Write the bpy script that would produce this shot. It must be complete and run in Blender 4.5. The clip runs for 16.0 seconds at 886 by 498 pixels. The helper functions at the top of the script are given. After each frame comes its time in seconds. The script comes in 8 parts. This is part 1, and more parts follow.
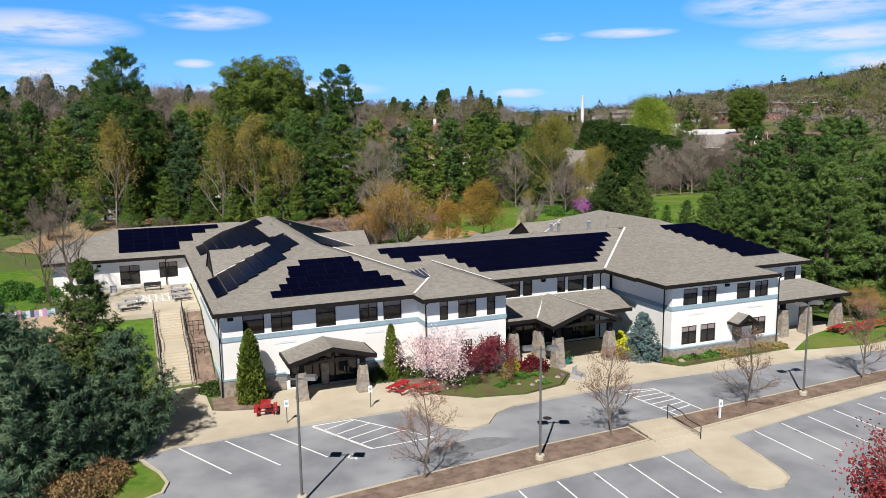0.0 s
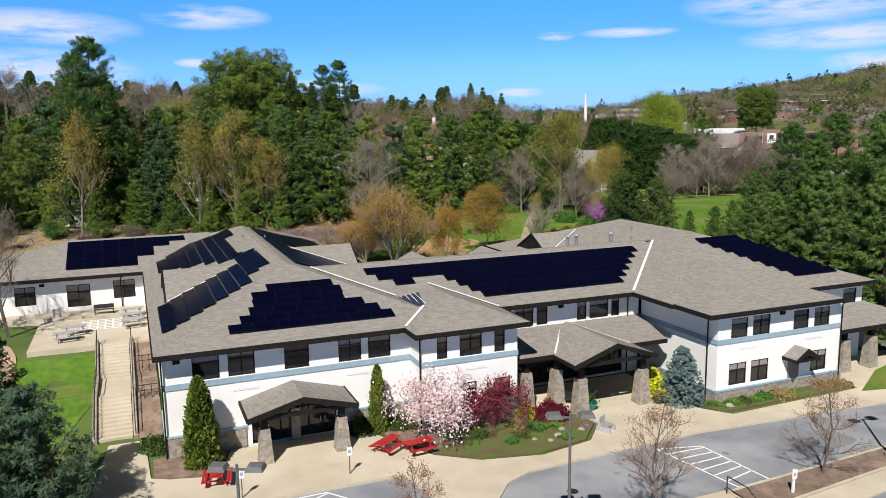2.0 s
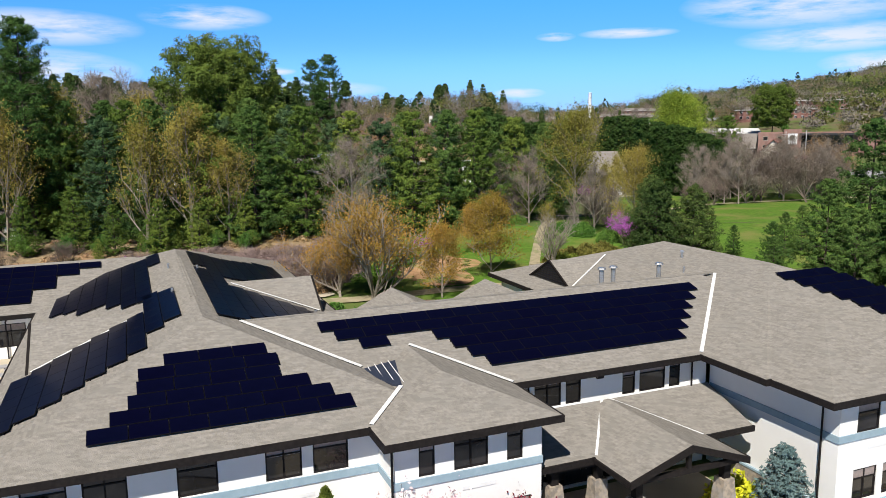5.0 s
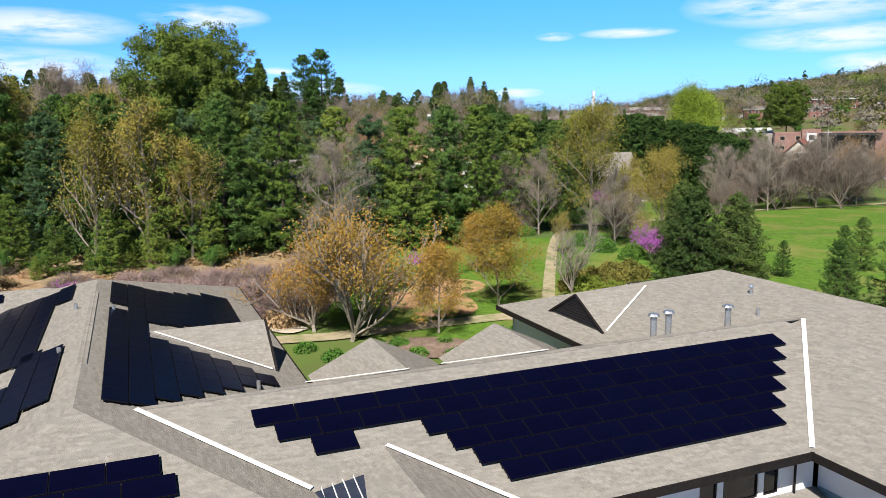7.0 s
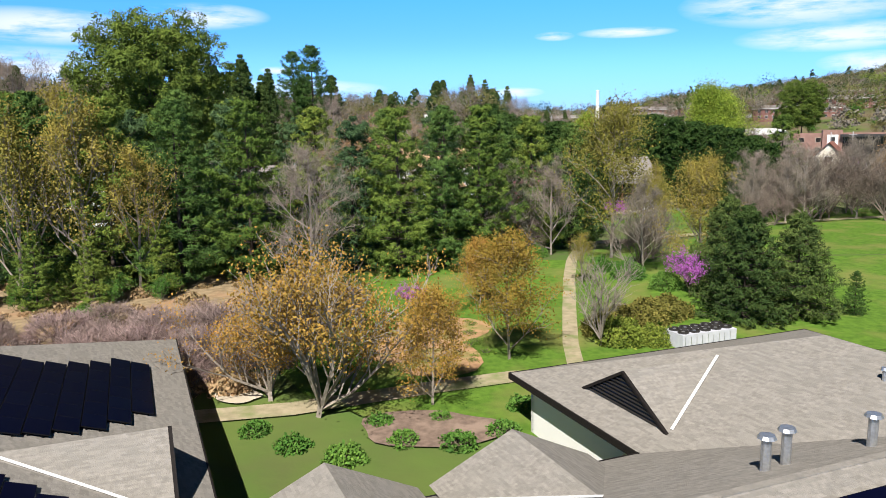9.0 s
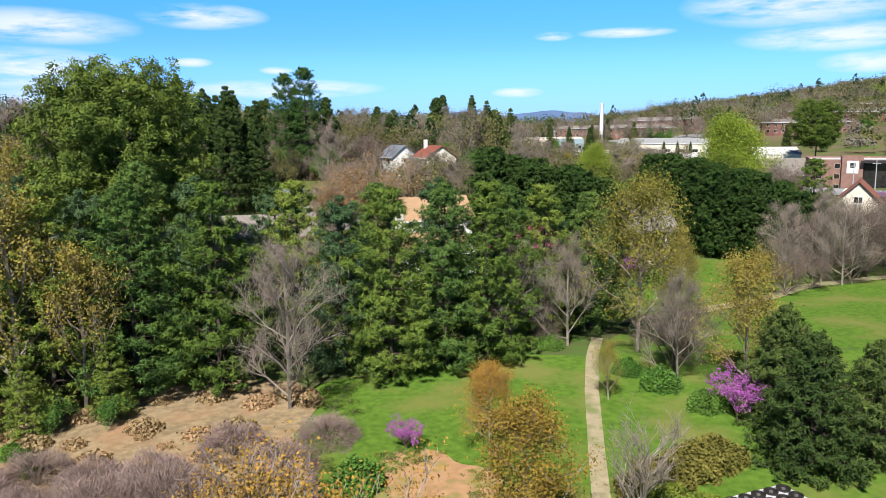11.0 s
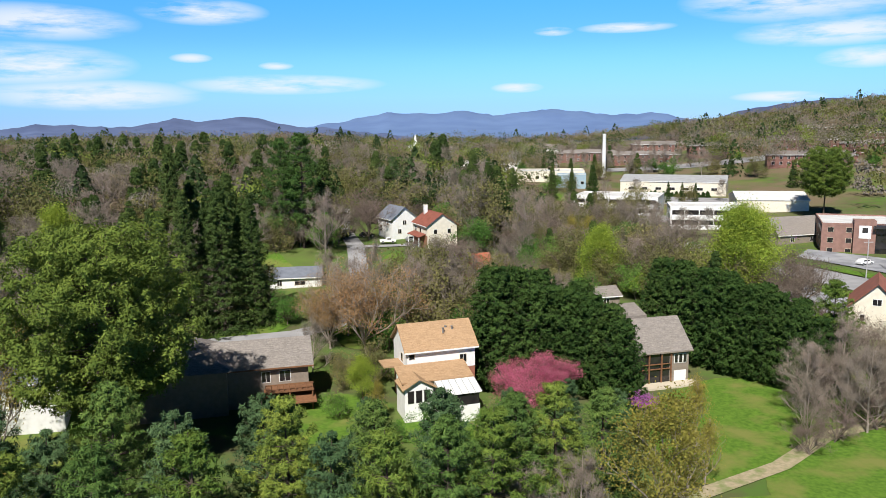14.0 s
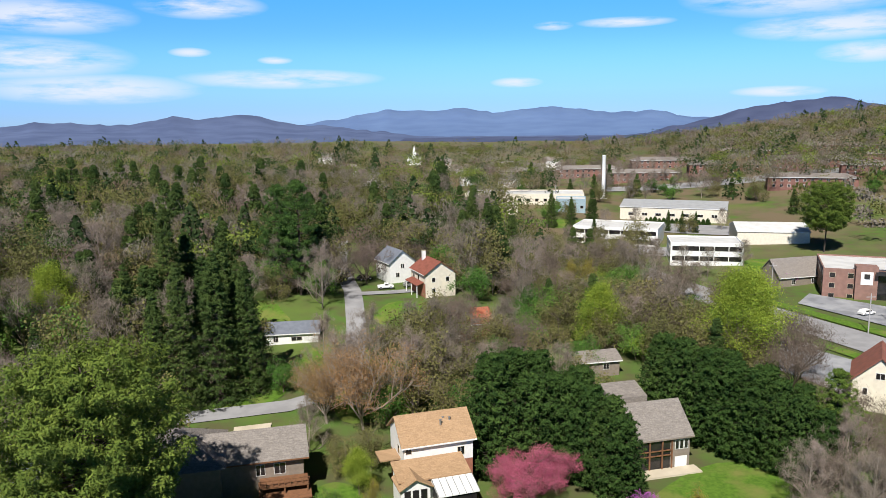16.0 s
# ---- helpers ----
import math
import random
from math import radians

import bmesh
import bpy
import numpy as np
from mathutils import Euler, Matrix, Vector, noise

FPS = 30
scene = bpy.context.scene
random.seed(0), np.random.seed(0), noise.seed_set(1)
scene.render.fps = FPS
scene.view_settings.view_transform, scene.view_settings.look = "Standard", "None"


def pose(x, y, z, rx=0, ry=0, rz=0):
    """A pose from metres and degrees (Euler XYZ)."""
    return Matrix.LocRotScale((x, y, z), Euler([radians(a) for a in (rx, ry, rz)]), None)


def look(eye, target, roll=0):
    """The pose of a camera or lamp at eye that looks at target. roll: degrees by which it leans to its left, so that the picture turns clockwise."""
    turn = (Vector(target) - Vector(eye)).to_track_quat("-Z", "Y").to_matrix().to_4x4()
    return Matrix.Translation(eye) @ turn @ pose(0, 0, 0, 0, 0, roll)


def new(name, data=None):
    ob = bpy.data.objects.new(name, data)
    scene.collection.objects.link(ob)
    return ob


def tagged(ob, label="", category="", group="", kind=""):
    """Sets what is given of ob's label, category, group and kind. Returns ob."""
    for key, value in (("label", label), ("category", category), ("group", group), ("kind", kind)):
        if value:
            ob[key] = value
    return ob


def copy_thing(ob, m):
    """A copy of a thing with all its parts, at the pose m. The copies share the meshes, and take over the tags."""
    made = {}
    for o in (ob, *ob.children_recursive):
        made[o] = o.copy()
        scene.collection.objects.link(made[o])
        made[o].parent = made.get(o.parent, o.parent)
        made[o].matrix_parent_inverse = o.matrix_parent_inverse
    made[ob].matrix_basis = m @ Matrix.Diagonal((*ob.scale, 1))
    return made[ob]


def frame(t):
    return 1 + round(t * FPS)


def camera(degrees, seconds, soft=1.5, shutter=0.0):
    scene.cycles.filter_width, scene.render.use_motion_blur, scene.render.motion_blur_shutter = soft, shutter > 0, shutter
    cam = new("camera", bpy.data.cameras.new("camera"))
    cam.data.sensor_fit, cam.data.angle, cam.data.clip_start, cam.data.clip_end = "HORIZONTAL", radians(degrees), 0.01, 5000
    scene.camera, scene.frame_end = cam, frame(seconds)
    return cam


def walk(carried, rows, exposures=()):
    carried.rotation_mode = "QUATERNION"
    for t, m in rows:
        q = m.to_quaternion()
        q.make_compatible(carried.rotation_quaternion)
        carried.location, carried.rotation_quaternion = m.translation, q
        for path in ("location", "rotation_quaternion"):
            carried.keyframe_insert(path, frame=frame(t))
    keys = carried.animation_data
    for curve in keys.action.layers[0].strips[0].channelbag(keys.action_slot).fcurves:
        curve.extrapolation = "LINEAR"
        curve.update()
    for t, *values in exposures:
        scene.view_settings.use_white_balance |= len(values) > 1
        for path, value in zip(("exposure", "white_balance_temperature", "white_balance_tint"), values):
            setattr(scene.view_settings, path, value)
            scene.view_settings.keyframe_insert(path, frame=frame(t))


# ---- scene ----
cam = camera(60.4, 16.0, 0.7)
METRES, EYE, TILT, LEAN, TURN = 95.0, 21.2, -9.0, 0.75, 0.0
ROWS = [
    (0.0, 0.0000, 0.0000, 0.0000, 0.00, 0.00, -0.00),
    (0.5, -0.0000, 0.0283, 0.0029, -0.02, -0.03, 0.02),
    (1.0, -0.0001, 0.0592, 0.0073, -0.02, -0.04, 0.02),
    (1.5, 0.0006, 0.0920, 0.0126, -0.01, -0.03, 0.02),
    (2.0, 0.0014, 0.1250, 0.0173, -0.01, -0.04, 0.02),
    (2.5, 0.0020, 0.1574, 0.0219, -0.02, -0.01, 0.02),
    (3.0, 0.0029, 0.1906, 0.0266, -0.02, -0.02, 0.03),
    (3.5, 0.0042, 0.2235, 0.0312, -0.03, -0.01, 0.03),
    (4.0, 0.0057, 0.2562, 0.0351, -0.04, 0.01, 0.00),
    (6.5, 0.0096, 0.4291, 0.0598, -0.10, -0.01, -0.08),
    (7.0, 0.0101, 0.4685, 0.0653, -0.11, -0.01, -0.07),
    (7.5, 0.0110, 0.5065, 0.0704, -0.12, -0.02, -0.06),
    (8.0, 0.0119, 0.5442, 0.0748, -0.14, -0.03, -0.04),
    (10.5, 0.0128, 0.7155, 0.1589, -0.20, -0.06, -0.07),
    (11.0, 0.0121, 0.7386, 0.1908, -0.19, -0.04, -0.05),
    (11.5, 0.0124, 0.7558, 0.2233, -0.18, -0.09, -0.04),
    (12.0, 0.0129, 0.7688, 0.2563, -0.20, -0.14, -0.05),
    (12.5, 0.0120, 0.7797, 0.2912, -0.21, -0.23, -0.03),
    (13.0, 0.0110, 0.7889, 0.3286, -0.22, -0.29, -0.03),
    (13.5, 0.0102, 0.7968, 0.3656, -0.20, -0.31, 0.02),
    (14.0, 0.0097, 0.8038, 0.4038, -0.21, -0.38, 0.03),
    (14.5, 0.0101, 0.8098, 0.4411, -0.23, -0.44, 0.04),
    (15.0, 0.0114, 0.8157, 0.4798, -0.23, -0.52, 0.03),
    (15.5, 0.0122, 0.8207, 0.5169, -0.24, -0.63, 0.02),
    (16.0, 0.0125, 0.8261, 0.5536, -0.27, -0.77, -0.00),
]
walk(cam, [(t, pose(0, 0, EYE, TILT, LEAN, TURN) @ pose(METRES * x, METRES * y, METRES * z, 90 + pitch, roll, yaw)) for t, x, y, z, yaw, pitch, roll in ROWS],
     exposures=[(0.0, 0.33), (4.0, 0.34), (6.5, 0.66), (8.2, 0.76), (10.3, 0.68), (13.0, 0.58), (16.0, 0.45)])

# ---- light and sky ----
SUN_WAY = Vector((-0.18, -0.645, 0.743)).normalized()   # towards the sun
SUN_EL = math.asin(SUN_WAY.z)
SUN_AZ = math.atan2(SUN_WAY.x, SUN_WAY.y)
sun_data = bpy.data.lights.new("sun", "SUN")
sun_data.energy, sun_data.angle, sun_data.color = 5.0, radians(0.53), (1.0, 0.95, 0.88)
sun = new("sun", sun_data)
sun.matrix_world = look((0, 0, 400), Vector((0, 0, 400)) - SUN_WAY)

world = bpy.data.worlds.new("spring_sky")
scene.world = world
world.use_nodes = True
wn, wl = world.node_tree.nodes, world.node_tree.links
wn.clear()
sky = wn.new("ShaderNodeTexSky")
sky.sky_type, sky.sun_disc = "NISHITA", False
sky.sun_elevation, sky.sun_rotation = SUN_EL, SUN_AZ
sky.altitude, sky.air_density, sky.dust_density, sky.ozone_density = 1500, 1.0, 0.0, 4.0
hue = wn.new("ShaderNodeHueSaturation")
hue.inputs["Saturation"].default_value, hue.inputs["Value"].default_value = 1.35, 1.0
wl.new(sky.outputs[0], hue.inputs["Color"])
coord = wn.new("ShaderNodeTexCoord")
parts_xyz = wn.new("ShaderNodeSeparateXYZ")
wl.new(coord.outputs["Generated"], parts_xyz.inputs[0])


def wmath(op, a, b=None, clamp=False):
    n = wn.new("ShaderNodeMath")
    n.operation, n.use_clamp = op, clamp
    for i, val in enumerate((a, b)):
        if val is None:
            continue
        if isinstance(val, (int, float)):
            n.inputs[i].default_value = val
        else:
            wl.new(val, n.inputs[i])
    return n.outputs[0]


# wisps of cloud: (azimuth from ahead, elevation, half width, half height) in degrees
sky_az = wmath("MULTIPLY", wmath("ARCTAN2", parts_xyz.outputs[0], parts_xyz.outputs[1]), 57.2958)
sky_el = wmath("MULTIPLY", wmath("ARCSINE", parts_xyz.outputs[2]), 57.2958)
WISPS = [(-27.0, 6.8, 6.5, 1.25), (-16.6, 7.8, 4.6, 0.95), (-28.0, 4.1, 7.2, 1.5), (-11.4, 2.9, 7.6, 0.75), (-17.6, 4.7, 1.5, 0.35), (-11.8, 4.2, 1.3, 0.3),
         (-24.0, 2.2, 7.5, 1.1), (24.5, 7.9, 7.8, 1.7), (27.0, 5.6, 6.6, 1.0), (28.8, 3.9, 3.2, 0.75), (13.4, 6.5, 3.6, 0.4), (8.3, 6.4, 1.5, 0.35), (5.7, 2.5, 2.0, 0.4),
         (23.6, 1.5, 3.2, 0.4), (-40, 12, 9, 2), (45, 14, 12, 2), (5, 26, 14, 3), (80, 12, 20, 3), (-90, 15, 20, 4)]
cover = None
for az, el, wide, high in WISPS:
    dx = wmath("DIVIDE", wmath("SUBTRACT", sky_az, az), wide)
    dy = wmath("DIVIDE", wmath("SUBTRACT", sky_el, el), high)
    r2 = wmath("ADD", wmath("MULTIPLY", dx, dx), wmath("MULTIPLY", dy, dy))
    blob = wmath("SUBTRACT", 1.0, r2, True)
    cover = blob if cover is None else wmath("MAXIMUM", cover, blob)
wisp_map = wn.new("ShaderNodeMapping")
wisp_map.inputs["Scale"].default_value = (7, 7, 42)
wl.new(coord.outputs["Generated"], wisp_map.inputs["Vector"])
wisp_noise = wn.new("ShaderNodeTexNoise")
wisp_noise.inputs["Scale"].default_value, wisp_noise.inputs["Detail"].default_value, wisp_noise.inputs["Roughness"].default_value = 1.6, 7, 0.6
wl.new(wisp_map.outputs[0], wisp_noise.inputs["Vector"])
thick = wmath("MULTIPLY", cover, wmath("MULTIPLY", wmath("SUBTRACT", wisp_noise.outputs[0], 0.33, True), 4.6, True), True)
cloud_mix = wn.new("ShaderNodeMix")
cloud_mix.data_type = "RGBA"
wl.new(wmath("MULTIPLY", thick, 0.88), cloud_mix.inputs[0])
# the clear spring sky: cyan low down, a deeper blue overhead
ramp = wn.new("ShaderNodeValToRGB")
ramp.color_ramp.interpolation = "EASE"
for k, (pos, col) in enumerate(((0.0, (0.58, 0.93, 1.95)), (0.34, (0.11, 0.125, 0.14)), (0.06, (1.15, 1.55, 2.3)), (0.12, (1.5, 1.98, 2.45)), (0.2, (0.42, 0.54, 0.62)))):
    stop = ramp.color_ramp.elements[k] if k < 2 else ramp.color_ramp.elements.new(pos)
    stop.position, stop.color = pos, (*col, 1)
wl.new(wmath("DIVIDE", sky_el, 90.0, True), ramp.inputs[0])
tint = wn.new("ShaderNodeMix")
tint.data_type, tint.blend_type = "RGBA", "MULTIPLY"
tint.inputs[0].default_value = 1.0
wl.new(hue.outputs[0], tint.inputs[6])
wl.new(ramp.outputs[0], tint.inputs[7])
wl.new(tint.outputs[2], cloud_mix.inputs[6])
cloud_mix.inputs[7].default_value = (11.5, 12.0, 13.0, 1)
background = wn.new("ShaderNodeBackground")
background.inputs["Strength"].default_value = 0.055
wl.new(cloud_mix.outputs[2], background.inputs["Color"])
world_out = wn.new("ShaderNodeOutputWorld")
wl.new(background.outputs[0], world_out.inputs["Surface"])


# ---- materials ----
def material(name, colour, second=None, rough=0.8, scale=3.0, metal=0.0, bump=0.0, bump_scale=None, stretch=(1, 1, 1), third=None,
             big=0.25, island=0.0, ob_random=0.0, detail=6.0, contrast=(0.35, 0.65), translucent=0.0, spec=0.5):
    """A surface of two colours mixed by noise, with large stains (third, at scale * big) and fine relief."""
    m = bpy.data.materials.new(name)
    m.use_nodes = True
    n, l = m.node_tree.nodes, m.node_tree.links
    bsdf = n["Principled BSDF"]
    bsdf.inputs["Roughness"].default_value, bsdf.inputs["Metallic"].default_value = rough, metal
    bsdf.inputs["Specular IOR Level"].default_value = spec
    tc = n.new("ShaderNodeTexCoord")
    mp = n.new("ShaderNodeMapping")
    mp.inputs["Scale"].default_value = stretch
    l.new(tc.outputs["Object"], mp.inputs["Vector"])

    def noise_out(sc, det, lo, hi):
        t = n.new("ShaderNodeTexNoise")
        t.inputs["Scale"].default_value, t.inputs["Detail"].default_value = sc, det
        l.new(mp.outputs[0], t.inputs["Vector"])
        r = n.new("ShaderNodeMapRange")
        r.inputs["From Min"].default_value, r.inputs["From Max"].default_value = lo, hi
        l.new(t.outputs["Fac"], r.inputs["Value"])
        return r.outputs[0]

    def mix(fac, a, b):
        x = n.new("ShaderNodeMix")
        x.data_type = "RGBA"
        for sock, val in ((x.inputs[0], fac), (x.inputs[6], a), (x.inputs[7], b)):
            if isinstance(val, tuple):
                sock.default_value = (*val, 1)
            elif isinstance(val, float):
                sock.default_value = val
            else:
                l.new(val, sock)
        return x.outputs[2]

    out = mix(noise_out(scale, detail, *contrast), colour, second or tuple(c * 0.75 for c in colour))
    if third:
        out = mix(noise_out(scale * big, 4.0, 0.48, 0.68), out, third)
    for amount, where in ((island, "island"), (ob_random, "object")):
        if amount:
            if where == "island":
                src = n.new("ShaderNodeNewGeometry").outputs["Random Per Island"]
            else:
                src = n.new("ShaderNodeObjectInfo").outputs["Random"]
            hs = n.new("ShaderNodeHueSaturation")
            r = n.new("ShaderNodeMapRange")
            r.inputs["To Min"].default_value, r.inputs["To Max"].default_value = 1 - amount, 1 + amount
            l.new(src, r.inputs["Value"])
            l.new(r.outputs[0], hs.inputs["Value"])
            r2 = n.new("ShaderNodeMapRange")
            r2.inputs["To Min"].default_value, r2.inputs["To Max"].default_value = 0.5 + amount * 0.06, 0.5 - amount * 0.06
            l.new(src, r2.inputs["Value"])
            l.new(r2.outputs[0], hs.inputs["Hue"])
            l.new(out, hs.inputs["Color"])
            out = hs.outputs[0]
    l.new(out, bsdf.inputs["Base Color"])
    if bump:
        t = n.new("ShaderNodeTexNoise")
        t.inputs["Scale"].default_value, t.inputs["Detail"].default_value = bump_scale or scale * 6, 5
        l.new(mp.outputs[0], t.inputs["Vector"])
        b = n.new("ShaderNodeBump")
        b.inputs["Strength"].default_value, b.inputs["Distance"].default_value = bump, 0.05
        l.new(t.outputs["Fac"], b.inputs["Height"])
        l.new(b.outputs[0], bsdf.inputs["Normal"])
    if translucent:
        tr = n.new("ShaderNodeBsdfTranslucent")
        l.new(out, tr.inputs["Color"])
        ms = n.new("ShaderNodeMixShader")
        ms.inputs[0].default_value = translucent
        l.new(bsdf.outputs[0], ms.inputs[1])
        l.new(tr.outputs[0], ms.inputs[2])
        l.new(ms.outputs[0], n["Material Output"].inputs["Surface"])
    return m


SHINGLE = material("asphalt_shingle", (0.275, 0.255, 0.228), (0.205, 0.19, 0.17), 0.95, 5.5, bump=0.5, bump_scale=26, third=(0.235, 0.22, 0.197), big=0.12, spec=0.12, contrast=(0.3, 0.7))


def woodland_floor(m, from_y=310.0, to_y=390.0):
    """Brown leaf litter under the woods beyond the gardens."""
    n, l = m.node_tree.nodes, m.node_tree.links
    bsdf = n["Principled BSDF"]
    base = bsdf.inputs["Base Color"].links[0].from_socket
    tc = n.new("ShaderNodeTexCoord")
    sep = n.new("ShaderNodeSeparateXYZ")
    l.new(tc.outputs["Object"], sep.inputs[0])
    r = n.new("ShaderNodeMapRange")
    r.inputs["From Min"].default_value, r.inputs["From Max"].default_value = from_y, to_y
    l.new(sep.outputs[1], r.inputs["Value"])
    t = n.new("ShaderNodeTexNoise")
    t.inputs["Scale"].default_value, t.inputs["Detail"].default_value = 0.05, 5.0
    l.new(tc.outputs["Object"], t.inputs["Vector"])
    patch = n.new("ShaderNodeMapRange")
    patch.inputs["From Min"].default_value, patch.inputs["From Max"].default_value = 0.36, 0.56
    l.new(t.outputs["Fac"], patch.inputs["Value"])
    k = n.new("ShaderNodeMath")
    k.operation = "MULTIPLY"
    l.new(r.outputs[0], k.inputs[0])
    l.new(patch.outputs[0], k.inputs[1])
    x = n.new("ShaderNodeMix")
    x.data_type = "RGBA"
    l.new(k.outputs[0], x.inputs[0])
    l.new(base, x.inputs[6])
    x.inputs[7].default_value = (0.15, 0.118, 0.072, 1)
    l.new(x.outputs[2], bsdf.inputs["Base Color"])


def shingle_tabs(m, tab=0.42, course=0.047, amount=0.16):
    """Courses of single tabs, each a little lighter or darker, run level round every slope."""
    n, l = m.node_tree.nodes, m.node_tree.links
    bsdf = n["Principled BSDF"]
    base = bsdf.inputs["Base Color"].links[0].from_socket
    tc = n.new("ShaderNodeTexCoord")
    sep = n.new("ShaderNodeSeparateXYZ")
    l.new(tc.outputs["Object"], sep.inputs[0])

    def calc(op, a, b):
        k = n.new("ShaderNodeMath")
        k.operation = op
        for sock, val in ((k.inputs[0], a), (k.inputs[1], b)):
            if isinstance(val, (int, float)):
                sock.default_value = val
            elif val is not None:
                l.new(val, sock)
        return k.outputs[0]

    row = calc("FLOOR", calc("DIVIDE", sep.outputs[2], course), None)
    along = calc("DIVIDE", calc("ADD", sep.outputs[0], sep.outputs[1]), tab)
    cell = calc("FLOOR", calc("ADD", along, calc("MULTIPLY", row, 0.37)), None)
    both = n.new("ShaderNodeCombineXYZ")
    l.new(row, both.inputs[0])
    l.new(cell, both.inputs[1])
    white = n.new("ShaderNodeTexWhiteNoise")
    white.noise_dimensions = "2D"
    l.new(both.outputs[0], white.inputs["Vector"])
    r = n.new("ShaderNodeMapRange")
    r.inputs["To Min"].default_value, r.inputs["To Max"].default_value = 1 - amount, 1 + amount
    l.new(white.outputs["Value"], r.inputs["Value"])
    hs = n.new("ShaderNodeHueSaturation")
    l.new(r.outputs[0], hs.inputs["Value"])
    l.new(base, hs.inputs["Color"])
    l.new(hs.outputs[0], bsdf.inputs["Base Color"])


shingle_tabs(SHINGLE, amount=0.12)
STUCCO = material("white_stucco", (0.82, 0.81, 0.785), (0.79, 0.78, 0.755), 0.9, 0.6, bump=0.12, bump_scale=40, spec=0.2)
BAND = material("blue_grey_trim", (0.30, 0.40, 0.46), (0.25, 0.35, 0.41), 0.7, 3)
FASCIA = material("dark_brown_metal", (0.012, 0.010, 0.010), (0.02, 0.017, 0.016), 0.6, 6, spec=0.12)
SOFFIT = material("brown_soffit", (0.14, 0.12, 0.11), (0.11, 0.10, 0.09), 0.8, 4)
FLASHING = material("pale_metal_flashing", (0.74, 0.74, 0.73), (0.62, 0.63, 0.63), 0.5, 6)
DARKMETAL = material("dark_ribbed_metal", (0.035, 0.045, 0.075), (0.05, 0.06, 0.09), 0.4, 4, metal=0.3)
GALV = material("galvanised_steel", (0.55, 0.56, 0.57), (0.42, 0.43, 0.44), 0.4, 8, metal=0.8)
PANEL = material("solar_glass", (0.0014, 0.0018, 0.010), (0.002, 0.0024, 0.013), 0.3, 0.8, ob_random=0.06, spec=0.04)
PANEL_LINE = material("panel_seam", (0.008, 0.010, 0.024), (0.012, 0.014, 0.03), 0.5, 6, spec=0.1)
PANEL_EDGE = material("black_anodised_frame", (0.004, 0.004, 0.006), (0.006, 0.006, 0.008), 0.5, 6, spec=0.12)
GLASS = material("dark_window_glass", (0.010, 0.011, 0.013), (0.03, 0.027, 0.026), 0.06, 0.5, spec=0.6)
BLIND = material("window_blind", (0.33, 0.27, 0.25), (0.25, 0.21, 0.2), 0.6, 5)
STONE = material("stacked_stone", (0.36, 0.30, 0.23), (0.22, 0.19, 0.155), 0.9, 3.2, bump=0.9, bump_scale=5, third=(0.28, 0.26, 0.24), big=0.6, contrast=(0.42, 0.58))
ASPHALT = material("worn_asphalt", (0.255, 0.265, 0.29), (0.195, 0.203, 0.225), 0.92, 0.35, bump=0.25, bump_scale=30, third=(0.325, 0.335, 0.355), big=0.45, spec=0.25, detail=9.0, contrast=(0.38, 0.62))
PATCH = material("dark_asphalt_patch", (0.17, 0.175, 0.185), (0.21, 0.215, 0.23), 0.92, 1.5, bump=0.2, bump_scale=30)
CONCRETE = material("sunlit_concrete", (0.51, 0.45, 0.35), (0.44, 0.385, 0.295), 0.9, 0.5, bump=0.15, bump_scale=30, third=(0.55, 0.49, 0.39), big=0.4, spec=0.25)
KERB = material("kerb_concrete", (0.50, 0.44, 0.34), (0.42, 0.37, 0.28), 0.9, 1.2, bump=0.2, bump_scale=20)
PAINT = material("white_road_paint", (0.74, 0.74, 0.73), (0.55, 0.55, 0.55), 0.8, 5, contrast=(0.55, 0.75))
MULCH = material("bark_mulch", (0.215, 0.15, 0.115), (0.135, 0.095, 0.072), 0.95, 3.0, bump=0.7, bump_scale=14, third=(0.27, 0.195, 0.15), big=0.3)
LAWN = material("mown_lawn", (0.112, 0.205, 0.027), (0.066, 0.132, 0.018), 0.95, 1.6, bump=0.7, bump_scale=9, third=(0.165, 0.185, 0.05), big=0.11, spec=0.1, contrast=(0.32, 0.68))
BEDGRASS = material("rough_bed_grass", (0.085, 0.14, 0.03), (0.13, 0.105, 0.055), 0.95, 1.3, bump=0.8, bump_scale=7, third=(0.12, 0.085, 0.055), big=0.4, spec=0.1)
TURF = material("rough_ground", (0.075, 0.140, 0.026), (0.090, 0.092, 0.040), 0.95, 0.22, bump=0.8, bump_scale=1.2, third=(0.105, 0.15, 0.034), big=0.3, spec=0.2)
woodland_floor(TURF)
STRAW = material("dry_meadow", (0.33, 0.25, 0.15), (0.20, 0.15, 0.088), 0.95, 1.4, bump=0.9, bump_scale=4, third=(0.33, 0.20, 0.115), big=0.14, spec=0.2, detail=9.0)
CLAY = material("bare_red_clay", (0.42, 0.255, 0.14), (0.32, 0.19, 0.10), 0.95, 1.1, bump=0.4, bump_scale=6, third=(0.20, 0.21, 0.06), big=0.5, spec=0.2)
GRAVELPATH = material("pale_gravel_path", (0.37, 0.31, 0.205), (0.27, 0.235, 0.14), 0.95, 1.6, bump=0.4, bump_scale=10, third=(0.17, 0.205, 0.07), big=0.35)
ROADGREY = material("pale_asphalt_road", (0.30, 0.30, 0.31), (0.24, 0.24, 0.25), 0.92, 0.3, bump=0.1, bump_scale=10)
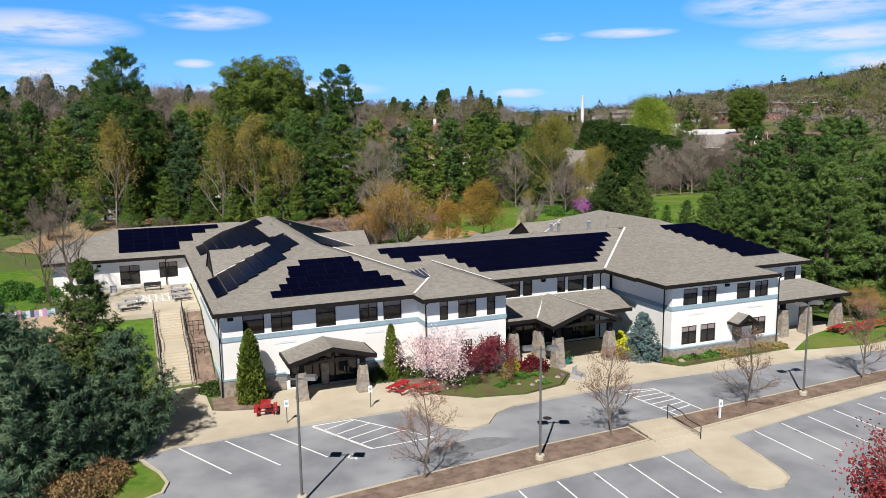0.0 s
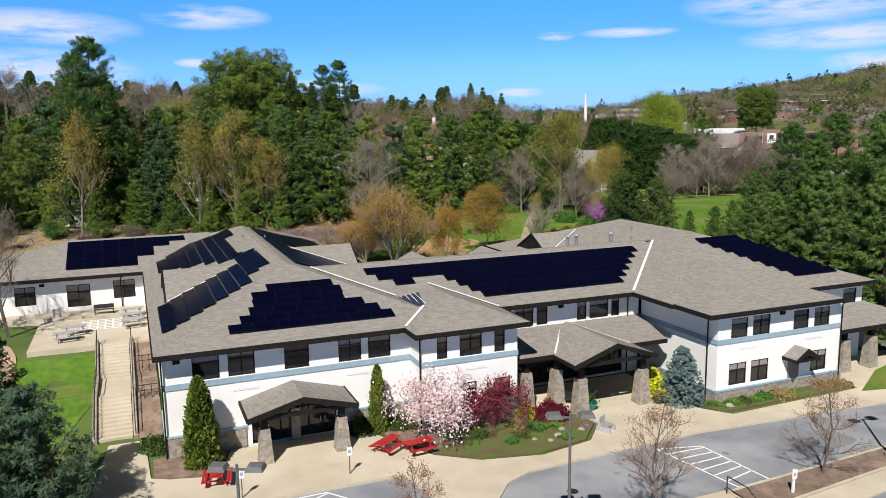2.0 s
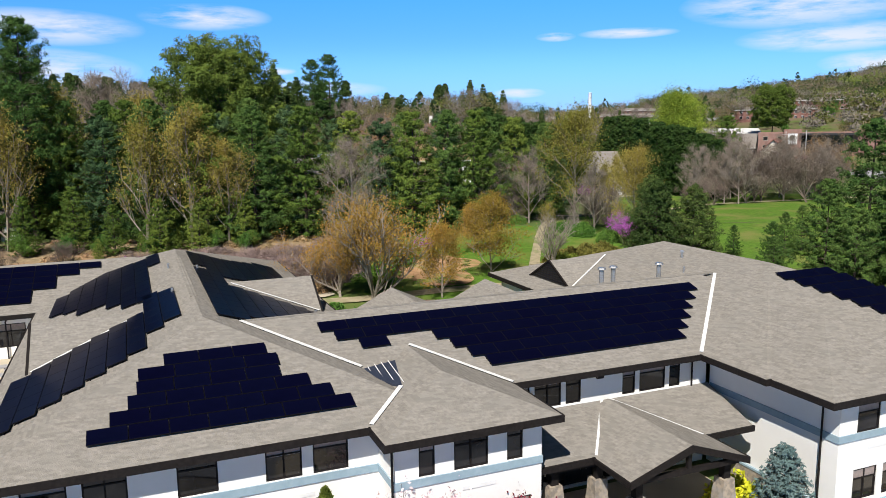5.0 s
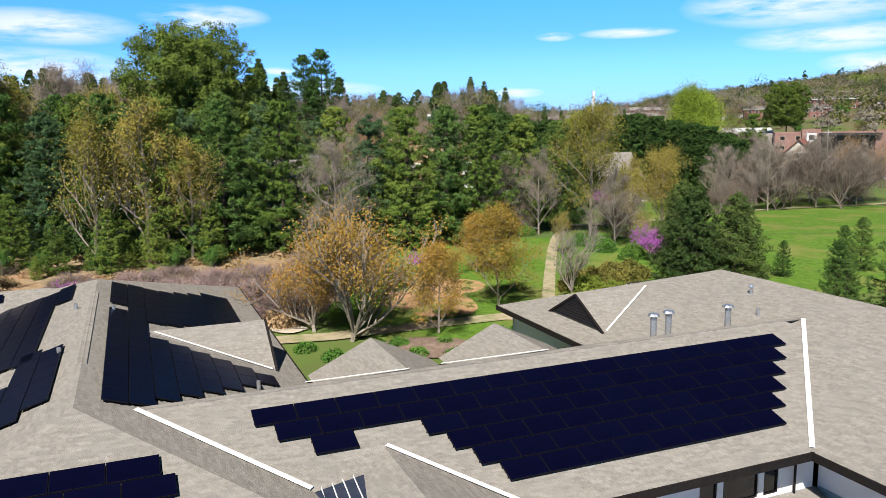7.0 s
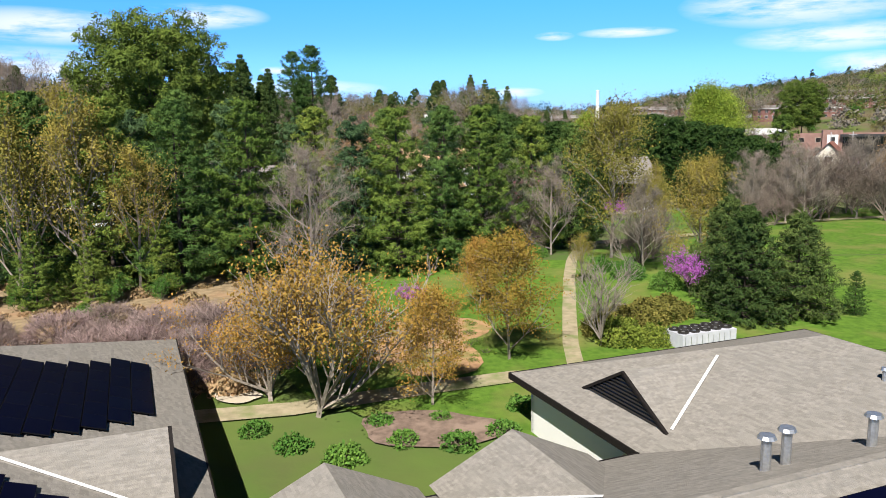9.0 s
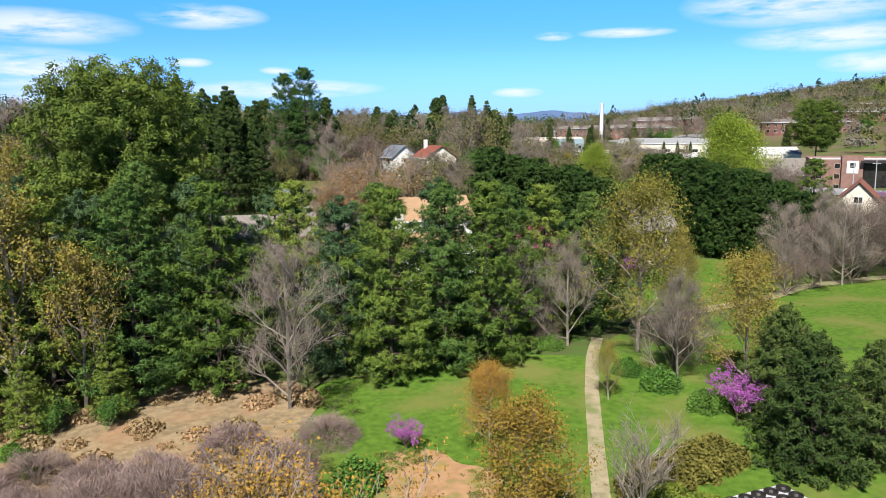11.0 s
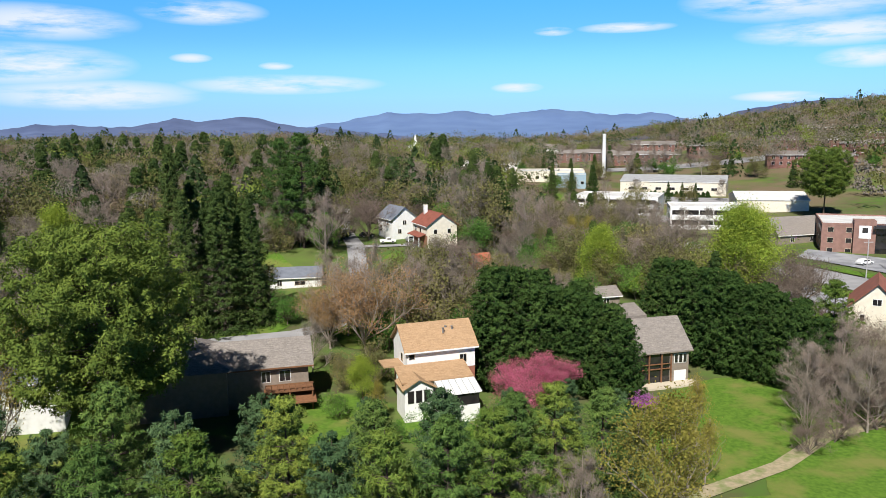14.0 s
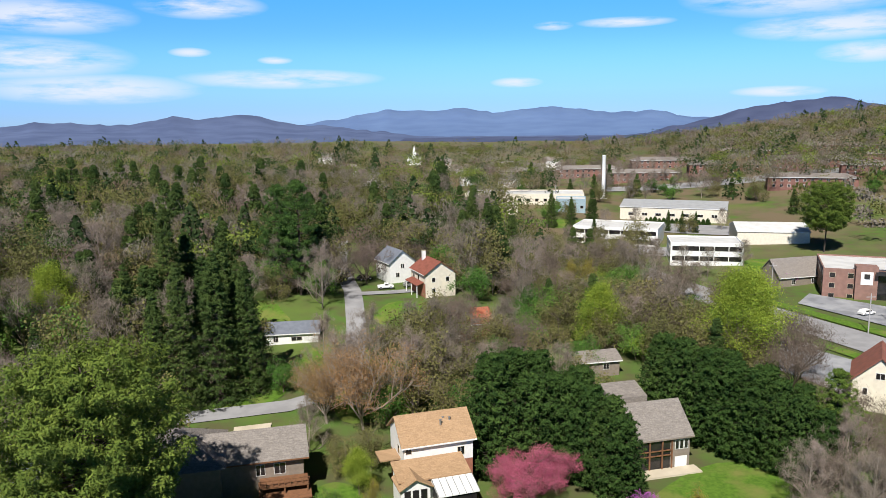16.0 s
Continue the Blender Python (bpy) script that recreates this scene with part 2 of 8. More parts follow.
RED = material("red_painted_wood", (0.42, 0.018, 0.022), (0.30, 0.012, 0.016), 0.6, 3, bump=0.1, bump_scale=20)
GREYWOOD = material("weathered_wood", (0.42, 0.41, 0.42), (0.30, 0.29, 0.29), 0.85, 3, stretch=(1, 6, 1))
BROWNWOOD = material("stained_wood", (0.22, 0.10, 0.045), (0.13, 0.06, 0.03), 0.8, 2, stretch=(1, 5, 1))
POLE = material("bronze_lamp_pole", (0.17, 0.165, 0.16), (0.13, 0.125, 0.12), 0.5, 4, metal=0.3)
LAMPHEAD = material("lamp_head_metal", (0.15, 0.145, 0.14), (0.11, 0.105, 0.10), 0.4, 4)
BLACKIRON = material("black_iron", (0.02, 0.018, 0.017), (0.03, 0.027, 0.025), 0.5, 6)
WHITE = material("white_paint", (0.80, 0.80, 0.79), (0.72, 0.72, 0.71), 0.7, 1.2)
CREAM = material("cream_siding", (0.72, 0.66, 0.55), (0.64, 0.59, 0.49), 0.8, 1.2)
BRICK = material("red_brick", (0.33, 0.135, 0.085), (0.25, 0.10, 0.065), 0.9, 1.6, bump=0.2, bump_scale=10)
BRICKBROWN = material("brown_brick", (0.27, 0.155, 0.125), (0.21, 0.12, 0.098), 0.9, 0.8)
# red brick of the far flats, aerial haze painted in as a duller tone
DULLBRICK = material("haze_muted_red_brick", (0.25, 0.125, 0.10), (0.19, 0.095, 0.078), 0.9, 0.6)
TAN_ROOF = material("tan_shingle", (0.40, 0.265, 0.155), (0.33, 0.215, 0.125), 0.95, 4.0, bump=0.2, bump_scale=15, spec=0.2)
shingle_tabs(TAN_ROOF, 0.6, 0.09, 0.1)
GREY_ROOF = material("weathered_grey_shingle", (0.25, 0.225, 0.205), (0.185, 0.168, 0.155), 0.95, 4.0, bump=0.3, bump_scale=15, spec=0.1)
shingle_tabs(GREY_ROOF, 0.6, 0.09, 0.14)
RED_ROOF = material("russet_shingle", (0.26, 0.09, 0.065), (0.19, 0.07, 0.05), 0.95, 0.9, bump=0.2, bump_scale=15, spec=0.2)
BLUE_ROOF = material("slate_grey_roof", (0.16, 0.18, 0.22), (0.13, 0.145, 0.18), 0.9, 0.9)
WHITE_ROOF = material("white_membrane_roof", (0.60, 0.60, 0.595), (0.50, 0.50, 0.495), 0.8, 0.3)
WAREROOF = material("grey_metal_roof", (0.36, 0.37, 0.38), (0.30, 0.31, 0.32), 0.6, 0.5)
GREY_SIDING = material("grey_brown_siding", (0.24, 0.20, 0.165), (0.19, 0.16, 0.13), 0.85, 1.5)
TEAL = material("teal_glaze", (0.01, 0.27, 0.23), (0.01, 0.2, 0.18), 0.35, 3)
CARBLACK = material("black_car_paint", (0.01, 0.011, 0.014), (0.014, 0.014, 0.018), 0.25, 3)
TYRE = material("tyre_rubber", (0.015, 0.015, 0.016), (0.02, 0.02, 0.02), 0.8, 5)
POOLBLUE = material("pool_water", (0.03, 0.30, 0.50), (0.03, 0.26, 0.45), 0.1, 2)
BARK = material("grey_brown_bark", (0.17, 0.135, 0.105), (0.11, 0.085, 0.065), 0.95, 4, bump=0.5, bump_scale=12)
PALEBARK = material("pale_bark", (0.30, 0.26, 0.215), (0.21, 0.175, 0.145), 0.95, 4, bump=0.4, bump_scale=12)
DARKBARK = material("dark_conifer_bark", (0.07, 0.052, 0.04), (0.045, 0.034, 0.027), 0.95, 4, bump=0.4, bump_scale=12)
# mountain colours: the blue and violet of aerial haze painted into the base
MOUNTAIN = material("far_range_haze_blue", (0.125, 0.195, 0.355), (0.105, 0.165, 0.315), 1.0, 0.006, spec=0.0, detail=9.0)
WESTMOUNT = material("west_range_haze_violet", (0.105, 0.14, 0.25), (0.08, 0.108, 0.20), 1.0, 0.008, spec=0.0, detail=9.0)
NEARMOUNT = material("near_range_haze_violet", (0.08, 0.10, 0.178), (0.062, 0.078, 0.145), 1.0, 0.01, spec=0.0, detail=9.0)


def leafy(name, a, b, ob=0.22, translucent=0.12, island=0.2):
    return material(name, a, b, 0.75, 0.5, island=island, ob_random=ob, translucent=translucent, spec=0.08)


PINE = leafy("pine_needles", (0.158, 0.218, 0.038), (0.090, 0.146, 0.028), 0.25, 0.08, 0.2)
DEEPPINE = leafy("deep_green_pine_needles", (0.098, 0.167, 0.038), (0.055, 0.107, 0.027), 0.25, 0.08, 0.2)
BLUEPINE = leafy("blue_green_pine_needles", (0.082, 0.142, 0.058), (0.047, 0.092, 0.040), 0.2, 0.08, 0.2)
DARKFIR = leafy("dark_fir_needles", (0.078, 0.118, 0.030), (0.044, 0.076, 0.022), 0.2, 0.1, 0.25)
CYPRESS = leafy("cypress_sprays", (0.058, 0.105, 0.024), (0.026, 0.056, 0.014), 0.15, 0.1)
BLUEFIR = leafy("blue_spruce_needles", (0.150, 0.217, 0.210), (0.090, 0.150, 0.150), 0.15, 0.1)
CEDAR = leafy("blue_green_cedar", (0.110, 0.170, 0.092), (0.055, 0.098, 0.058), 0.2, 0.1, 0.25)
ARBOR = leafy("arborvitae_sprays", (0.165, 0.205, 0.034), (0.085, 0.122, 0.023), 0.1, 0.12)
YELLOWLEAF = leafy("young_yellow_leaves", (0.33, 0.285, 0.06), (0.205, 0.175, 0.045), 0.2, 0.2, 0.15)
ROUNDNEEDLE = leafy("round_pine_needles", (0.125, 0.178, 0.032), (0.070, 0.112, 0.021), 0.2, 0.08, 0.15)
HAZELEAF = leafy("olive_bud_haze", (0.185, 0.18, 0.065), (0.135, 0.13, 0.052), 0.25, 0.15, 0.12)
ORANGELEAF = leafy("bronze_orange_leaves", (0.40, 0.245, 0.05), (0.26, 0.17, 0.04), 0.22, 0.12, 0.2)
RUSTLEAF = leafy("rust_brown_leaves", (0.37, 0.235, 0.11), (0.25, 0.155, 0.075))
LIMELEAF = leafy("lime_spring_leaves", (0.25, 0.33, 0.042), (0.15, 0.225, 0.03), 0.2, 0.15)
GREENLEAF = leafy("fresh_green_leaves", (0.11, 0.23, 0.04), (0.07, 0.15, 0.03))
BUDTWIG = leafy("reddish_bud_twigs", (0.34, 0.19, 0.12), (0.22, 0.12, 0.08), 0.15, 0.0)
PALEBLOOM = leafy("pale_pink_bloom", (0.80, 0.66, 0.65), (0.62, 0.45, 0.46), 0.1, 0.12, 0.25)
WINELEAF = leafy("wine_red_leaves", (0.205, 0.034, 0.046), (0.115, 0.020, 0.029), 0.1, 0.12, 0.3)
TWIG = leafy("grey_brown_twigs", (0.26, 0.22, 0.18), (0.17, 0.14, 0.115), 0.25, 0.0, 0.25)
PURPLETWIG = leafy("mauve_brown_twigs", (0.185, 0.145, 0.118), (0.11, 0.085, 0.072), 0.2, 0.0, 0.25)
MAUVETWIG = leafy("pale_mauve_twigs", (0.30, 0.225, 0.20), (0.19, 0.14, 0.13), 0.2, 0.0, 0.25)
FARGREEN = material("far_conifers", (0.055, 0.085, 0.032), (0.035, 0.06, 0.024), 0.9, 0.06, island=0.1, spec=0.0, translucent=0.3)
FAR_TONES = {name: material("far_" + name, c, tuple(v * 0.88 for v in c), 0.9, 0.1, island=0.04, spec=0.0, translucent=0.1) for name, c in (
    ("grey_woods", (0.215, 0.190, 0.16)), ("tan_woods", (0.225, 0.175, 0.11)), ("mauve_woods", (0.165, 0.12, 0.105)), ("olive_woods", (0.115, 0.122, 0.042)), ("spring_woods", (0.165, 0.21, 0.045)), ("green_woods", (0.045, 0.075, 0.026)))}
CHERRYBLOOM = leafy("rose_cherry_bloom", (0.60, 0.17, 0.27), (0.40, 0.085, 0.16), 0.1)


# ---- building blocks ----
class Geo:
    """Collects faces of one mesh; off shifts what is added."""

    def __init__(self, off=(0, 0, 0)):
        self.v, self.f, self.off = [], [], off

    def add(self, verts, faces):
        b, o = len(self.v), self.off
        self.v += [(x + o[0], y + o[1], z + o[2]) for x, y, z in verts]
        self.f += [tuple(b + i for i in f) for f in faces]
        return self

    def box(self, x0, x1, y0, y1, z0, z1):
        return self.add([(x0, y0, z0), (x1, y0, z0), (x1, y1, z0), (x0, y1, z0), (x0, y0, z1), (x1, y0, z1), (x1, y1, z1), (x0, y1, z1)],
                        [(3, 2, 1, 0), (4, 5, 6, 7), (0, 1, 5, 4), (1, 2, 6, 5), (2, 3, 7, 6), (3, 0, 4, 7)])

    def prism(self, outline, z0, z1):
        """An upright slab over an outline; z1 may be a function of x, y."""
        n = len(outline)
        top = [(x, y, z1(x, y) if callable(z1) else z1) for x, y in outline]
        low = [(x, y, z0(x, y) if callable(z0) else z0) for x, y in outline]
        return self.add(low + top, [tuple(range(n - 1, -1, -1)), tuple(range(n, 2 * n))] + [(i, (i + 1) % n, n + (i + 1) % n, n + i) for i in range(n)])

    def slab(self, top, thick):
        """A plate below a flat or tilted polygon."""
        n = len(top)
        return self.add([(x, y, z - thick) for x, y, z in top] + list(top),
                        [tuple(range(n - 1, -1, -1)), tuple(range(n, 2 * n))] + [(i, (i + 1) % n, n + (i + 1) % n, n + i) for i in range(n)])

    def tube(self, a, b, r0, r1=None, n=8, cap=True):
        a, b = Vector(a), Vector(b)
        r1 = r0 if r1 is None else r1
        d = (b - a).normalized()
        u = d.cross((0, 0, 1) if abs(d.z) < 0.9 else (1, 0, 0)).normalized()
        w = d.cross(u)
        ring = [(math.cos(2 * math.pi * i / n), math.sin(2 * math.pi * i / n)) for i in range(n)]
        vs = [tuple(a + (u * c + w * s) * r0) for c, s in ring] + [tuple(b + (u * c + w * s) * r1) for c, s in ring]
        fs = [(i, (i + 1) % n, n + (i + 1) % n, n + i) for i in range(n)]
        if cap:
            fs += [tuple(range(n - 1, -1, -1)), tuple(range(n, 2 * n))]
        return self.add(vs, fs)

    def lathe(self, profile, n=12):
        """A turned shape: rings of (radius, z)."""
        vs = [(r * math.cos(2 * math.pi * i / n), r * math.sin(2 * math.pi * i / n), z) for r, z in profile for i in range(n)]
        k = len(profile)
        fs = [(j * n + i, j * n + (i + 1) % n, (j + 1) * n + (i + 1) % n, (j + 1) * n + i) for j in range(k - 1) for i in range(n)]
        fs += [tuple(range(n - 1, -1, -1)), tuple(range((k - 1) * n, k * n))]
        return self.add(vs, fs)


def mesh_of(name, geo, mat, smooth=False):
    me = bpy.data.meshes.new(name)
    me.from_pydata(geo.v, [], geo.f)
    for m in (mat if isinstance(mat, (list, tuple)) else [mat]):
        me.materials.append(m)
    if smooth:
        me.polygons.foreach_set("use_smooth", [True] * len(me.polygons))
    me.update()
    return me


def part(name, geo, mat, parent, label="", smooth=False):
    ob = new(name, geo if isinstance(geo, bpy.types.Mesh) else mesh_of(name, geo, mat, smooth))
    ob.parent = parent
    return tagged(ob, label)


def thing(name, m, label, category, group="", kind=""):
    ob = new(name)
    ob.empty_display_size = 0.2
    ob.matrix_world = m
    return tagged(ob, label, category, group, kind)


def solid(name, geo, mat, m, label, category, group="", kind="", smooth=False):
    ob = new(name, mesh_of(name, geo, mat, smooth))
    ob.matrix_world = m
    return tagged(ob, label, category, group, kind)


AXIS = 22.3      # the buildings' axis against the flight line
GRID = pose(0, 0, 0, 0, 0, AXIS)


def at(p, q, z=0.0, turn=0.0):
    """A pose on the campus grid: p along the front, q into the depth."""
    return GRID @ pose(p, q, z, 0, 0, turn)


def xy(p, q):
    v = GRID @ Vector((p, q, 0))
    return v.x, v.y


def grid_solid(name_off, run, lo, hi, cuts_a, cuts_z, solid_at):
    """One closed body of grid cells between lo and hi: cells that solid_at(i, j) keeps."""
    na, nz = len(cuts_a), len(cuts_z)
    verts, faces, index = [], [], {}

    def vert(i, j, side):
        key = (i, j, side)
        if key not in index:
            n = (lo, hi)[side]
            index[key] = len(verts)
            verts.append((cuts_a[i], n, cuts_z[j]) if run == "p" else (n, cuts_a[i], cuts_z[j]))
        return index[key]

    keep = {(i, j) for i in range(na - 1) for j in range(nz - 1) if solid_at(i, j)}
    for i, j in keep:
        q = [(i, j), (i + 1, j), (i + 1, j + 1), (i, j + 1)]
        faces.append([vert(*c, 0) for c in q])
        faces.append([vert(*c, 1) for c in q[::-1]])
        for (di, dj), (c0, c1) in (((0, -1), (0, 1)), ((1, 0), (1, 2)), ((0, 1), (2, 3)), ((-1, 0), (3, 0))):
            if (i + di, j + dj) not in keep:
                faces.append([vert(*q[c1], 0), vert(*q[c0], 0), vert(*q[c0], 1), vert(*q[c1], 1)])
    if run != "p":
        faces = [f[::-1] for f in faces]
    return verts, faces


# ---- ground ----
CA, SA = math.cos(radians(AXIS)), math.sin(radians(AXIS))


def smooth_step(a, b, x):
    t = np.clip((x - a) / (b - a), 0, 1)
    return t * t * (3 - 2 * t)


def ground_z(x, y):
    """Height of the land: the lower lot in front, the upper lawn behind, hills beyond."""
    x, y = np.asarray(x, float), np.asarray(y, float)
    p, q = x * CA + y * SA, -x * SA + y * CA
    upper = np.interp(y, [60, 95, 110, 145, 185, 205, 228, 250, 330, 385, 430, 490, 560, 760, 900, 1100, 1500, 5200], [3.6, 3.7, 4.3, 6.0, 5.2, 5.2, 7.4, 8.3, 8.7, 10.5, 13.5, 17.3, 19.3, 22, 20, 12, 0, -60])
    level = np.interp(q, [63.5, 65.4, 69.8, 74.0, 77.9, 79.0], [0, 0.0, 0.46, 0.48, 0.92, 1.0])
    lower = np.where(q < 36, -0.25 * smooth_step(36, 20, q), 0.0)
    z = lower * (1 - level) + upper * level
    z = z + 70 * np.exp(-((x - 640) / 330) ** 2 - ((y - 640) / 340) ** 2) * smooth_step(120, 330, y) * smooth_step(60, 200, x)
    z = z + 5.5 * smooth_step(252, 282, y) * smooth_step(40, 5, x) * smooth_step(560, 380, y)
    roll = np.sin(x * 0.021 + 1.3) * np.sin(y * 0.017) * smooth_step(220, 420, y) * 1.5
    z = z + roll + 5.0 * smooth_step(-45, -110, x) * smooth_step(80, 160, y)
    return z


def gz(x, y):
    return float(ground_z(x, y))


def sheet(name, xs, ys, mat):
    gx, gy = np.meshgrid(xs, ys)
    vz = ground_z(gx, gy)
    co = np.stack([gx, gy, vz], -1).reshape(-1, 3)
    nx, ny = len(xs), len(ys)
    i = (np.arange(ny - 1)[:, None] * nx + np.arange(nx - 1)[None, :]).reshape(-1)
    me = bpy.data.meshes.new(name)
    me.from_pydata(co.tolist(), [], np.stack([i, i + 1, i + nx + 1, i + nx], -1).tolist())
    me.materials.append(mat)
    me.polygons.foreach_set("use_smooth", [True] * len(me.polygons))
    return new(name, me)


far_x = np.concatenate([np.linspace(-4800, -400, 16), np.linspace(-380, -110, 16), np.arange(-105, 125, 2.5), np.linspace(130, 400, 28), np.linspace(420, 1100, 24), np.linspace(1200, 4800, 14)])
far_y = np.concatenate([np.linspace(-1500, -60, 10), np.arange(-50, 56, 8), np.arange(57, 200, 2.0), np.linspace(204, 420, 44), np.linspace(440, 1100, 30), np.linspace(1200, 4900, 16)])
ground = tagged(sheet("ground", far_x, far_y, TURF), "rough grassy ground running out to wooded hills", "ground", kind="structure")


def drape(name, outline, lift, mat, label, category, step=2.0, kind="structure", local=True, round_to=None):
    """A thin sheet that follows the land inside an outline, given on the campus grid or in world metres."""
    pts = [xy(*o) for o in outline] if local else outline
    bm = bmesh.new()
    face = bm.faces.new([bm.verts.new((x, y, 0)) for x, y in pts])
    if face.normal.z < 0:
        face.normal_flip()
    bm.faces.ensure_lookup_table()
    bm.normal_update()
    if bm.faces[0].normal.z < 0:
        bmesh.ops.reverse_faces(bm, faces=bm.faces[:])
    lo, hi = np.min(pts, 0), np.max(pts, 0)
    if step:
        for axis in (0, 1):
            for c in np.arange(lo[axis] + step, hi[axis], step):
                co, no = [0, 0, 0], [0, 0, 0]
                co[axis], no[axis] = c, 1
                bmesh.ops.bisect_plane(bm, geom=bm.verts[:] + bm.edges[:] + bm.faces[:], plane_co=co, plane_no=no)
    for v in bm.verts:
        v.co.z = gz(v.co.x, v.co.y) + lift
    me = bpy.data.meshes.new(name)
    bm.to_mesh(me)
    bm.free()
    me.materials.append(mat)
    me.polygons.foreach_set("use_smooth", [True] * len(me.polygons))
    return tagged(new(name, me), label, category, kind=kind)


def blob(cx, cy, rx, ry, n=26, wob=0.15, seed=0, turn=0.0):
    """An uneven rounded outline."""
    r = random.Random(seed)
    ph = [r.uniform(0, 6.28) for _ in range(3)]
    out = []
    for i in range(n):
        a = 2 * math.pi * i / n
        k = 1 + wob * (math.sin(2 * a + ph[0]) * 0.6 + math.sin(3 * a + ph[1]) * 0.5 + math.sin(5 * a + ph[2]) * 0.35)
        px, py = rx * k * math.cos(a), ry * k * math.sin(a)
        c, s = math.cos(radians(turn)), math.sin(radians(turn))
        out.append((cx + px * c - py * s, cy + px * s + py * c))
    return out


def ribbon(line, width):
    """The outline of a band along a line."""
    l, r = [], []
    for i, (x, y) in enumerate(line):
        x0, y0 = line[max(i - 1, 0)]
        x1, y1 = line[min(i + 1, len(line) - 1)]
        d = math.hypot(x1 - x0, y1 - y0)
        nx, ny = -(y1 - y0) / d * width / 2, (x1 - x0) / d * width / 2
        l.append((x + nx, y + ny))
        r.append((x - nx, y - ny))
    return l + r[::-1]


# the lot in front: asphalt below, kerbed islands and walks above
drape("road", [(-60, 20), (110, 20), (110, 49.2), (64, 48.6), (39.5, 50.4), (26, 49.8), (24, 48.9), (22.6, 47.3), (21.0, 46.9), (19.6, 48.0), (18.6, 52.4), (10, 52.6), (1.5, 52.2), (-0.7, 51.25), (0.45, 48.5), (0.85, 46.8), (0.5, 45.5), (-1.5, 44.5), (-6, 43.6), (-60, 43)],
      0.03, ASPHALT, "worn grey asphalt car park with white stall lines", "car park")


def paving(name, outline, high, mat, label, category):
    g = Geo().prism(outline, -0.25, high)
    return solid(name, g, mat, GRID, label, category, kind="structure")


WALK_EDGE = [(-6.0, 51.0), (-0.8, 51.3), (1.5, 52.25), (10, 52.7), (18.7, 52.5), (19.7, 48.1), (21.0, 47.0), (22.6, 47.4), (24, 49.0), (26, 49.9), (39.5, 50.5), (64, 48.7), (78, 49.3)]
paving("pavement", WALK_EDGE + [(78, 53.5), (70, 57.5), (66, 59.5), (57, 58.5), (57, 52.3), (44, 52.0), (42.5, 54.0), (42.5, 63), (31, 63), (31, 59.0), (33.9, 56.6), (34.2, 54.6), (32.0, 52.2), (28, 51.5), (24, 52.4), (21.5, 54.3), (20, 57.0), (18.5, 60.5), (9.5, 60.5), (8.5, 56.8), (5.5, 57.6), (4.5, 58.2), (4.3, 64.6), (2.0, 64.6), (1.2, 57), (-6.0, 54.0)],
       0.13, CONCRETE, "broad pale concrete walk along the school front", "pavement")
kerb_line = [(p, q - 0.08) for p, q in WALK_EDGE]
paving("kerb", ribbon(kerb_line, 0.18), 0.15, KERB, "low concrete kerb between walk and asphalt", "kerb")
# long planted island between the two levels of the lot
PATH_BACK = [(4.0, 38.6), (17.5, 39.2), (27.4, 39.8), (33.6, 40.2), (36.0, 40.3), (45.4, 41.2), (55.5, 41.8), (80, 43.0)]
paving("traffic_island", [(6.0, 40.6), (23.6, 42.4), (31.4, 42.7), (31.4, 40.1), (27.4, 39.85), (17.5, 39.25), (6.0, 38.75)], 0.15, KERB, "kerbed planting island in the car park", "island")
paving("traffic_island", [(35.0, 42.9), (58.8, 44.2), (80, 45.2), (80, 43.05), (55.5, 41.85), (45.4, 41.25), (36.0, 40.35), (35.0, 40.3)], 0.15, KERB, "kerbed planting island in the car park", "island")
paving("mulch_bed", [(6.3, 40.3), (23.5, 42.15), (31.2, 42.45), (31.2, 40.3), (27.4, 40.05), (17.5, 39.45), (6.3, 38.95)], 0.19, MULCH, "brown bark mulch bed in the island", "mulch")
paving("mulch_bed", [(35.2, 42.65), (58.8, 43.95), (80, 44.95), (80, 43.25), (55.5, 42.05), (45.4, 41.45), (35.2, 40.5)], 0.19, MULCH, "brown bark mulch bed in the island", "mulch")
PATH_FRONT = [(80, 41.9), (53.5, 40.55), (46.5, 39.75), (36.75, 38.5), (36.3, 35.5), (35.9, 33.2), (35.5, 32.2), (34.5, 31.65), (33.3, 31.75), (32.55, 32.4), (32.35, 33.6), (32.5, 35.6), (32.9, 38.0), (28.0, 37.9), (17.5, 37.4), (4.0, 36.9)]
paving("footpath", PATH_BACK + PATH_FRONT, 0.12, CONCRETE, "concrete path along the island with a rounded end", "path")
paving("kerb", ribbon([(p, q - 0.02) for p, q in PATH_FRONT[3:13]], 0.16), 0.14, KERB, "worn concrete kerb round the path's end", "kerb")
drape("lawn", [(-6, 50.8), (-0.95, 50.95), (0.25, 48.4), (0.65, 46.8), (0.3, 45.6), (-1.6, 44.7), (-6, 44.0), (-30, 44), (-30, 50)], 0.1, LAWN, "small bright green lawn at the corner of the lot", "lawn")
paving("kerb", ribbon([(-0.8, 51.2), (0.35, 48.45), (0.75, 46.8), (0.4, 45.55), (-1.55, 44.6), (-6, 43.8)], 0.2), 0.15, KERB, "curved concrete kerb round the corner lawn", "kerb")
drape("lawn", [(56.5, 51.6), (64, 50.2), (78, 51.0), (78, 56.8), (70, 57), (62, 54.8)], 0.16, LAWN, "strip of lawn beside the walk", "lawn")
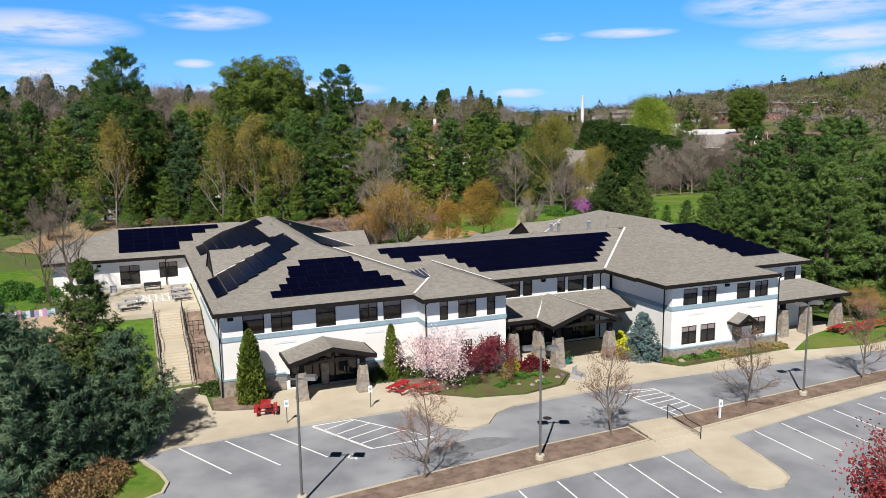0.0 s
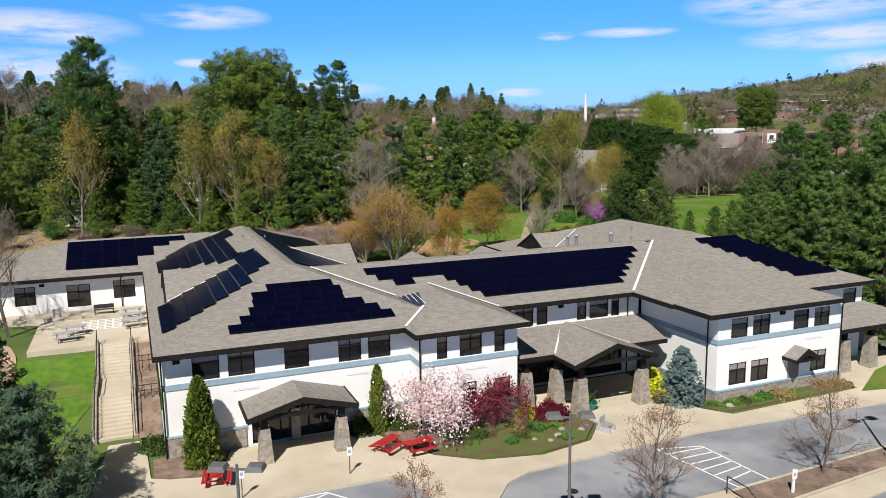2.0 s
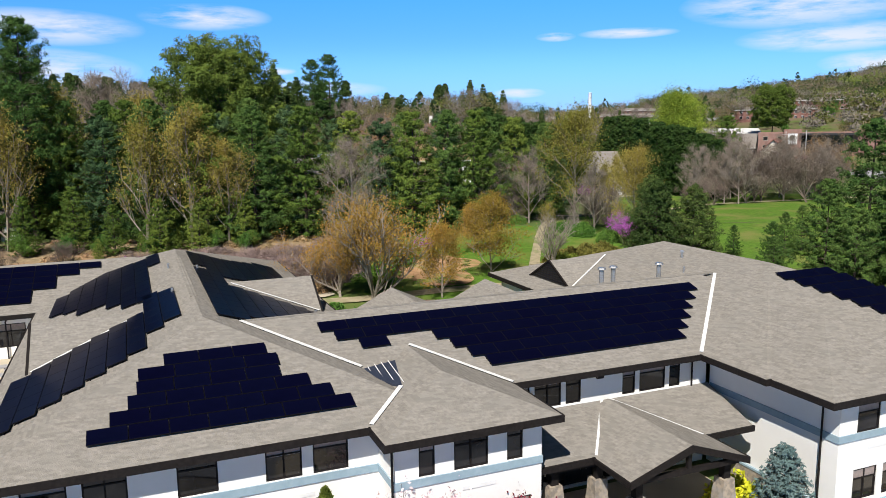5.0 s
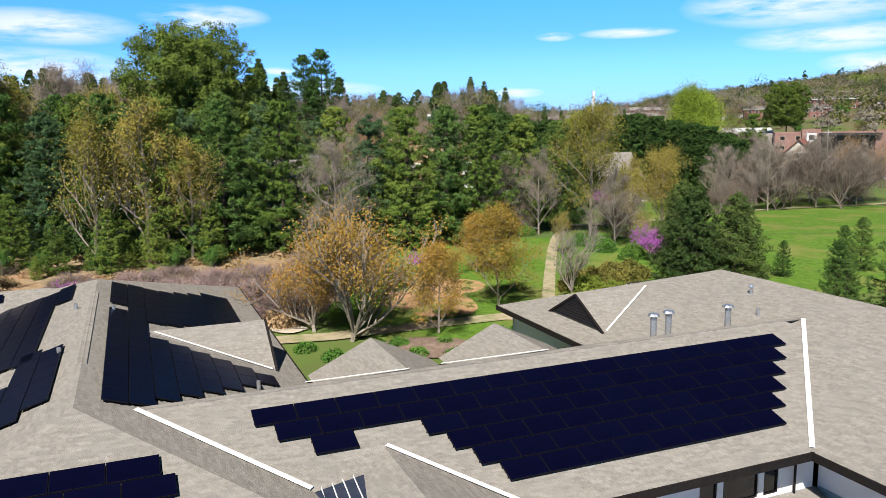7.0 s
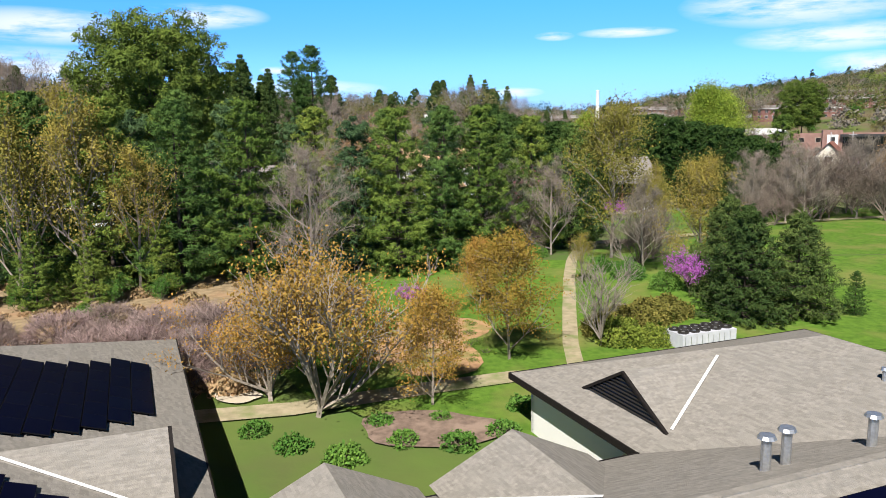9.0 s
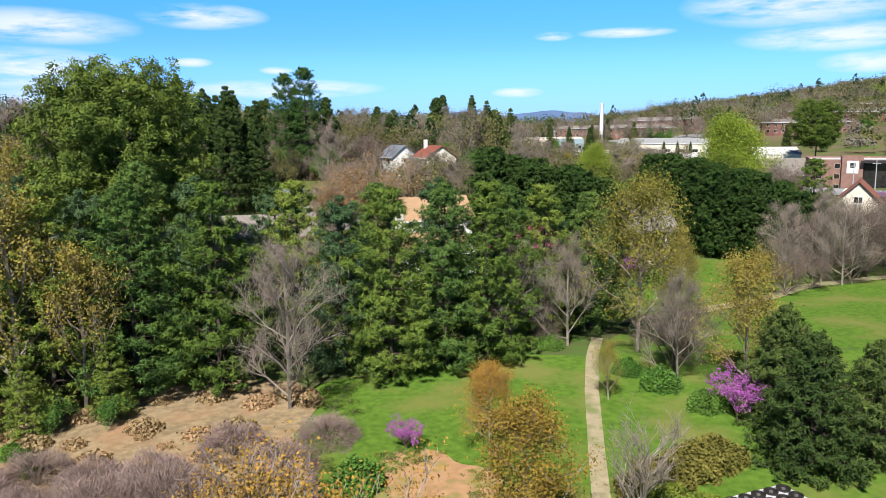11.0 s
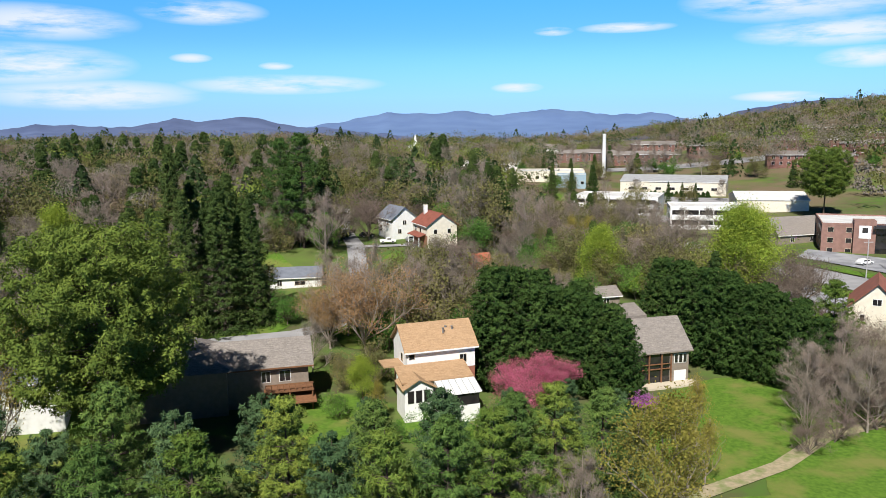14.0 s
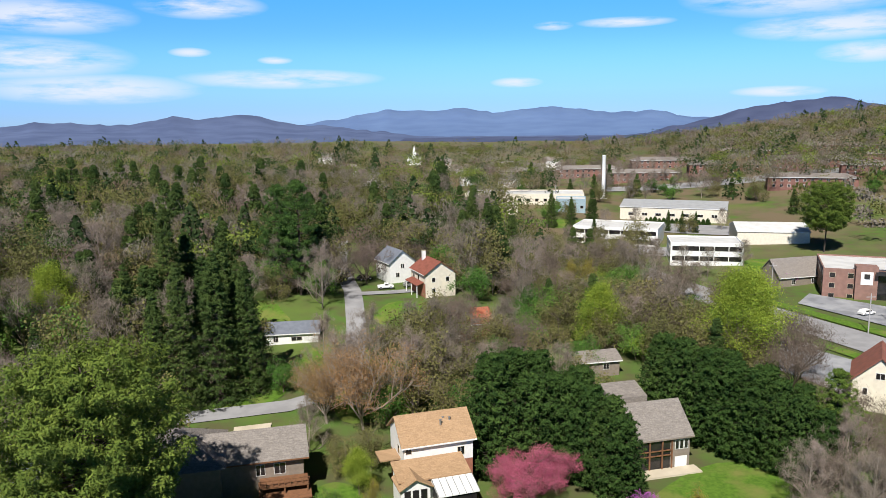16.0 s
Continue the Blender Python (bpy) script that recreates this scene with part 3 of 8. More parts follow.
paving("mulch_bed", [(4.7, 58.0), (8.6, 57.0), (9.3, 60.9), (4.7, 60.9)], 0.165, MULCH, "brown mulch bed at the building corner", "mulch")
paving("garden_bed", [(18.7, 60.6), (20.1, 57.2), (21.6, 54.5), (24, 52.7), (28, 51.8), (31.8, 52.5), (33.9, 54.7), (33.6, 56.4), (30.8, 58.7), (30.8, 59.5), (22, 60.6)], 0.165, BEDGRASS, "garden bed of ground cover before the entrance", "garden bed")
paving("mulch_bed", [(18.9, 60.4), (20.2, 57.4), (21.4, 55.2), (23.5, 55.0), (24.5, 57.5), (30.4, 57.6), (30.4, 59.2), (22, 60.4)], 0.185, MULCH, "mulched shrub bed below the white wall", "mulch")
paving("garden_bed", [(41.3, 60), (42.0, 56.6), (43.6, 52.6), (57, 52.7), (57, 54.6), (44, 54.6), (43.4, 60)], 0.165, BEDGRASS, "low planting bed along the east wall", "garden bed")

# painted lines
def paint_line(a, b, width=0.11, z=0.045):
    solid("parking_line", Geo().prism(ribbon([a, b], width), z - 0.01, z), PAINT, GRID, "worn white painted parking line on asphalt", "road marking", "parking lines", kind="structure")


for k in range(4):
    paint_line((1.72 + 3.06 * k, 52.0), (4.5 + 3.06 * k, 46.6))
HATCH = [(10.9, 52.2), (13.95, 52.25), (18.2, 46.75), (13.75, 46.65)]
for i in range(4):
    paint_line(HATCH[i], HATCH[(i + 1) % 4])
for k in range(1, 5):
    f = k / 5
    paint_line((10.9 + 2.85 * f, 52.2 - 5.55 * f), (13.95 + 4.25 * (f - 0.18), 52.25 - 5.5 * (f - 0.18)))
HATCH2 = [(35.2, 49.4), (38.2, 48.6), (38.6, 43.2), (36.2, 43.1)]
for i in range(4):
    paint_line(HATCH2[i], HATCH2[(i + 1) % 4])
for k in range(1, 7):
    f = k / 7
    paint_line((35.2 + 1.0 * f, 49.4 - 6.3 * f), (38.2 + 0.4 * max(f - 0.1, 0), 48.6 - 5.4 * max(f - 0.1, 0)))
for k in range(5):
    paint_line((30.6 - 2.68 * k, 37.85 - 0.12 * k), (30.5 - 2.68 * k, 32.4 - 0.12 * k))
for k in range(9):
    paint_line((39.1 + 2.76 * k, 38.65 + 0.22 * k), (39.0 + 2.76 * k, 33.6 + 0.22 * k))
r = random.Random(77)
for k in range(16):
    drape("oil_stain", blob(20 + 2.7 * k + r.uniform(-0.4, 0.4), r.uniform(35.2, 37.6) + 0.05 * k if k > 7 or k < 4 else r.uniform(45, 48), r.uniform(0.15, 0.5), r.uniform(0.12, 0.3), seed=200 + k, n=12), 0.037, PATCH, "dark oil stain on the asphalt stall", "stain", step=0)
drape("asphalt_patch", blob(20, 44.3, 3.0, 1.1, seed=3), 0.036, PATCH, "dark repaired patch in the asphalt", "asphalt")
drape("asphalt_patch", blob(45.5, 46.3, 3.2, 1.4, seed=5), 0.036, PATCH, "dark repaired patch in the asphalt", "asphalt")

# lawns, meadow and paths behind
drape("bare_clay", blob(0.5, 119.5, 3.6, 5.2, seed=41, wob=0.25), 0.075, CLAY, "bare orange clay patch in the lawn", "soil", step=1.5, local=False)
drape("lawn", blob(36, 138, 20, 26, seed=18, wob=0.1, turn=-20), 0.035, LAWN, "mown green lawn behind the school", "lawn", step=3, local=False)
drape("lawn", [(-13, 66), (-1, 66), (1.2, 70), (1.2, 77.4), (-13, 77)], 0.06, LAWN, "green lawn sloping down from the terrace", "lawn", step=1.5)
drape("lawn", blob(8, 122, 21, 24, seed=8, wob=0.1), 0.05, LAWN, "mown green lawn behind the school", "lawn", step=3, local=False)
drape("lawn", blob(62, 168, 22, 34, seed=9, wob=0.12, turn=-25), 0.05, LAWN, "bright mown meadow beyond the trees", "lawn", step=4, local=False)
drape("lawn", blob(42, 183, 12, 20, seed=19, wob=0.12, turn=-35), 0.08, LAWN, "mown back garden of the grey house", "lawn", step=3, local=False)
drape("lawn", [xy(-30, 80), xy(-10, 80), xy(-10, 110), xy(-40, 110)], 0.05, LAWN, "grass west of the school", "lawn", step=3, local=False)
drape("meadow", [(-64, 108), (-42, 103), (-24, 102.5), (-14, 108), (-8.6, 115), (-8.2, 121), (-10.2, 127), (-9.0, 133), (-12, 138), (-22, 139), (-36, 136), (-64, 133)], 0.08, STRAW, "dry tan meadow grass with bare earth", "meadow", step=3, local=False)
drape("clay_patch", blob(-0.5, 115, 4.2, 6.5, seed=12, wob=0.2), 0.11, CLAY, "bare orange clay worn through the grass", "bare earth", step=2, local=False)
drape("gravel_path", ribbon([(10.2, 108), (10.8, 115), (12.2, 124), (14.0, 135), (15.6, 143), (17.5, 150)], 1.2), 0.13, GRAVELPATH, "pale gravel footpath across the lawn", "path", step=2, local=False)
drape("gravel_path", ribbon([(-16, 102), (-8, 103.5), (0, 106.5), (6, 108.5), (12, 108.2)], 2.0), 0.13, GRAVELPATH, "pale gravel footpath behind the school", "path", step=2, local=False)
drape("gravel_road", ribbon([(20, 157), (30, 161), (42, 168), (52, 177), (66, 183), (90, 190)], 2.3), 0.14, GRAVELPATH, "narrow pale lane at the wood's edge", "lane", step=3, local=False)


# ---- the school ----
EAVE, PITCH = 7.2, 1 / 3
OFF = (-35, -72, 0)
school = thing("school_building", at(35, 72), "long white stucco school with brown hipped shingle roofs", "school")


def G():
    return Geo(OFF)


def hip_roof(p0, p1, q0, q1, z=EAVE, pitch=PITCH, name="roof", parent=None, geo=None, rafter=0.32, off=OFF, mat=None, edge=None):
    """A hipped roof over a rectangle, with fascia and soffit; the ridge runs the longer way."""
    mat, edge = mat or SHINGLE, edge or FASCIA
    w, d = p1 - p0, q1 - q0
    h = min(w, d) / 2
    if w <= d:
        r0, r1 = ((p0 + p1) / 2, q0 + h), ((p0 + p1) / 2, q1 - h)
    else:
        r0, r1 = (p0 + h, (q0 + q1) / 2), (p1 - h, (q0 + q1) / 2)
    top = z + h * pitch
    e = [(p0, q0, z), (p1, q0, z), (p1, q1, z), (p0, q1, z), (*r0, top), (*r1, top)]
    faces = [(0, 1, 4), (1, 2, 5, 4), (2, 3, 5), (3, 0, 4, 5)] if w <= d else [(0, 1, 5, 4), (1, 2, 5), (2, 3, 4, 5), (3, 0, 4)]
    roof = part(name, Geo(off).add(e, faces + [(3, 2, 1, 0)]), mat, parent)
    f = Geo(off)
    t = 0.04
    f.box(p0 - t, p1 + t, q0 - t, q0 + t, z - rafter, z + 0.03).box(p0 - t, p1 + t, q1 - t, q1 + t, z - rafter, z + 0.03)
    f.box(p0 - t, p0 + t, q0 + t, q1 - t, z - rafter, z + 0.03).box(p1 - t, p1 + t, q0 + t, q1 - t, z - rafter, z + 0.03)
    part("fascia", f, edge, roof, "dark brown metal gutter and fascia")
    part("soffit", Geo(off).box(p0 + t, p1 - t, q0 + t, q1 - t, z - rafter + 0.02, z - rafter + 0.06), SOFFIT, roof)
    return roof


hip_roof(5.1, 25.9, 59.8, 106.6, parent=school)
hip_roof(21.6, 30.4, 57.6, 71.5, parent=school)
hip_roof(8.0, 58.0, 62.5, 79.5, parent=school)
hip_roof(42.7, 64.9, 57.5, 91.2, parent=school)
hip_roof(42.95, 56.4, 53.5, 70.0, parent=school)
hip_roof(-9.6, 20.0, 91.4, 107.0, parent=school)

for c in (29.4, 36.85):
    # rear cross gables that run into the north slope
    g = Geo(OFF).add([(c - 3.5, 79.7, 7.55), (c + 3.5, 79.7, 7.55), (c, 79.7, 9.2), (c - 3.5, 72.6, 7.55), (c + 3.5, 72.6, 7.55), (c, 72.6, 9.2)],
                     [(0, 1, 2), (0, 2, 5, 3), (1, 4, 5, 2), (3, 5, 4), (0, 3, 4, 1)])
    part("rear_gable_roof", g, SHINGLE, school, "grey shingled rear cross gable")


def wall(name, run, face, a0, a1, z0, z1, holes=(), thick=0.3, mat=None, parent=None, off=OFF, label=""):
    """A wall along p (run 'p', at q=face) or along q, with openings (a0, a1, z0, z1) cut through."""
    ca = sorted({a0, a1, *[h[0] for h in holes], *[h[1] for h in holes]})
    cz = sorted({z0, z1, *[h[2] for h in holes], *[h[3] for h in holes]})
    lo, hi = min(face, face + thick), max(face, face + thick)

    def keep(i, j):
        a, z = (ca[i] + ca[i + 1]) / 2, (cz[j] + cz[j + 1]) / 2
        return not any(h[0] < a < h[1] and h[2] < z < h[3] for h in holes)

    g = Geo(off).add(*grid_solid("", run, lo, hi, ca, cz, keep))
    return part(name, g, mat or STUCCO, parent, label)


def window(run, face, a0, a1, z0, z1, out=-1, lights=1, blind=0.3, parent=None, off=OFF, frame_mat=None, pane_mat=None, bar=0.07, name="window"):
    """A framed window set back in a wall whose outer side looks to -p/-q (out -1) or +p/+q."""
    d = -out

    def put(g, s, e, b, t, n0, n1):
        n0, n1 = sorted((face + d * n0, face + d * n1))
        return g.box(s, e, n0, n1, b, t) if run == "p" else g.box(n0, n1, s, e, b, t)

    ca = [a0, a0 + bar]
    for k in range(1, lights):
        c = a0 + (a1 - a0) * k / lights
        ca += [c - bar / 2, c + bar / 2]
    ca += [a1 - bar, a1]
    cz = [z0, z0 + bar]
    if z1 - z0 > 1.2:
        mid = z0 + (z1 - z0) * 0.68
        cz += [mid - bar / 2, mid + bar / 2]
    cz += [z1 - bar, z1]
    n0, n1 = sorted((face + d * 0.05, face + d * 0.16))
    fr = Geo(off).add(*grid_solid("", run, n0, n1, ca, cz, lambda i, j: i % 2 == 0 or j % 2 == 0))
    win = part(name, fr, frame_mat or FASCIA, parent)
    part("pane", put(Geo(off), a0 + bar / 2, a1 - bar / 2, z0 + bar / 2, z1 - bar / 2, 0.10, 0.125), pane_mat or GLASS, win)
    if blind:
        part("blind", put(Geo(off), a0 + bar, a1 - bar, z1 - bar - (z1 - z0) * blind, z1 - bar, 0.085, 0.095), BLIND, win, "half-drawn pale blind")
    return win


UP = (5.05, 6.75)
W_WIN = [(7.43, 9.13), (9.68, 11.4), (13.35, 15.03), (17.07, 18.7), (19.2, 20.85)]
B_WIN = [(23.47, 24.25), (25.19, 26.92), (27.9, 28.74)]
B_LOW = [(25.4, 26.5), (27.9, 29.2)]
C_WIN = [(31.2, 31.9), (32.2, 33.9), (34.2, 35.2), (38.0, 38.9), (39.2, 41.05), (41.35, 42.15)]
E_WIN = [(45.65, 47.26), (47.77, 49.48), (51.87, 53.48), (54.06, 55.71)]
E_LOW = [(45.6, 47.3), (47.75, 49.5), (53.9, 55.6)]
TOP = EAVE - 0.26


def front(name, face, a0, a1, ups, lows, z_up=UP, z_low=(1.3, 3.0), extra=()):
    holes = [(a, b, *z_up) for a, b in ups] + [(a, b, *z_low) for a, b in lows] + list(extra)
    wall(name, "p", face, a0, a1, -0.3, TOP, holes, parent=school)
    for i, (a, b) in enumerate(ups):
        window("p", face, a, b, *z_up, lights=2 if b - a > 1.3 and i % 2 else 1, blind=(0.3, 0.16, 0.0, 0.32)[i % 4], parent=school)
    for a, b in lows:
        window("p", face, a, b, *z_low, lights=2, blind=0.3, parent=school)
    part("trim_band", G().box(a0 - 0.05, a1 + 0.05, face - 0.06, face + 0.01, 4.62, 5.0), BAND, school, "blue-grey sill band")


front("wall", 60.8, 5.65, 22.3, W_WIN, [], extra=[(11.0, 16.8, 0.12, 2.9)])
front("wall", 58.5, 22.3, 29.75, B_WIN, B_LOW, z_low=(1.5, 3.1))
front("wall", 63.6, 29.75, 44.1, C_WIN, [], z_up=(5.1, 6.7), extra=[(32.0, 42.6, 0.12, 3.2)])
front("wall", 54.3, 44.4, 57.1, E_WIN, E_LOW, z_up=(4.98, 6.5))
front("wall", 58.4, 57.1, 64.3, [(62.0, 63.6)], [], z_up=(4.98, 6.5))
# side and rear walls
wall("wall", "q", 22.3, 58.8, 60.8, -0.3, TOP, parent=school)
wall("wall", "q", 29.75, 58.8, 63.6, -0.3, TOP, thick=-0.3, parent=school)
WEST_HOLES = [(64.0, 65.6, 5.0, 6.6), (68.0, 69.4, 5.0, 6.6), (82.0, 83.6, 4.6, 6.4), (86.4, 88.2, 4.6, 6.4)]
wall("wall", "q", 5.65, 61.1, 92.3, -0.3, TOP, WEST_HOLES, parent=school)
for a, b, c, d in WEST_HOLES:
    window("q", 5.65, a, b, c, d, parent=school)
wall("wall", "q", 44.4, 54.6, 63.6, -0.3, TOP, parent=school)
wall("wall", "q", 57.1, 54.6, 58.4, -0.3, TOP, thick=-0.3, parent=school)
wall("wall", "q", 64.3, 58.7, 90.3, -0.3, TOP, thick=-0.3, parent=school)
WW_HOLES = [(-1.9, 0.2, 4.1, 6.3), (2.3, 4.3, 4.6, 6.4), (-6.4, -4.6, 4.6, 6.4)]
wall("wall", "p", 92.3, -8.7, 5.65, 2.8, TOP, WW_HOLES, parent=school)
for a, b, c, d in WW_HOLES:
    window("p", 92.3, a, b, c, d, parent=school, lights=2)
wall("wall", "q", -8.7, 92.6, 106.1, 2.8, TOP, parent=school)
wall("wall", "p", 106.1, -8.7, 25.0, 2.8, TOP, thick=-0.3, parent=school)
wall("wall", "q", 25.0, 78.7, 105.8, 2.8, TOP, thick=-0.3, parent=school)
wall("wall", "p", 78.7, 25.0, 43.6, 2.8, TOP, thick=-0.3, parent=school)
wall("wall", "q", 43.6, 78.7, 90.3, 2.8, TOP, parent=school)
wall("wall", "p", 90.3, 43.6, 64.3, 2.8, TOP, thick=-0.3, parent=school)
part("trim_band", G().box(22.24, 22.31, 58.5, 60.74, 4.62, 5.0), BAND, school, "blue-grey sill band")
part("trim_band", G().box(44.34, 44.41, 54.3, 63.5, 4.62, 5.0), BAND, school, "blue-grey sill band")
part("trim_band", G().box(5.59, 5.66, 60.8, 78.0, 4.62, 5.0), BAND, school, "blue-grey sill band")
# stone plinths with a blue-grey cap
for a0, a1, b0, b1, top in ((5.6, 10.6, 60.68, 60.81, 1.45), (17.2, 22.25, 60.68, 60.81, 1.45), (5.53, 5.66, 60.7, 66.0, 1.45), (22.24, 29.8, 58.38, 58.51, 0.75), (44.3, 57.2, 54.18, 54.31, 0.95), (44.28, 44.41, 54.2, 62.0, 0.95)):
    part("stone_plinth", G().box(a0, a1, b0, b1, -0.3, top), STONE, school, "stacked brown stone plinth")
    part("plinth_cap", G().box(a0 - 0.04, a1 + 0.04, b0 - 0.04, b1 + 0.005, top, top + 0.13), BAND, school)
# downpipes at the corners
def downpipe(p, q, z0=0.1):
    g = G().tube((p, q, z0), (p, q, 6.6), 0.055, n=6).tube((p, q, 6.6), (p + 0.25, q - 0.5, 6.95), 0.055, n=6)
    part("downpipe", g, FASCIA, school, "dark metal downpipe")


for p, q in ((5.55, 60.6), (22.15, 58.35), (44.22, 55.2), (56.9, 54.15), (42.9, 63.45), (3.0, 92.15)):
    downpipe(p, q)
# small dark vents and lamps under the eaves
for p, q in ((6.5, 60.8), (36.4, 63.6), (50.6, 54.3), (-4.0, 92.3)):
    part("eave_lamp", G().box(p - 0.22, p + 0.22, q - 0.16, q, 6.35, 6.6), FASCIA, school, "small dark wall lamp under the eave")
for p0, q in ((9.9, 60.8), (17.5, 60.8), (25.6, 58.5), (46.4, 54.3), (53.3, 54.3)):
    part("wall_vent", G().box(p0, p0 + 1.7, q - 0.03, q + 0.01, 4.02, 4.22), WHITE, school, "long white louvred wall vent")

# valley flashings and the small metal saddle roof
def strip(a, b, width=0.22, lift=0.10):
    a, b = Vector(a), Vector(b)
    d = (b - a).normalized()
    s = d.cross((0, 0, 1)).normalized() * width / 2
    up = Vector((0, 0, lift))
    part("valley_flashing", G().slab([tuple(a - s + up), tuple(b - s + up), tuple(b + s + up), tuple(a + s + up)], 0.03), FLASHING, school, "pale metal valley flashing")


def zc(q):
    return EAVE + (q - 62.5) * PITCH


strip((17.55, 70.9, zc(70.9)), (22.95, 65.5, zc(65.5)))
strip((24.0, 62.3, EAVE + 0.80), (21.75, 59.95, EAVE + 0.05))
strip((26.1, 66.9, zc(66.9)), (30.35, 62.6, zc(62.6)))
strip((50.9, 70.7, zc(70.7)), (42.9, 62.7, zc(62.7)))
for c in (29.4, 36.85):
    strip((c - 3.9, 78.3, zc(71.0) - 7.3 * PITCH + 0.02), (c, 73.5, zc(71.0) - 2.5 * PITCH + 0.02), 0.12)
part("ridge_cap", G().box(17.5, 51.0, 70.85, 71.15, zc(71.0) - 0.1, zc(71.0) + 0.0), SHINGLE, school, "shingled ridge cap")
saddle = part("saddle_roof", G().slab([(22.5, 65.6, 8.15), (24.05, 62.2, 8.02), (24.9, 65.9, 8.30)], 0.35), DARKMETAL, school, "dark standing-seam metal saddle between roofs")
for k in range(1, 6):
    f = k / 6
    a = (22.5 + 2.4 * f, 65.6 + 0.3 * f, 8.17 + 0.15 * f)
    b = (22.5 + 1.55 * min(f * 1.2, 1) + 0.3 * f, 65.6 - 3.0 * min(f * 1.15, 1), 8.05 + 0.05 * f)
    part("seam", G().tube(a, b, 0.025, n=4), FLASHING, saddle)
for p, q, z in ((15.5, 84.0, 10.67),):
    part("ridge_vent", G().box(p - 0.2, p + 0.2, q - 8, q + 8, z - 0.2, z - 0.02), SHINGLE, school, "shingled ridge vent")


def gable_dormer(p_tip, p_end, qc, half, z_low, z_top, name="dormer"):
    """A small gable whose face looks along p."""
    g = G().add([(p_tip, qc - half, z_low), (p_tip, qc + half, z_low), (p_tip, qc, z_top), (p_end, qc, z_top), (p_tip + (p_end - p_tip) * 0.06, qc - half, z_low - 0.25), (p_tip + (p_end - p_tip) * 0.06, qc + half, z_low - 0.25)],
                [(0, 2, 3, 4), (1, 5, 3, 2), (0, 4, 5, 1)])
    d = part(name, g, SHINGLE, school, "small shingled gable dormer")
    s = 0.12 if p_end > p_tip else -0.12
    part("gable_louvre", G().add([(p_tip + s, qc - half + 0.1, z_low - 0.2), (p_tip + s, qc + half - 0.1, z_low - 0.2), (p_tip + s, qc, z_top - 0.06)], [(0, 1, 2)]), DARKMETAL, d, "dark louvred gable vent")
    for sgn in (-1, 1):
        part("barge_board", G().slab([(p_tip - s * 0.6, qc + sgn * half, z_low + 0.02), (p_tip - s * 0.6, qc, z_top + 0.03), (p_tip + s * 0.6, qc, z_top + 0.03), (p_tip + s * 0.6, qc + sgn * half, z_low + 0.02)], 0.16), FASCIA, d)
    for k in range(9):
        z = z_low - 0.1 + (z_top - z_low) * k / 10
        w = half * (1 - (k + 0.6) / 10.5)
        part("slat", G().box(min(p_tip, p_tip + s), max(p_tip, p_tip + s), qc - w, qc + w, z, z + 0.05), BLACKIRON, d)
    return d


gable_dormer(6.5, 12.7, 76.6, 3.3, 7.66, 9.75)
gable_dormer(24.5, 18.3, 84.0, 3.3, 7.66, 9.75)
gable_dormer(44.3, 50.0, 82.9, 3.3, 7.74, 9.55)
strip((6.7, 73.4, 7.75), (12.4, 76.5, 9.68), 0.14, 0.08)
strip((24.3, 80.8, 7.75), (18.6, 83.9, 9.68), 0.14, 0.08)
strip((44.6, 79.7, 7.82), (49.8, 82.8, 9.6), 0.14, 0.08)

# vents on the roof
def flue(p, q, z, h, r, cap=True):
    f = part("flue", G().tube((p, q, z - 0.3), (p, q, z + h), r, n=10), GALV, school, "round galvanised roof flue")
    if cap:
        part("flue_cap", G().tube((p, q, z + h + 0.06), (p, q, z + h + 0.18), r * 1.9, r * 1.5, n=10).tube((p, q, z + h), (p, q, z + h + 0.07), r * 0.7, n=8), GALV, f)


for p, q in ((42.4, 72.4), (43.5, 72.6), (47.2, 72.3)):
    flue(p, q, zc(71) - 0.4, 1.0, 0.17)
for p, q, z in ((52.0, 75.6, 10.3), (50.2, 73.2, 9.75), (14.6, 88.5, 10.35), (14.4, 79.0, 10.3), (16.6, 87.2, 10.3), (22.6, 74.4, 9.0)):
    flue(p, q, z, 0.38, 0.09, cap=q > 75 and p > 50)

# ---- solar panels ----
PW, PH = 1.64, 1.0


def panel_mesh():
    g = Geo()
    g.box(0, PW - 0.02, 0, PH - 0.02, 0.0, 0.045)
    face = Geo()
    me = mesh_of("solar_panel", g, [PANEL_EDGE, PANEL, PANEL_LINE])
    bm = bmesh.new()
    bm.from_mesh(me)
    bm.faces.ensure_lookup_table()
    top = max(bm.faces, key=lambda f: f.calc_center_median().z)
    bmesh.ops.inset_region(bm, faces=[top], thickness=0.025, depth=0.003)
    bm.faces.ensure_lookup_table()
    top = max(bm.faces, key=lambda f: (round(f.calc_center_median().z, 4), f.calc_area()))
    top.material_index = 1
    bm.to_mesh(me)
    bm.free()
    return me


PANEL_ME = panel_mesh()


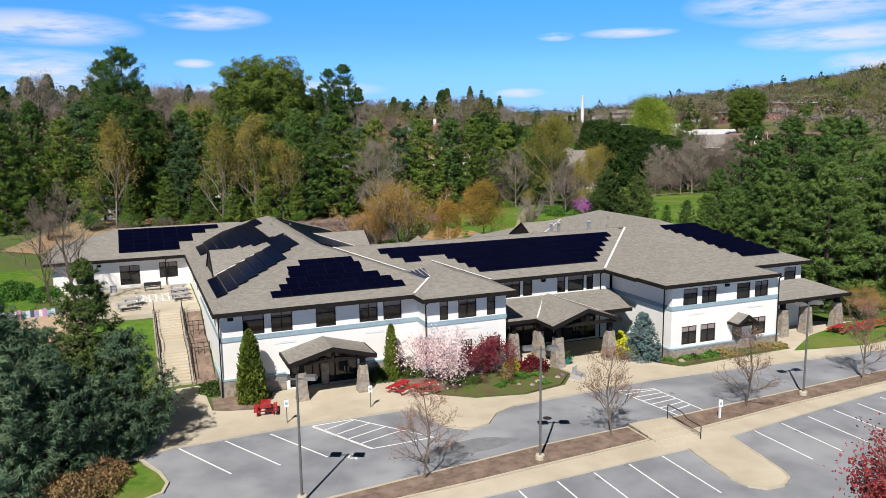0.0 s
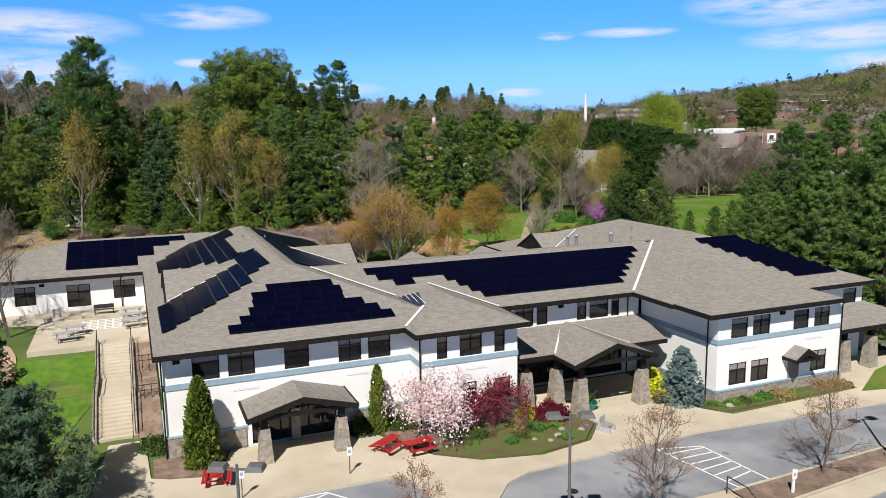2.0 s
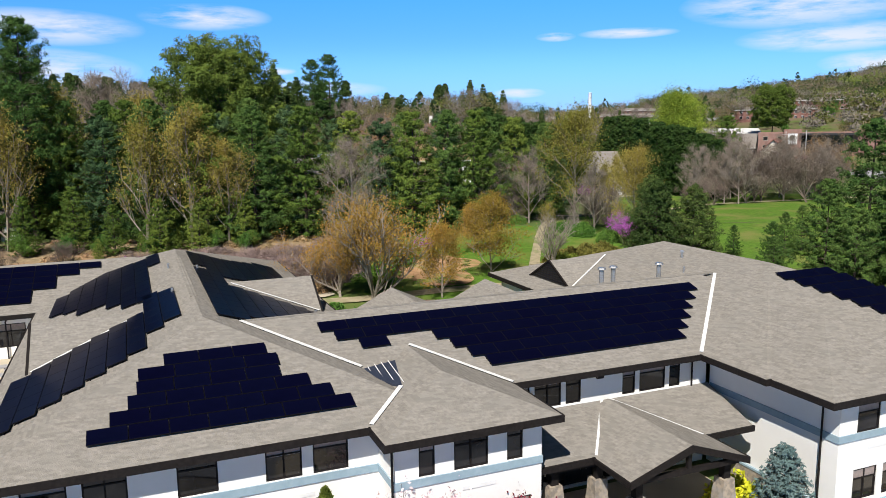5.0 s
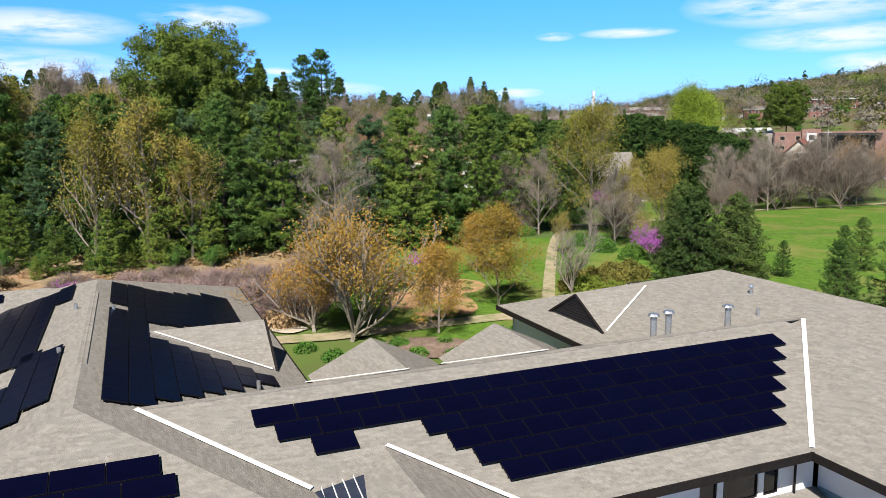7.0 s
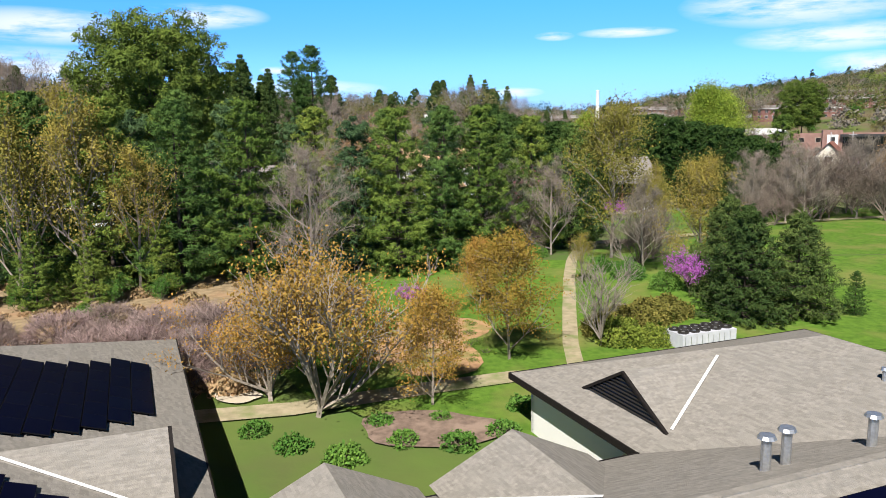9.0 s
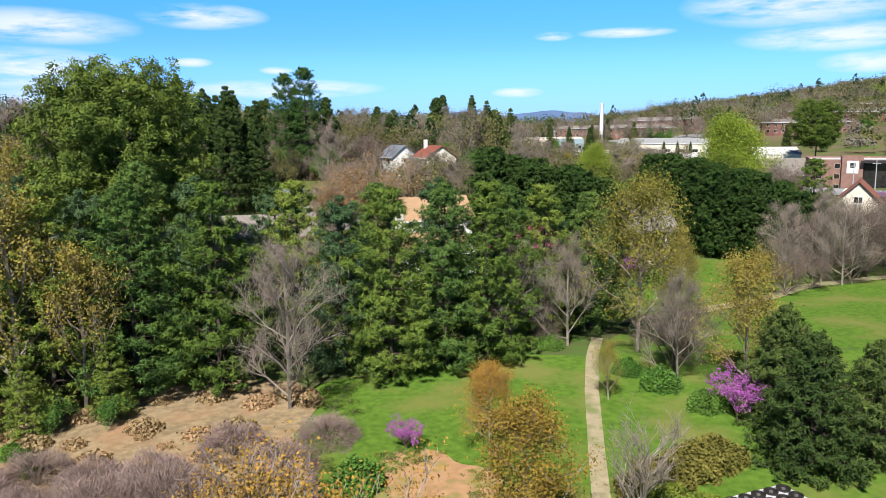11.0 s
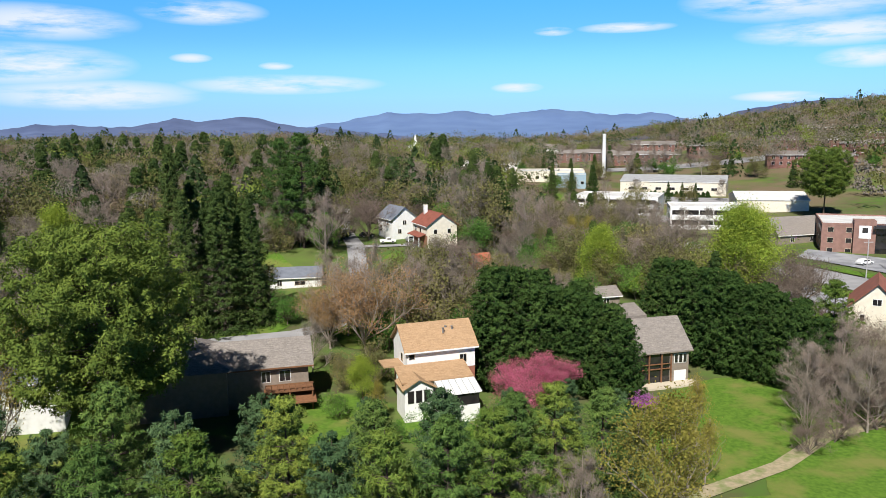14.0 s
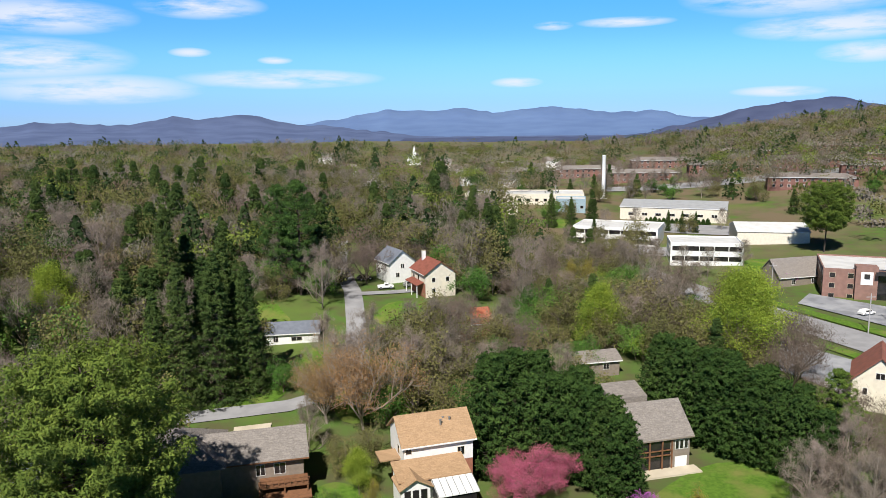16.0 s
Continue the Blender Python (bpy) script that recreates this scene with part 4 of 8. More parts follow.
def array(label, origin, along, up, rows):
    """rows: (start along, count) for each row from the lowest; along, up: unit vectors on the campus grid."""
    along, up = Vector(along).normalized(), Vector(up).normalized()
    n = along.cross(up)
    base = Matrix((( *along.to_tuple(), 0), (*up.to_tuple(), 0), (*n.to_tuple(), 0), (0, 0, 0, 1))).transposed()
    m = GRID @ Matrix.Translation(Vector(origin) + n * 0.10) @ base
    arr = thing("solar_array", m, label, "solar panels", "roof solar arrays")
    for r, spans in enumerate(rows):
        for start, count in spans:
            for k in range(count):
                ob = part("solar_panel", PANEL_ME, None, arr)
                ob.location = (start + k * PW, r * (PH + 0.015), 0)
            rail = Geo().box(start, start + count * PW, r * 1.015 + 0.22, r * 1.015 + 0.26, -0.09, -0.005).box(start, start + count * PW, r * 1.015 + 0.74, r * 1.015 + 0.78, -0.09, -0.005)
            part("mounting_rail", rail, PANEL_EDGE, arr)
    return arr


S = PITCH
DARK = "dark blue-black solar panels in stepped rows on shingles"
array(DARK, (0, 61.3, EAVE + 1.5 * S), (1, 0, 0), (0, 1, S), [[(9.95, 7)], [(10.85, 6)], [(11.6, 5)], [(12.0, 4)], [(12.1, 4)], [(13.3, 3)]])
array(DARK, (0, 64.1, EAVE + 1.6 * S), (1, 0, 0), (0, 1, S),
      [[(42.95 - 8 * PW, 8)], [(43.9 - 9 * PW, 9)], [(44.9 - 10 * PW, 10)], [(45.85 - 11 * PW, 11), (23.45, 1)], [(46.9 - 15 * PW, 15)], [(47.85 - 16 * PW, 16)]])
array(DARK, (0, 59.4, EAVE + 1.9 * S), (1, 0, 0), (0, 1, S), [[(57.3 - 0.64 * i, 3)] for i in range(8)])
array(DARK, (0, 92.8, EAVE + 1.4 * S), (1, 0, 0), (0, 1, S), [[(-1.85, 4)], [(-1.85, 4)], [(-1.85, 5)], [(-1.85, 5)], [(-1.85, 6)], [(-1.85, 7)]])
# west slope: rows run along q, uphill is +p
array(DARK, (5.9, 0, EAVE + 0.8 * S), (0, -1, 0), (1, 0, S), [[(-(64.3 + 0.68 * k) - 5 * PW, 5)] for k in range(7)] + [[(-71.2 - 6 * PW, 6)], [(-72.2 - 5 * PW, 5)]])
array(DARK, (6.5, 0, EAVE + 1.4 * S), (0, -1, 0), (1, 0, S), [[(-93.2, 4)], [(-95.6, 6)], [(-96.8, 8)], [(-96.8, 8)], [(-96.6, 9)], [(-96.4, 10)], [(-96.2, 10)], [(-96.8, 3)]])
# east slope: uphill is -p
array(DARK, (24.0, 0, EAVE + 1.9 * S), (0, 1, 0), (-1, 0, S),
      [[(77.5, 1), (90.6, 5)], [(76.6, 2), (89.0, 6)], [(75.6, 3), (87.8, 6)], [(74.6, 4), (87.0, 6)], [(73.6, 5), (86.3, 6)], [(72.5, 6), (86.0, 6)], [(71.4, 15)], [(71.3, 10), (89.2, 4)]])


# ---- trees and shrubs ----
def cards(rng, centre, size, flat=0.0, lean=None, aspect=0.6, facing=None, loose=0.8):
    """Small leaf shapes round given centres: rhombs of four corners. flat: how level they lie."""
    n = len(centre)
    a = rng.normal(size=(n, 3))
    if lean is not None:
        a = a * 0.45 + lean
    a[:, 2] *= 1 - flat
    a /= np.linalg.norm(a, axis=1)[:, None]
    b = rng.normal(size=(n, 3))
    b[:, 2] *= 1 - flat
    if facing is not None:
        nm = facing + rng.normal(size=(n, 3)) * loose
        nm /= np.linalg.norm(nm, axis=1)[:, None]
        a -= (a * nm).sum(1)[:, None] * nm
        a /= np.linalg.norm(a, axis=1)[:, None]
        b = np.cross(a, nm)
    b -= (a * b).sum(1)[:, None] * a
    b /= np.linalg.norm(b, axis=1)[:, None]
    s = (size * rng.uniform(0.6, 1.3, n))[:, None]
    v = np.stack([centre - a * s, centre - b * s * aspect, centre + a * s, centre + b * s * aspect], 1).reshape(-1, 3)
    return v


def card_mesh(name, v, mat):
    n = len(v) // 4
    me = bpy.data.meshes.new(name)
    me.from_pydata(v.tolist(), [], np.arange(4 * n).reshape(n, 4).tolist())
    me.materials.append(mat)
    return me


def limbs(rng, height, spread, levels=4, start=0.25, lean=0.5, kids=(7, 4, 3, 3), r0=None, upward=0.4, leader=False):
    """Branch segments (a, b, r0, r1) of a broadleaf tree, and the places of its leaves."""
    segs, tips = [], []
    r0 = r0 or height * 0.014

    def grow(a, d, length, r, level):
        b = a + d * length
        mid = a + d * length * 0.5 + rng.normal(size=3) * length * 0.06
        segs.append((a, mid, r, r * 0.8))
        segs.append((mid, b, r * 0.8, r * 0.5))
        if level >= 3:
            tips.append(mid)
        tips.append(b)
        if level >= levels:
            return
        for k in range(kids[min(level, len(kids) - 1)]):
            f = rng.uniform(0.25, 1.0)
            base = a + (mid - a) * f * 2 if f < 0.5 else mid + (b - mid) * (f - 0.5) * 2
            side = rng.normal(size=3)
            side -= side.dot(d) * d
            side /= np.linalg.norm(side)
            nd = d * rng.uniform(0.4, 0.9) + side * rng.uniform(0.5, 1.0) * spread + np.array([0, 0, upward * 0.5])
            nd /= np.linalg.norm(nd)
            grow(base, nd, length * rng.uniform(0.42, 0.7), r * 0.5, level + 1)

    if leader:
        knee = np.array([rng.normal() * 0.03, rng.normal() * 0.03, 0.5]) * height
        top = np.array([0, 0, height * 0.97])
        segs.append((np.zeros(3), knee, r0, r0 * 0.7))
        segs.append((knee, top, r0 * 0.7, r0 * 0.2))
        n0 = kids[0] * 2
        for k in range(n0):
            f = start + (0.92 - start) * (k + rng.uniform(0, 1)) / n0
            base = knee * f * 2 if f < 0.5 else knee + (top - knee) * (f - 0.5) * 2
            ang = k * 2.4 + rng.uniform(-0.4, 0.4)
            tilt = lean * rng.uniform(0.7, 1.3)
            d = np.array([math.cos(ang) * math.sin(tilt), math.sin(ang) * math.sin(tilt), math.cos(tilt)])
            grow(base, d, height * 0.36 * (1.08 - f) ** 0.7 * rng.uniform(0.8, 1.2), r0 * 0.5 * (1.1 - f), 2)
        return segs, np.array(tips)
    trunk_top = np.array([rng.normal() * 0.02, rng.normal() * 0.02, start]) * height
    segs.append((np.zeros(3), trunk_top, r0, r0 * 0.85))
    n0 = kids[0]
    for k in range(n0):
        ang = 2 * math.pi * (k + rng.uniform(-0.3, 0.3)) / n0
        tilt = rng.uniform(0.25, 0.9) * lean * 1.4
        d = np.array([math.cos(ang) * math.sin(tilt), math.sin(ang) * math.sin(tilt), math.cos(tilt)])
        grow(trunk_top * rng.uniform(0.6, 1.0), d, height * rng.uniform(0.30, 0.46), r0 * 0.6, 1)
    grow(trunk_top, np.array([0.0, 0.0, 1.0]), height * 0.4, r0 * 0.7, 1)
    return segs, np.array(tips)


def wood_mesh(name, segs, mat, sides=3, thin=0.012):
    vs, fs = [], []
    ring = [(math.cos(2 * math.pi * i / sides), math.sin(2 * math.pi * i / sides)) for i in range(sides)]
    for a, b, r0, r1 in segs:
        d = b - a
        L = np.linalg.norm(d)
        if L < 1e-6:
            continue
        d = d / L
        u = np.cross(d, (0, 0, 1) if abs(d[2]) < 0.9 else (1, 0, 0))
        u /= np.linalg.norm(u)
        w = np.cross(d, u)
        k = len(vs)
        for c, s in ring:
            vs.append(tuple(a + (u * c + w * s) * max(r0, thin)))
        for c, s in ring:
            vs.append(tuple(b + (u * c + w * s) * max(r1, thin * 0.7)))
        fs += [(k + i, k + (i + 1) % sides, k + sides + (i + 1) % sides, k + sides + i) for i in range(sides)]
    me = bpy.data.meshes.new(name)
    me.from_pydata(vs, [], fs)
    me.materials.append(mat)
    return me


def broadleaf(seed, height=12, spread=1.0, leaves=5000, size=0.22, mat=None, bark=None, start=0.22, lean=0.6, levels=4, kids=(7, 4, 3, 3), puff=0.55, thin=0.014, sides=3, upward=0.4, leader=False, aspect=0.6):
    rng = np.random.default_rng(seed)
    segs, tips = limbs(rng, height, spread, levels, start, lean, kids, upward=upward, leader=leader)
    k = height / max(s[1][2] for s in segs)
    segs = [(a * k, b * k, r * k, q * k) for a, b, r, q in segs]
    tips = tips * k
    wood = wood_mesh("trunk", segs, bark or BARK, sides, thin)
    leaf = None
    if leaves:
        c = tips[rng.integers(0, len(tips), leaves)] + rng.normal(size=(leaves, 3)) * puff * height / 12
        lean_up = np.tile(np.array([0.0, 0.0, 0.5]), (leaves, 1)) if aspect < 0.3 else None
        leaf = card_mesh("crown", cards(rng, c, size, 0.0, lean_up, aspect), mat)
    return leaf, wood


def plume(seed, height, width, mat, whorls=17, per=7, start=0.06, shape=None, rise=0.28, droop=0.12, blade=0.24, blades=24, spread=0.32, ragged=0.3, step=0.95, aspect=0.2, puff=0.5, bark=None):
    """A conifer whose boughs sweep out and turn up, each set with tufts of long soft needles."""
    rng = np.random.default_rng(seed)
    shape = shape or (lambda f: (1 - f) ** 0.62 * min(1.0, 0.72 + 2.2 * f))
    segs, cs, ls, ns = [], [], [], []
    bend = rng.normal(size=2) * height * 0.012
    knee, top = np.array([bend[0], bend[1], height * 0.5]), np.array([0, 0, height * 0.97])
    segs += [(np.zeros(3), knee, height * 0.014, height * 0.009), (knee, top, height * 0.009, 0.03)]
    for i in range(whorls):
        f = min(max((i + rng.uniform(-0.45, 0.45)) / (whorls - 1), 0), 1)
        z = height * (start + (0.95 - start) * f)
        reach = width * shape(f) + 0.35
        nb = per + int(rng.integers(-1, 2))
        ph = rng.uniform(0, 6.28)
        for k in range(nb):
            ang = ph + 2 * math.pi * k / nb + rng.uniform(-0.4, 0.4)
            L = reach * rng.uniform(1 - ragged, 1 + ragged * 0.6)
            out = np.array([math.cos(ang), math.sin(ang), 0])
            side = np.array([-out[1], out[0], 0])
            lift = rise + 0.35 * f + rng.uniform(-0.08, 0.12)
            a = np.array([0, 0, z])

            def along(s):
                return a + out * (L * s)[:, None] + np.array([0, 0, 1.0]) * (L * (lift * s * s - droop * s))[:, None]

            bones = along(np.array([0.0, 0.55, 1.0]))
            segs += [(bones[0], bones[1], 0.02 + 0.012 * L, 0.02), (bones[1], bones[2], 0.02, 0.01)]
            n = max(3, int(L / step)) * 2
            s = rng.uniform(0.22, 1.0, n) ** 0.75
            c = along(s) + side * (rng.uniform(-1, 1, n) * spread * L * (1.12 - s * 0.75))[:, None]
            c[:, 2] += rng.normal(size=n) * 0.12 * L ** 0.5
            tuft = np.repeat(c, blades, 0)
            d = rng.normal(size=(len(tuft), 3)) * 0.8 + out * 0.3 + np.array([0, 0, 0.4])
            d /= np.linalg.norm(d, axis=1)[:, None]
            cs.append(tuft + d * puff * (0.3 + 0.7 * min(L / 1.6, 1.0)) * rng.uniform(0.35, 1.0, len(d))[:, None] * np.array([1, 1, 0.75]))
            ls.append(d)
            ns.append(d * 0.8 + out * 0.2 + np.array([0, 0, 0.35]))
    c, d = np.concatenate(cs), np.concatenate(ls)
    leaf = card_mesh("crown", cards(rng, c, blade, 0.0, d * 1.6, aspect, np.concatenate(ns), 0.5), mat)
    return leaf, wood_mesh("trunk", segs, bark or DARKBARK, 4, 0.015)


def dense_cone(seed, height, width, n, size, mat, shape=1.0, belly=0.15, up=0.6):
    """A close-clipped or columnar evergreen: sprays that cover an uneven cone."""
    rng = np.random.default_rng(seed)
    f = rng.uniform(0.0, 1, n) ** 0.85
    ang = rng.uniform(0, 6.28, n)
    lump = 1 + 0.10 * np.sin(ang * 5 + f * 17) + 0.08 * np.sin(ang * 9 - f * 31)
    r = width * (1 - f) ** shape * lump * np.minimum(1, 0.75 + f / max(belly, 1e-3) * 0.25) * rng.uniform(0.66, 1.1, n)
    c = np.stack([r * np.cos(ang), r * np.sin(ang), f * height * 0.98], -1)
    lean = np.stack([np.cos(ang) * 0.6, np.sin(ang) * 0.6, np.full(n, up)], -1)
    v = cards(rng, c, size, 0.0, lean, 0.45)
    leaf = card_mesh("crown", v, mat)
    core = [(np.array([0, 0, height * k / 8]), np.array([0, 0, height * (k + 1) / 8]), width * 0.6 * (1 - k / 8) ** shape, width * 0.6 * (1 - (k + 1) / 8) ** shape + 0.02) for k in range(8)]
    wood = wood_mesh("trunk", [(np.zeros(3), np.array([0, 0, height * 0.05]), width * 0.12, width * 0.1)], BARK, 5)
    bm = bmesh.new()
    bm.from_mesh(leaf)
    bm.from_mesh(wood_mesh("core", core, mat, 9))
    bm.to_mesh(leaf)
    bm.free()
    return leaf, wood


def shrub_mesh(seed, height, width, n, size, mat, stems=9, aspect=0.6):
    rng = np.random.default_rng(seed)
    segs, c = [], []
    for k in range(stems):
        ang = 2 * math.pi * k / stems + rng.uniform(-0.3, 0.3)
        t = rng.uniform(0.2, 0.75)
        tip = np.array([math.cos(ang) * width * t, math.sin(ang) * width * t, height * rng.uniform(0.65, 0.95)])
        mid = tip * np.array([0.45, 0.45, 0.55])
        segs += [(np.zeros(3), mid, 0.035, 0.025), (mid, tip, 0.025, 0.01)]
    u = rng.normal(size=(n, 3))
    u /= np.linalg.norm(u, axis=1)[:, None]
    u[:, 2] = np.abs(u[:, 2]) * 0.95 + 0.02
    lump = 1 + 0.16 * np.sin(u[:, 0] * 6 + seed) * np.sin(u[:, 1] * 5 + 1) + rng.normal(size=n) * 0.06
    rad = rng.uniform(0.65, 1.0, n) ** 0.5 * lump
    c = u * rad[:, None] * np.array([width, width, height])
    lean_up = c / np.linalg.norm(c, axis=1)[:, None] * 0.8 if aspect < 0.3 else None
    return card_mesh("crown", cards(rng, c, size, 0.0, lean_up, aspect), mat), wood_mesh("trunk", segs, BARK, 3, 0.01)


def plant(name, meshes, places, label, category, group="", turn_seed=1, sink=0.1, crown="crown"):
    """One plant with its parts, then its copies: places (x, y, scale) or (x, y, scale, height factor) in world metres."""
    leaf, wood = meshes
    r = random.Random(turn_seed)
    first = None
    for pl in places:
        x, y, s = pl[:3]
        k = pl[3] if len(pl) > 3 else 1.0
        zz = pl[4] if len(pl) > 4 else gz(x, y)
        m = pose(x, y, zz - sink, 0, 0, r.uniform(0, 360)) @ Matrix.Diagonal((s, s, s * k, 1))
        if first is None:
            first = thing(name, Matrix(), label, category, group)
            if wood:
                part("trunk", wood, None, first)
            if leaf:
                part(crown, leaf, None, first)
            first.matrix_world = m
        else:
            ob = copy_thing(first, Matrix())
            ob.matrix_basis = m
    return first


def grid_places(rows):
    return [(*xy(p, q), *rest) for p, q, *rest in rows]


PINES = [plume(k, 20, w, m, 19, 8, 0.04, ragged=0.32) for k, w, m in ((1, 6.0, PINE), (2, 5.7, DEEPPINE), (3, 5.5, BLUEPINE))]
TALLPINE = plume(7, 28, 6.0, DEEPPINE, 19, 11, 0.16, shape=lambda f: (1 - f) ** 0.45 * min(1.0, 0.7 + 1.2 * f), rise=0.32, blades=24, ragged=0.26, puff=0.65, step=1.1)
FIRS = [plume(k, 24, 4.1, DARKFIR, 34, 10, 0.03, shape=lambda f: (1 - f) ** 0.8, rise=0.15, droop=0.28, blade=0.28, blades=11, step=1.0, puff=0.42, ragged=0.28, aspect=0.2) for k in (11, 12)]
ROUNDPINE = plume(17, 24, 8.6, ROUNDNEEDLE, 17, 13, 0.34, shape=lambda f: math.sin(math.pi * (0.25 + 0.68 * f)) ** 0.6, rise=0.42, blade=0.19, blades=52, ragged=0.14, step=1.35, aspect=0.36, puff=0.85)
LEYLAND = [plume(k, 16, 4.5, CYPRESS, 26, 12, 0.0, shape=lambda f: (1 - f) ** 0.5, rise=0.6, droop=0.1, blade=0.30, blades=12, spread=0.3, ragged=0.22, step=1.1, aspect=0.26, puff=0.42) for k in (21, 22)]
BARE = [broadleaf(k, 14, 0.75, 7000, 0.40, TWIG, PALEBARK, 0.06, 0.85, 4, (10, 6, 5, 4), 0.22, 0.014, upward=0.8, leader=True, aspect=0.03) for k in (31, 32)]
GREYBUSHY = broadleaf(33, 11, 1.0, 11000, 0.32, PURPLETWIG, BARK, 0.06, 0.75, 4, (7, 4, 4, 3), 0.4, 0.016, aspect=0.045)
YELLOWBROAD = broadleaf(43, 15, 0.8, 15000, 0.105, YELLOWLEAF, PALEBARK, 0.14, 0.7, 4, (9, 5, 4, 3), 0.42, upward=0.8, leader=True)
YELLOWS = [broadleaf(k, 15, 0.5, 7500, 0.105, YELLOWLEAF, PALEBARK, 0.1, 0.5, 4, (9, 4, 4, 3), 0.38, upward=0.8, leader=True) for k in (41, 42)]
ORANGES = [broadleaf(k, 9, 0.75, 15000, 0.078, ORANGELEAF, PALEBARK, 0.06, 0.75, 4, (9, 6, 4, 3), 0.5, 0.016, upward=0.8, aspect=0.6, leader=lead) for k, lead in ((51, False), (52, True))]
RUSTS = [broadleaf(61, 11, 0.9, 15000, 0.078, RUSTLEAF, PALEBARK, 0.14, 0.75, 4, (9, 5, 4, 4), 0.42, 0.02, upward=0.7)]
LIMES = [broadleaf(s, 16, 1.0, 26000, 0.13, LIMELEAF, BARK, 0.12, 0.7, 4, (9, 5, 4, 3), 0.6, leader=True) for s in (71, 72)]
GREENS = [broadleaf(s, 11, 1.0, 5000, 0.2, GREENLEAF, BARK, 0.12, 0.7, 4, (8, 4, 3, 3), 0.55) for s in (81,)]

# the wood's edge behind the lawn
plant("white_pine", PINES[0], [(-31, 133, 0.97), (-18.5, 137, 0.95), (-3.5, 139, 0.9), (5.5, 143, 0.9), (-52, 138, 1.0), (62, 196, 0.9), (-57, 145, 0.95), (-80, 136, 0.95), (-66, 133, 0.9), (-44, 140, 1.0), (-70, 121, 0.9), (-88, 121, 0.95), (12, 152, 0.85), (-13, 146, 0.9)], "tall green white pine with layered boughs", "tree", "pines at the wood's edge", 1)
plant("white_pine", PINES[1], [(-25, 135, 0.95), (-5, 146, 0.88), (1.5, 141.5, 0.9), (-38, 133, 1.0), (-60, 134, 0.95), (8, 149, 0.85), (-70, 150, 1.0), (-28, 145, 1.0), (-50, 147, 1.0), (-76, 142, 1.0), (-79, 118, 0.9), (-98, 128, 1.0), (17, 153, 0.8)], "tall green white pine with layered boughs", "tree", "pines at the wood's edge", 2)
plant("white_pine", PINES[2], [(-21, 141, 0.95), (-8, 141, 0.85), (-45, 134, 0.9), (-66, 141, 1.05), (-31, 140, 0.9), (-74, 128, 1.0), (-86, 130, 1.0), (-90, 145, 1.0), (1, 148, 0.9), (-38, 143, 0.95), (-16, 150, 0.85)], "tall green white pine with layered boughs", "tree", "pines at the wood's edge", 3)
plant("tall_pine", TALLPINE, [(-55.5, 135, 1.10), (-36.5, 288, 1.15), (-42.5, 291, 1.1), (-70, 160, 1.05)], "very tall pine standing over the wood", "tree")
plant("round_pine", ROUNDPINE, [(-38.5, 167, 1.22), (139, 354, 1.0)], "broad round-headed green pine tree", "tree")
plant("spruce", FIRS[0], [(-63, 262, 1.35), (-47.5, 224, 1.22), (11.5, 324, 1.1), (-41.5, 226.5, 1.28), (-36.5, 230, 1.15), (-46, 248, 1.25)], "dark tall spruce with drooping boughs", "tree", "spruces among the houses", 5)
plant("spruce", FIRS[1], [(22.7, 309, 1.0), (16, 318, 1.05), (-44.5, 230, 1.2), (-51.5, 222, 1.0), (-39, 234, 1.1), (-80, 190, 1.0), (56, 400, 0.7)], "dark tall spruce with drooping boughs", "tree", "spruces among the houses", 6)
ley = [(9.5, 199, 1.25), (13.5, 206, 1.15), (15.5, 197, 1.1), (18.5, 199, 1.05), (21.5, 197, 1.05), (24, 195, 1.0), (26.5, 192.5, 0.95), (27.5, 189.0, 0.85), (23.5, 202, 1.05), (17.5, 207, 1.1)]
plant("leyland_cypress", LEYLAND[0], ley, "dense dark green cypress in a tall hedge", "tree", "cypress hedge", 7)
leyr = [(41, 215.5, 1.05), (43.5, 212, 1.08), (46.5, 208.5, 1.06), (49.5, 205, 1.02), (52, 202, 0.98), (54.5, 198.5, 0.94), (56.5, 195.5, 0.86), (58.5, 192.5, 0.78), (50.5, 209.5, 1.0), (55, 205, 0.95), (59, 200.5, 0.85), (62, 196.5, 0.74)]
plant("leyland_cypress", LEYLAND[1], leyr, "dense dark green cypress in a tall hedge", "tree", "cypress hedge", 8)
plant("bare_tree", BARE[0], [(-11.5, 132, 1.05), (8, 145.5, 0.82), (0.7, 245, 1.1), (52, 183, 0.85), (58, 178, 0.9), (69, 183, 1.0), (-40, 300, 0.9)], "leafless grey-brown tree full of fine twigs", "tree", "bare trees", 9)
plant("bare_tree", BARE[1], [(14, 147.5, 0.85), (22, 137, 0.75), (56, 180, 0.8), (61, 190, 1.0), (72, 192, 0.95), (-38, 290, 1.0), (7, 250, 0.9), (49, 176, 0.65), (78, 186, 0.9)], "leafless grey-brown tree full of fine twigs", "tree", "bare trees", 10)
plant("spring_tree", YELLOWBROAD, [(20.5, 145, 1.15), (26.8, 134, 0.82)], "broad tree with young yellow leaves by the path", "tree", "yellow spring trees", 10)
plant("spring_tree", YELLOWS[0], [(-37.5, 128, 1.22), (-55.5, 128, 1.25), (33, 172, 0.7)], "slender tree with young yellow-green leaves", "tree", "yellow spring trees", 11)
plant("spring_tree", YELLOWS[1], [(-32.2, 129.5, 1.25), (15, 133, 0.35), (44, 300, 0.8), (-28.0, 131.5, 0.95)], "slender tree with young yellow-green leaves", "tree", "yellow spring trees", 12)
